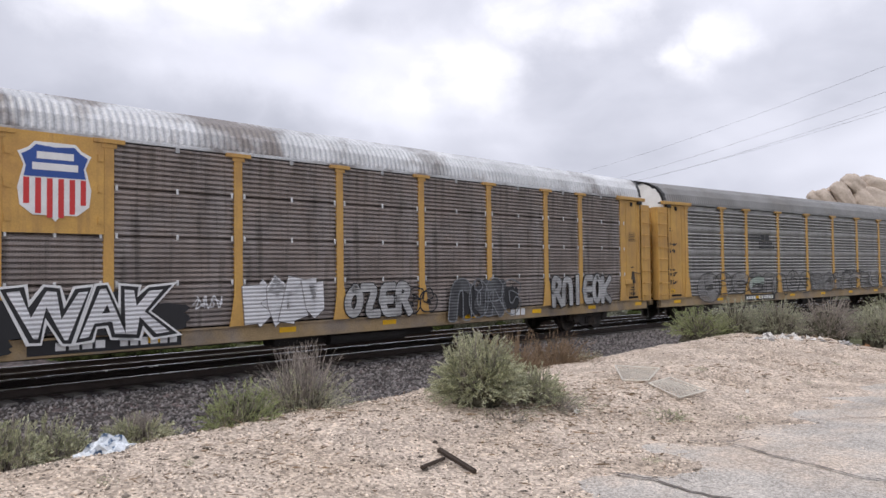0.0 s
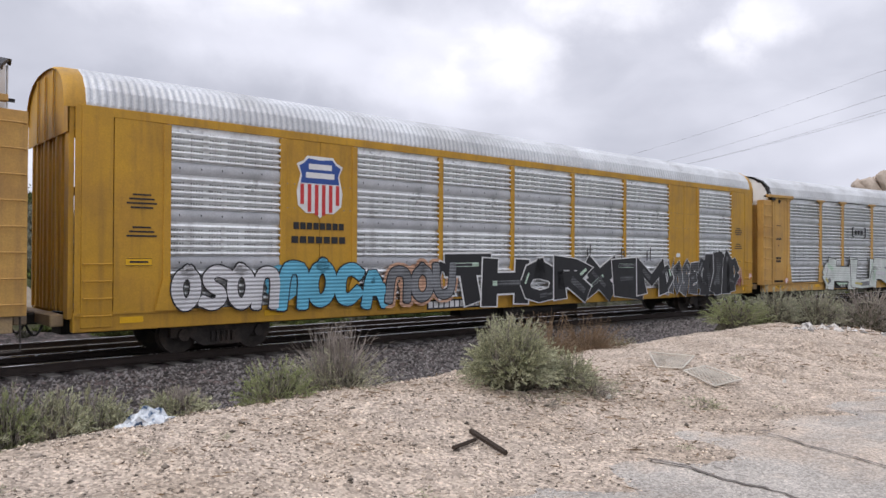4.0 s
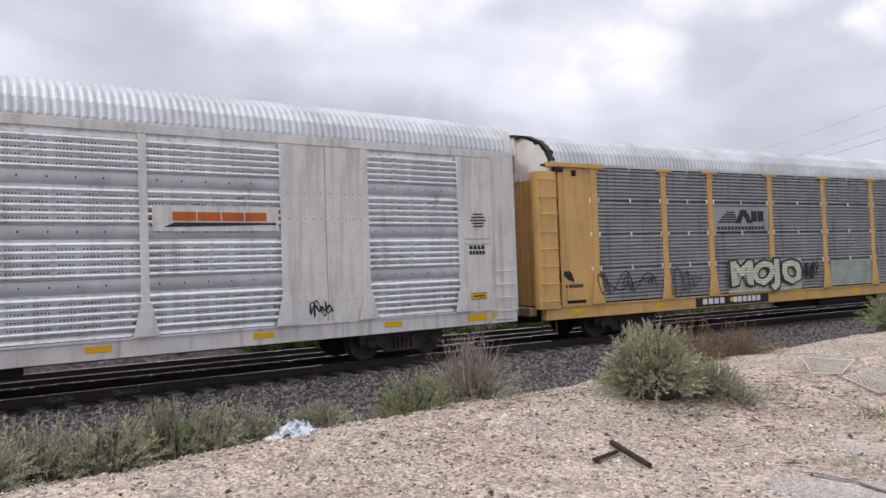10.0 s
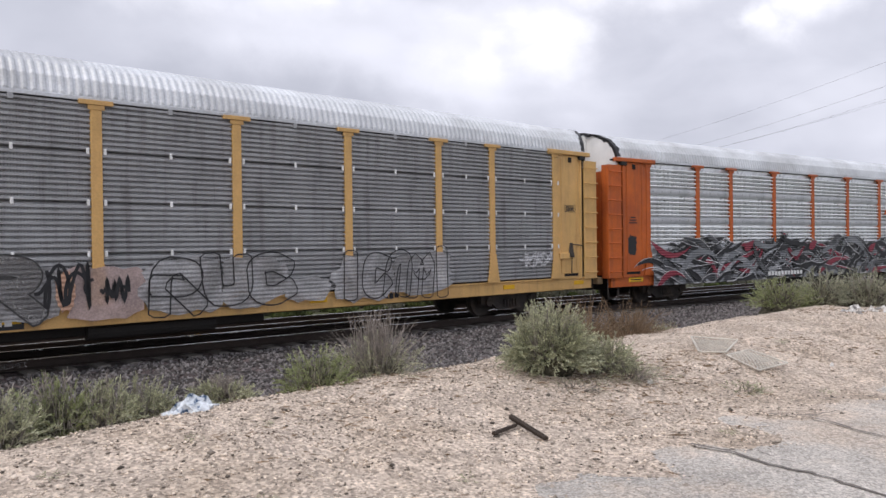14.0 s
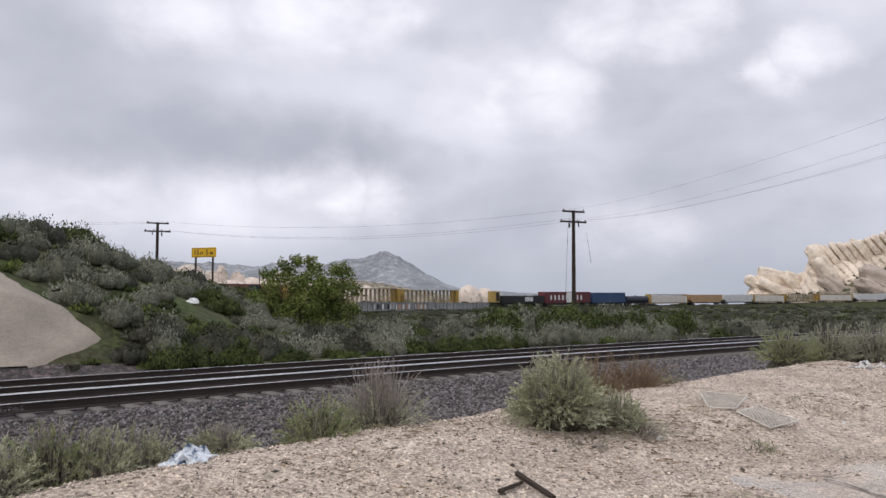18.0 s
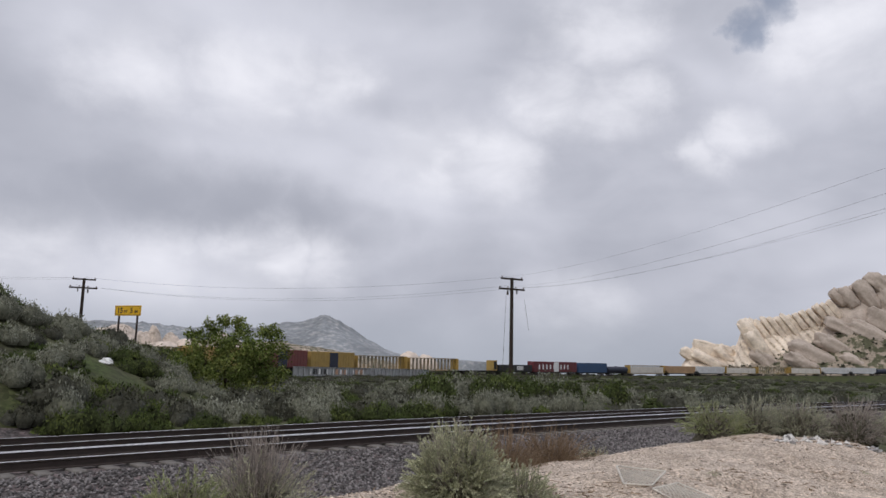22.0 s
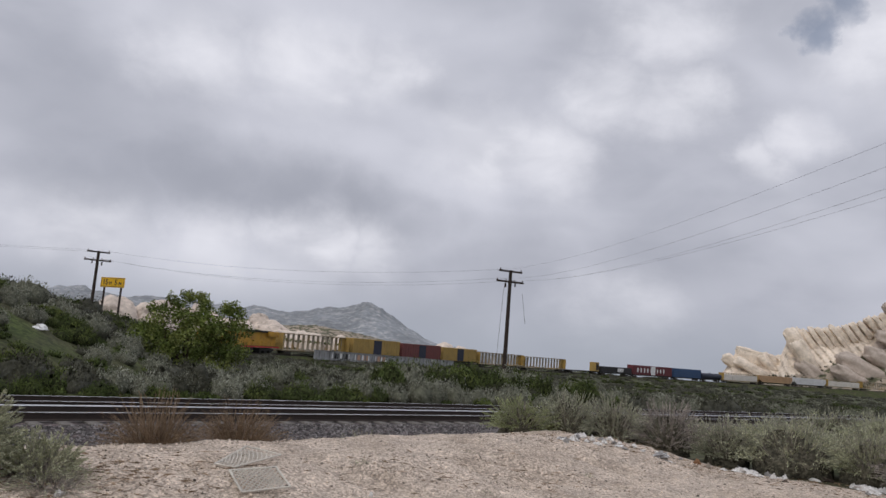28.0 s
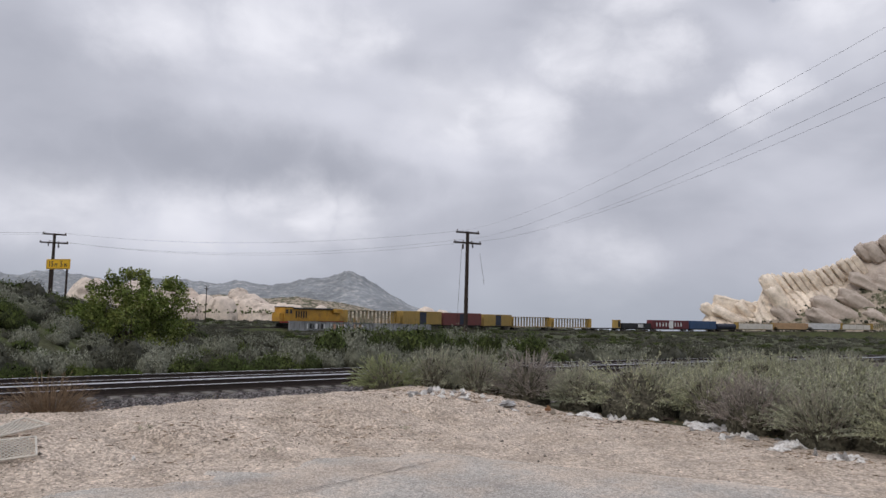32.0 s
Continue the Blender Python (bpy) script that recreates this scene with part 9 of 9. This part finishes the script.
def heap(name, label, az, rng, pts, depth, mat, seed, rough=3.0, category="mountain"):
    """A mountain: heights over a ridge line seen square on, falling to both sides."""
    base = Vector((math.sin(radians(az)) * rng, math.cos(radians(az)) * rng, -8.0))
    V, F = [], []
    lo, hi = pts[0][0], pts[-1][0]
    n, m = 220, 64
    for i in range(n):
        u = lo + (hi - lo) * i / (n - 1)
        top = float(np.interp(u, [p[0] for p in pts], [p[1] for p in pts]))
        for j in range(m):
            w = -1 + 2 * j / (m - 1)
            p = Vector((u * 0.012, w * 3.0, seed))
            ridgy = noise.noise(p) + 0.5 * noise.noise(p * 2.3) + 0.3 * noise.noise(p * 5.1)
            ridgy += 0.5 * (0.35 - abs(noise.noise(Vector((u * 0.03 + 3, w * 1.6, seed))))) + 0.2 * noise.noise(p * 13.0)
            h = top * (1 - abs(w) ** 1.25) + rough * ridgy * (0.3 + top / 60) * (1 - abs(w))
            V.append((u, w * depth, max(h, -2) if 0 < j < m - 1 else -60))
    for i in range(n - 1):
        for j in range(m - 1):
            F.append((i * m + j, (i + 1) * m + j, (i + 1) * m + j + 1, i * m + j + 1))
    ob = mesh_ob(name, V, F, mat, smooth=True)
    ob.matrix_basis = pose(base.x, base.y, base.z, 0, 0, -az)
    tagged(ob, label, category, kind="structure")


heap("mountain", "cone-shaped mountain coloured grey for haze, with pale scree", 38.0, 1500, [(-420, 18), (-330, 40), (-265, 49), (-225, 59), (-150, 53), (-120, 59), (-82, 67), (-40, 71), (-8, 83), (8, 83), (24, 77), (60, 55), (120, 22), (180, 4)], 260, MOUNT, 2.0, 6.0)
heap("mountain", "long ridge coloured grey for haze under low cloud", 24.0, 1900, [(-900, 74), (-500, 76), (-200, 74), (20, 70), (150, 60), (300, 48), (520, 20), (800, 4)], 300, MOUNT, 5.0, 9.0)
heap("mountain", "low pale foothills under the mountain", 31.0, 900, [(-220, 4), (-160, 16), (-110, 12), (-60, 22), (0, 19), (50, 26), (110, 14), (180, 4)], 120, TALUS, 9.0, 6.0, "foothills")


DOME = material("dull_pink_sandstone", (0.68, 0.58, 0.49), 0.95, 0, 0.25, 0.06, 0.5, 0.6, alt=(0.34, 0.285, 0.235), alt_at=(0.52, 0.62), alt_scale=0.11, spec=0.15, bump_scale=0.3)


def rock_domes():
    # azimuth, range, half width, height of the top, depth of the rounding
    spots = [(23.2, 440, 16, 15.2), (20.5, 430, 13, 15.0), (21.8, 440, 15, 11.0), (22.9, 450, 12, 7.0), (25.9, 520, 5.5, 17.5), (25.2, 520, 9, 13.5), (27.1, 500, 8.5, 12.0), (28.0, 485, 10, 8.5), (29.35, 455, 9.0, 8.3), (30.4, 500, 11, 14.0), (31.3, 490, 15, 9.4), (32.6, 480, 15, 5.0), (34.5, 470, 9, 4.6),
             (26.5, 480, 14, 7.0), (33.6, 500, 9, 5.2), (36.6, 470, 8, 3.6), (44.5, 520, 9, 5.0), (45.8, 540, 8, 3.2)]
    for k, (az, r, w, top) in enumerate(spots):
        p = Vector((math.sin(radians(az)) * r, math.cos(radians(az)) * r, -9.0))
        ob = slab(None, p, (w, w * 1.1, top + 9), None if k % 3 else pose(0, 0, 0, 6, 0, -az), 80 + k, DOME, power=0.9, amp=0.10, seg=(32, 20), name="rock_dome")
        tagged(ob, "smooth pale sandstone dome on the plain", "rock", group="sandstone domes")
    g = np.random.RandomState(15)
    n = 360
    az, r = np.radians(g.uniform(19.5, 37, n)), g.uniform(415, 520, n)
    top = np.interp(np.degrees(az), [19.5, 21, 24, 27, 30.5, 33, 37], [4, 9, 9, 8, 8, 2, -2]) * g.uniform(0, 1, n) ** 1.6 * np.clip((r - 415) / 70, 0.1, 1) - 1.5
    st = stones("dome_scrub", np.stack([r * np.sin(az), r * np.cos(az), top], -1), g.uniform(0.4, 1.2, n), GREEN_FAR, 16, 0.7)
    tagged(st, "dark scrub growing between the sandstone domes", "scrub", kind="stuff")


rock_domes()

# ---------------------------------------------------------------- motion
TRAVEL = [(0.0, 0.0), (2.0, 25.26), (5.0, 62.72), (6.2, 77.53), (8.6, 107.5), (11.0, 136.9), (13.0, 161.35), (16.6, 204.47), (20.0, 244.8), (26.0, 316.0), (32.0, 387.0)]


def travelled(t):
    """Metres that the near train has gone since the start, smooth in time."""
    ts = np.array([a for a, _ in TRAVEL])
    vs = np.array([b for _, b in TRAVEL])
    m = np.gradient(vs, ts)
    i = int(np.clip(np.searchsorted(ts, t) - 1, 0, len(ts) - 2))
    h = ts[i + 1] - ts[i]
    u = (t - ts[i]) / h
    return float((2 * u ** 3 - 3 * u ** 2 + 1) * vs[i] + (u ** 3 - 2 * u ** 2 + u) * h * m[i] + (-2 * u ** 3 + 3 * u ** 2) * vs[i + 1] + (u ** 3 - u ** 2) * h * m[i + 1])


FAR_SPEED = 8.4      # metres a second
FIRST_MID = 13.42     # where the middle of the first car stands at the start, along the track


def motions():
    for k, car in enumerate(CARS):
        rows = []
        for t in [i * 1.0 for i in range(33)]:
            s = FIRST_MID + k * PITCH - travelled(t)
            a, b = on_track(s - 10.06), on_track(s + 10.06)
            m = (a + b) / 2
            turn = math.degrees(math.atan2(b.y - a.y, b.x - a.x))
            rows.append((t, pose(m.x, m.y, m.z, 0, 0, turn)))
        walk(car, rows)
    for ob, mid, ll in WAGONS:
        rows = []
        for t in [i * 2.0 for i in range(17)]:
            s = 115.0 + mid - FAR_SPEED * (32.0 - t)
            a, b = on_far(s - ll * 0.36), on_far(s + ll * 0.36)
            m = (a + b) / 2
            rows.append((t, pose(m.x, m.y, m.z, 0, 0, math.degrees(math.atan2(b.y - a.y, b.x - a.x)))))
        walk(ob, rows)


motions()
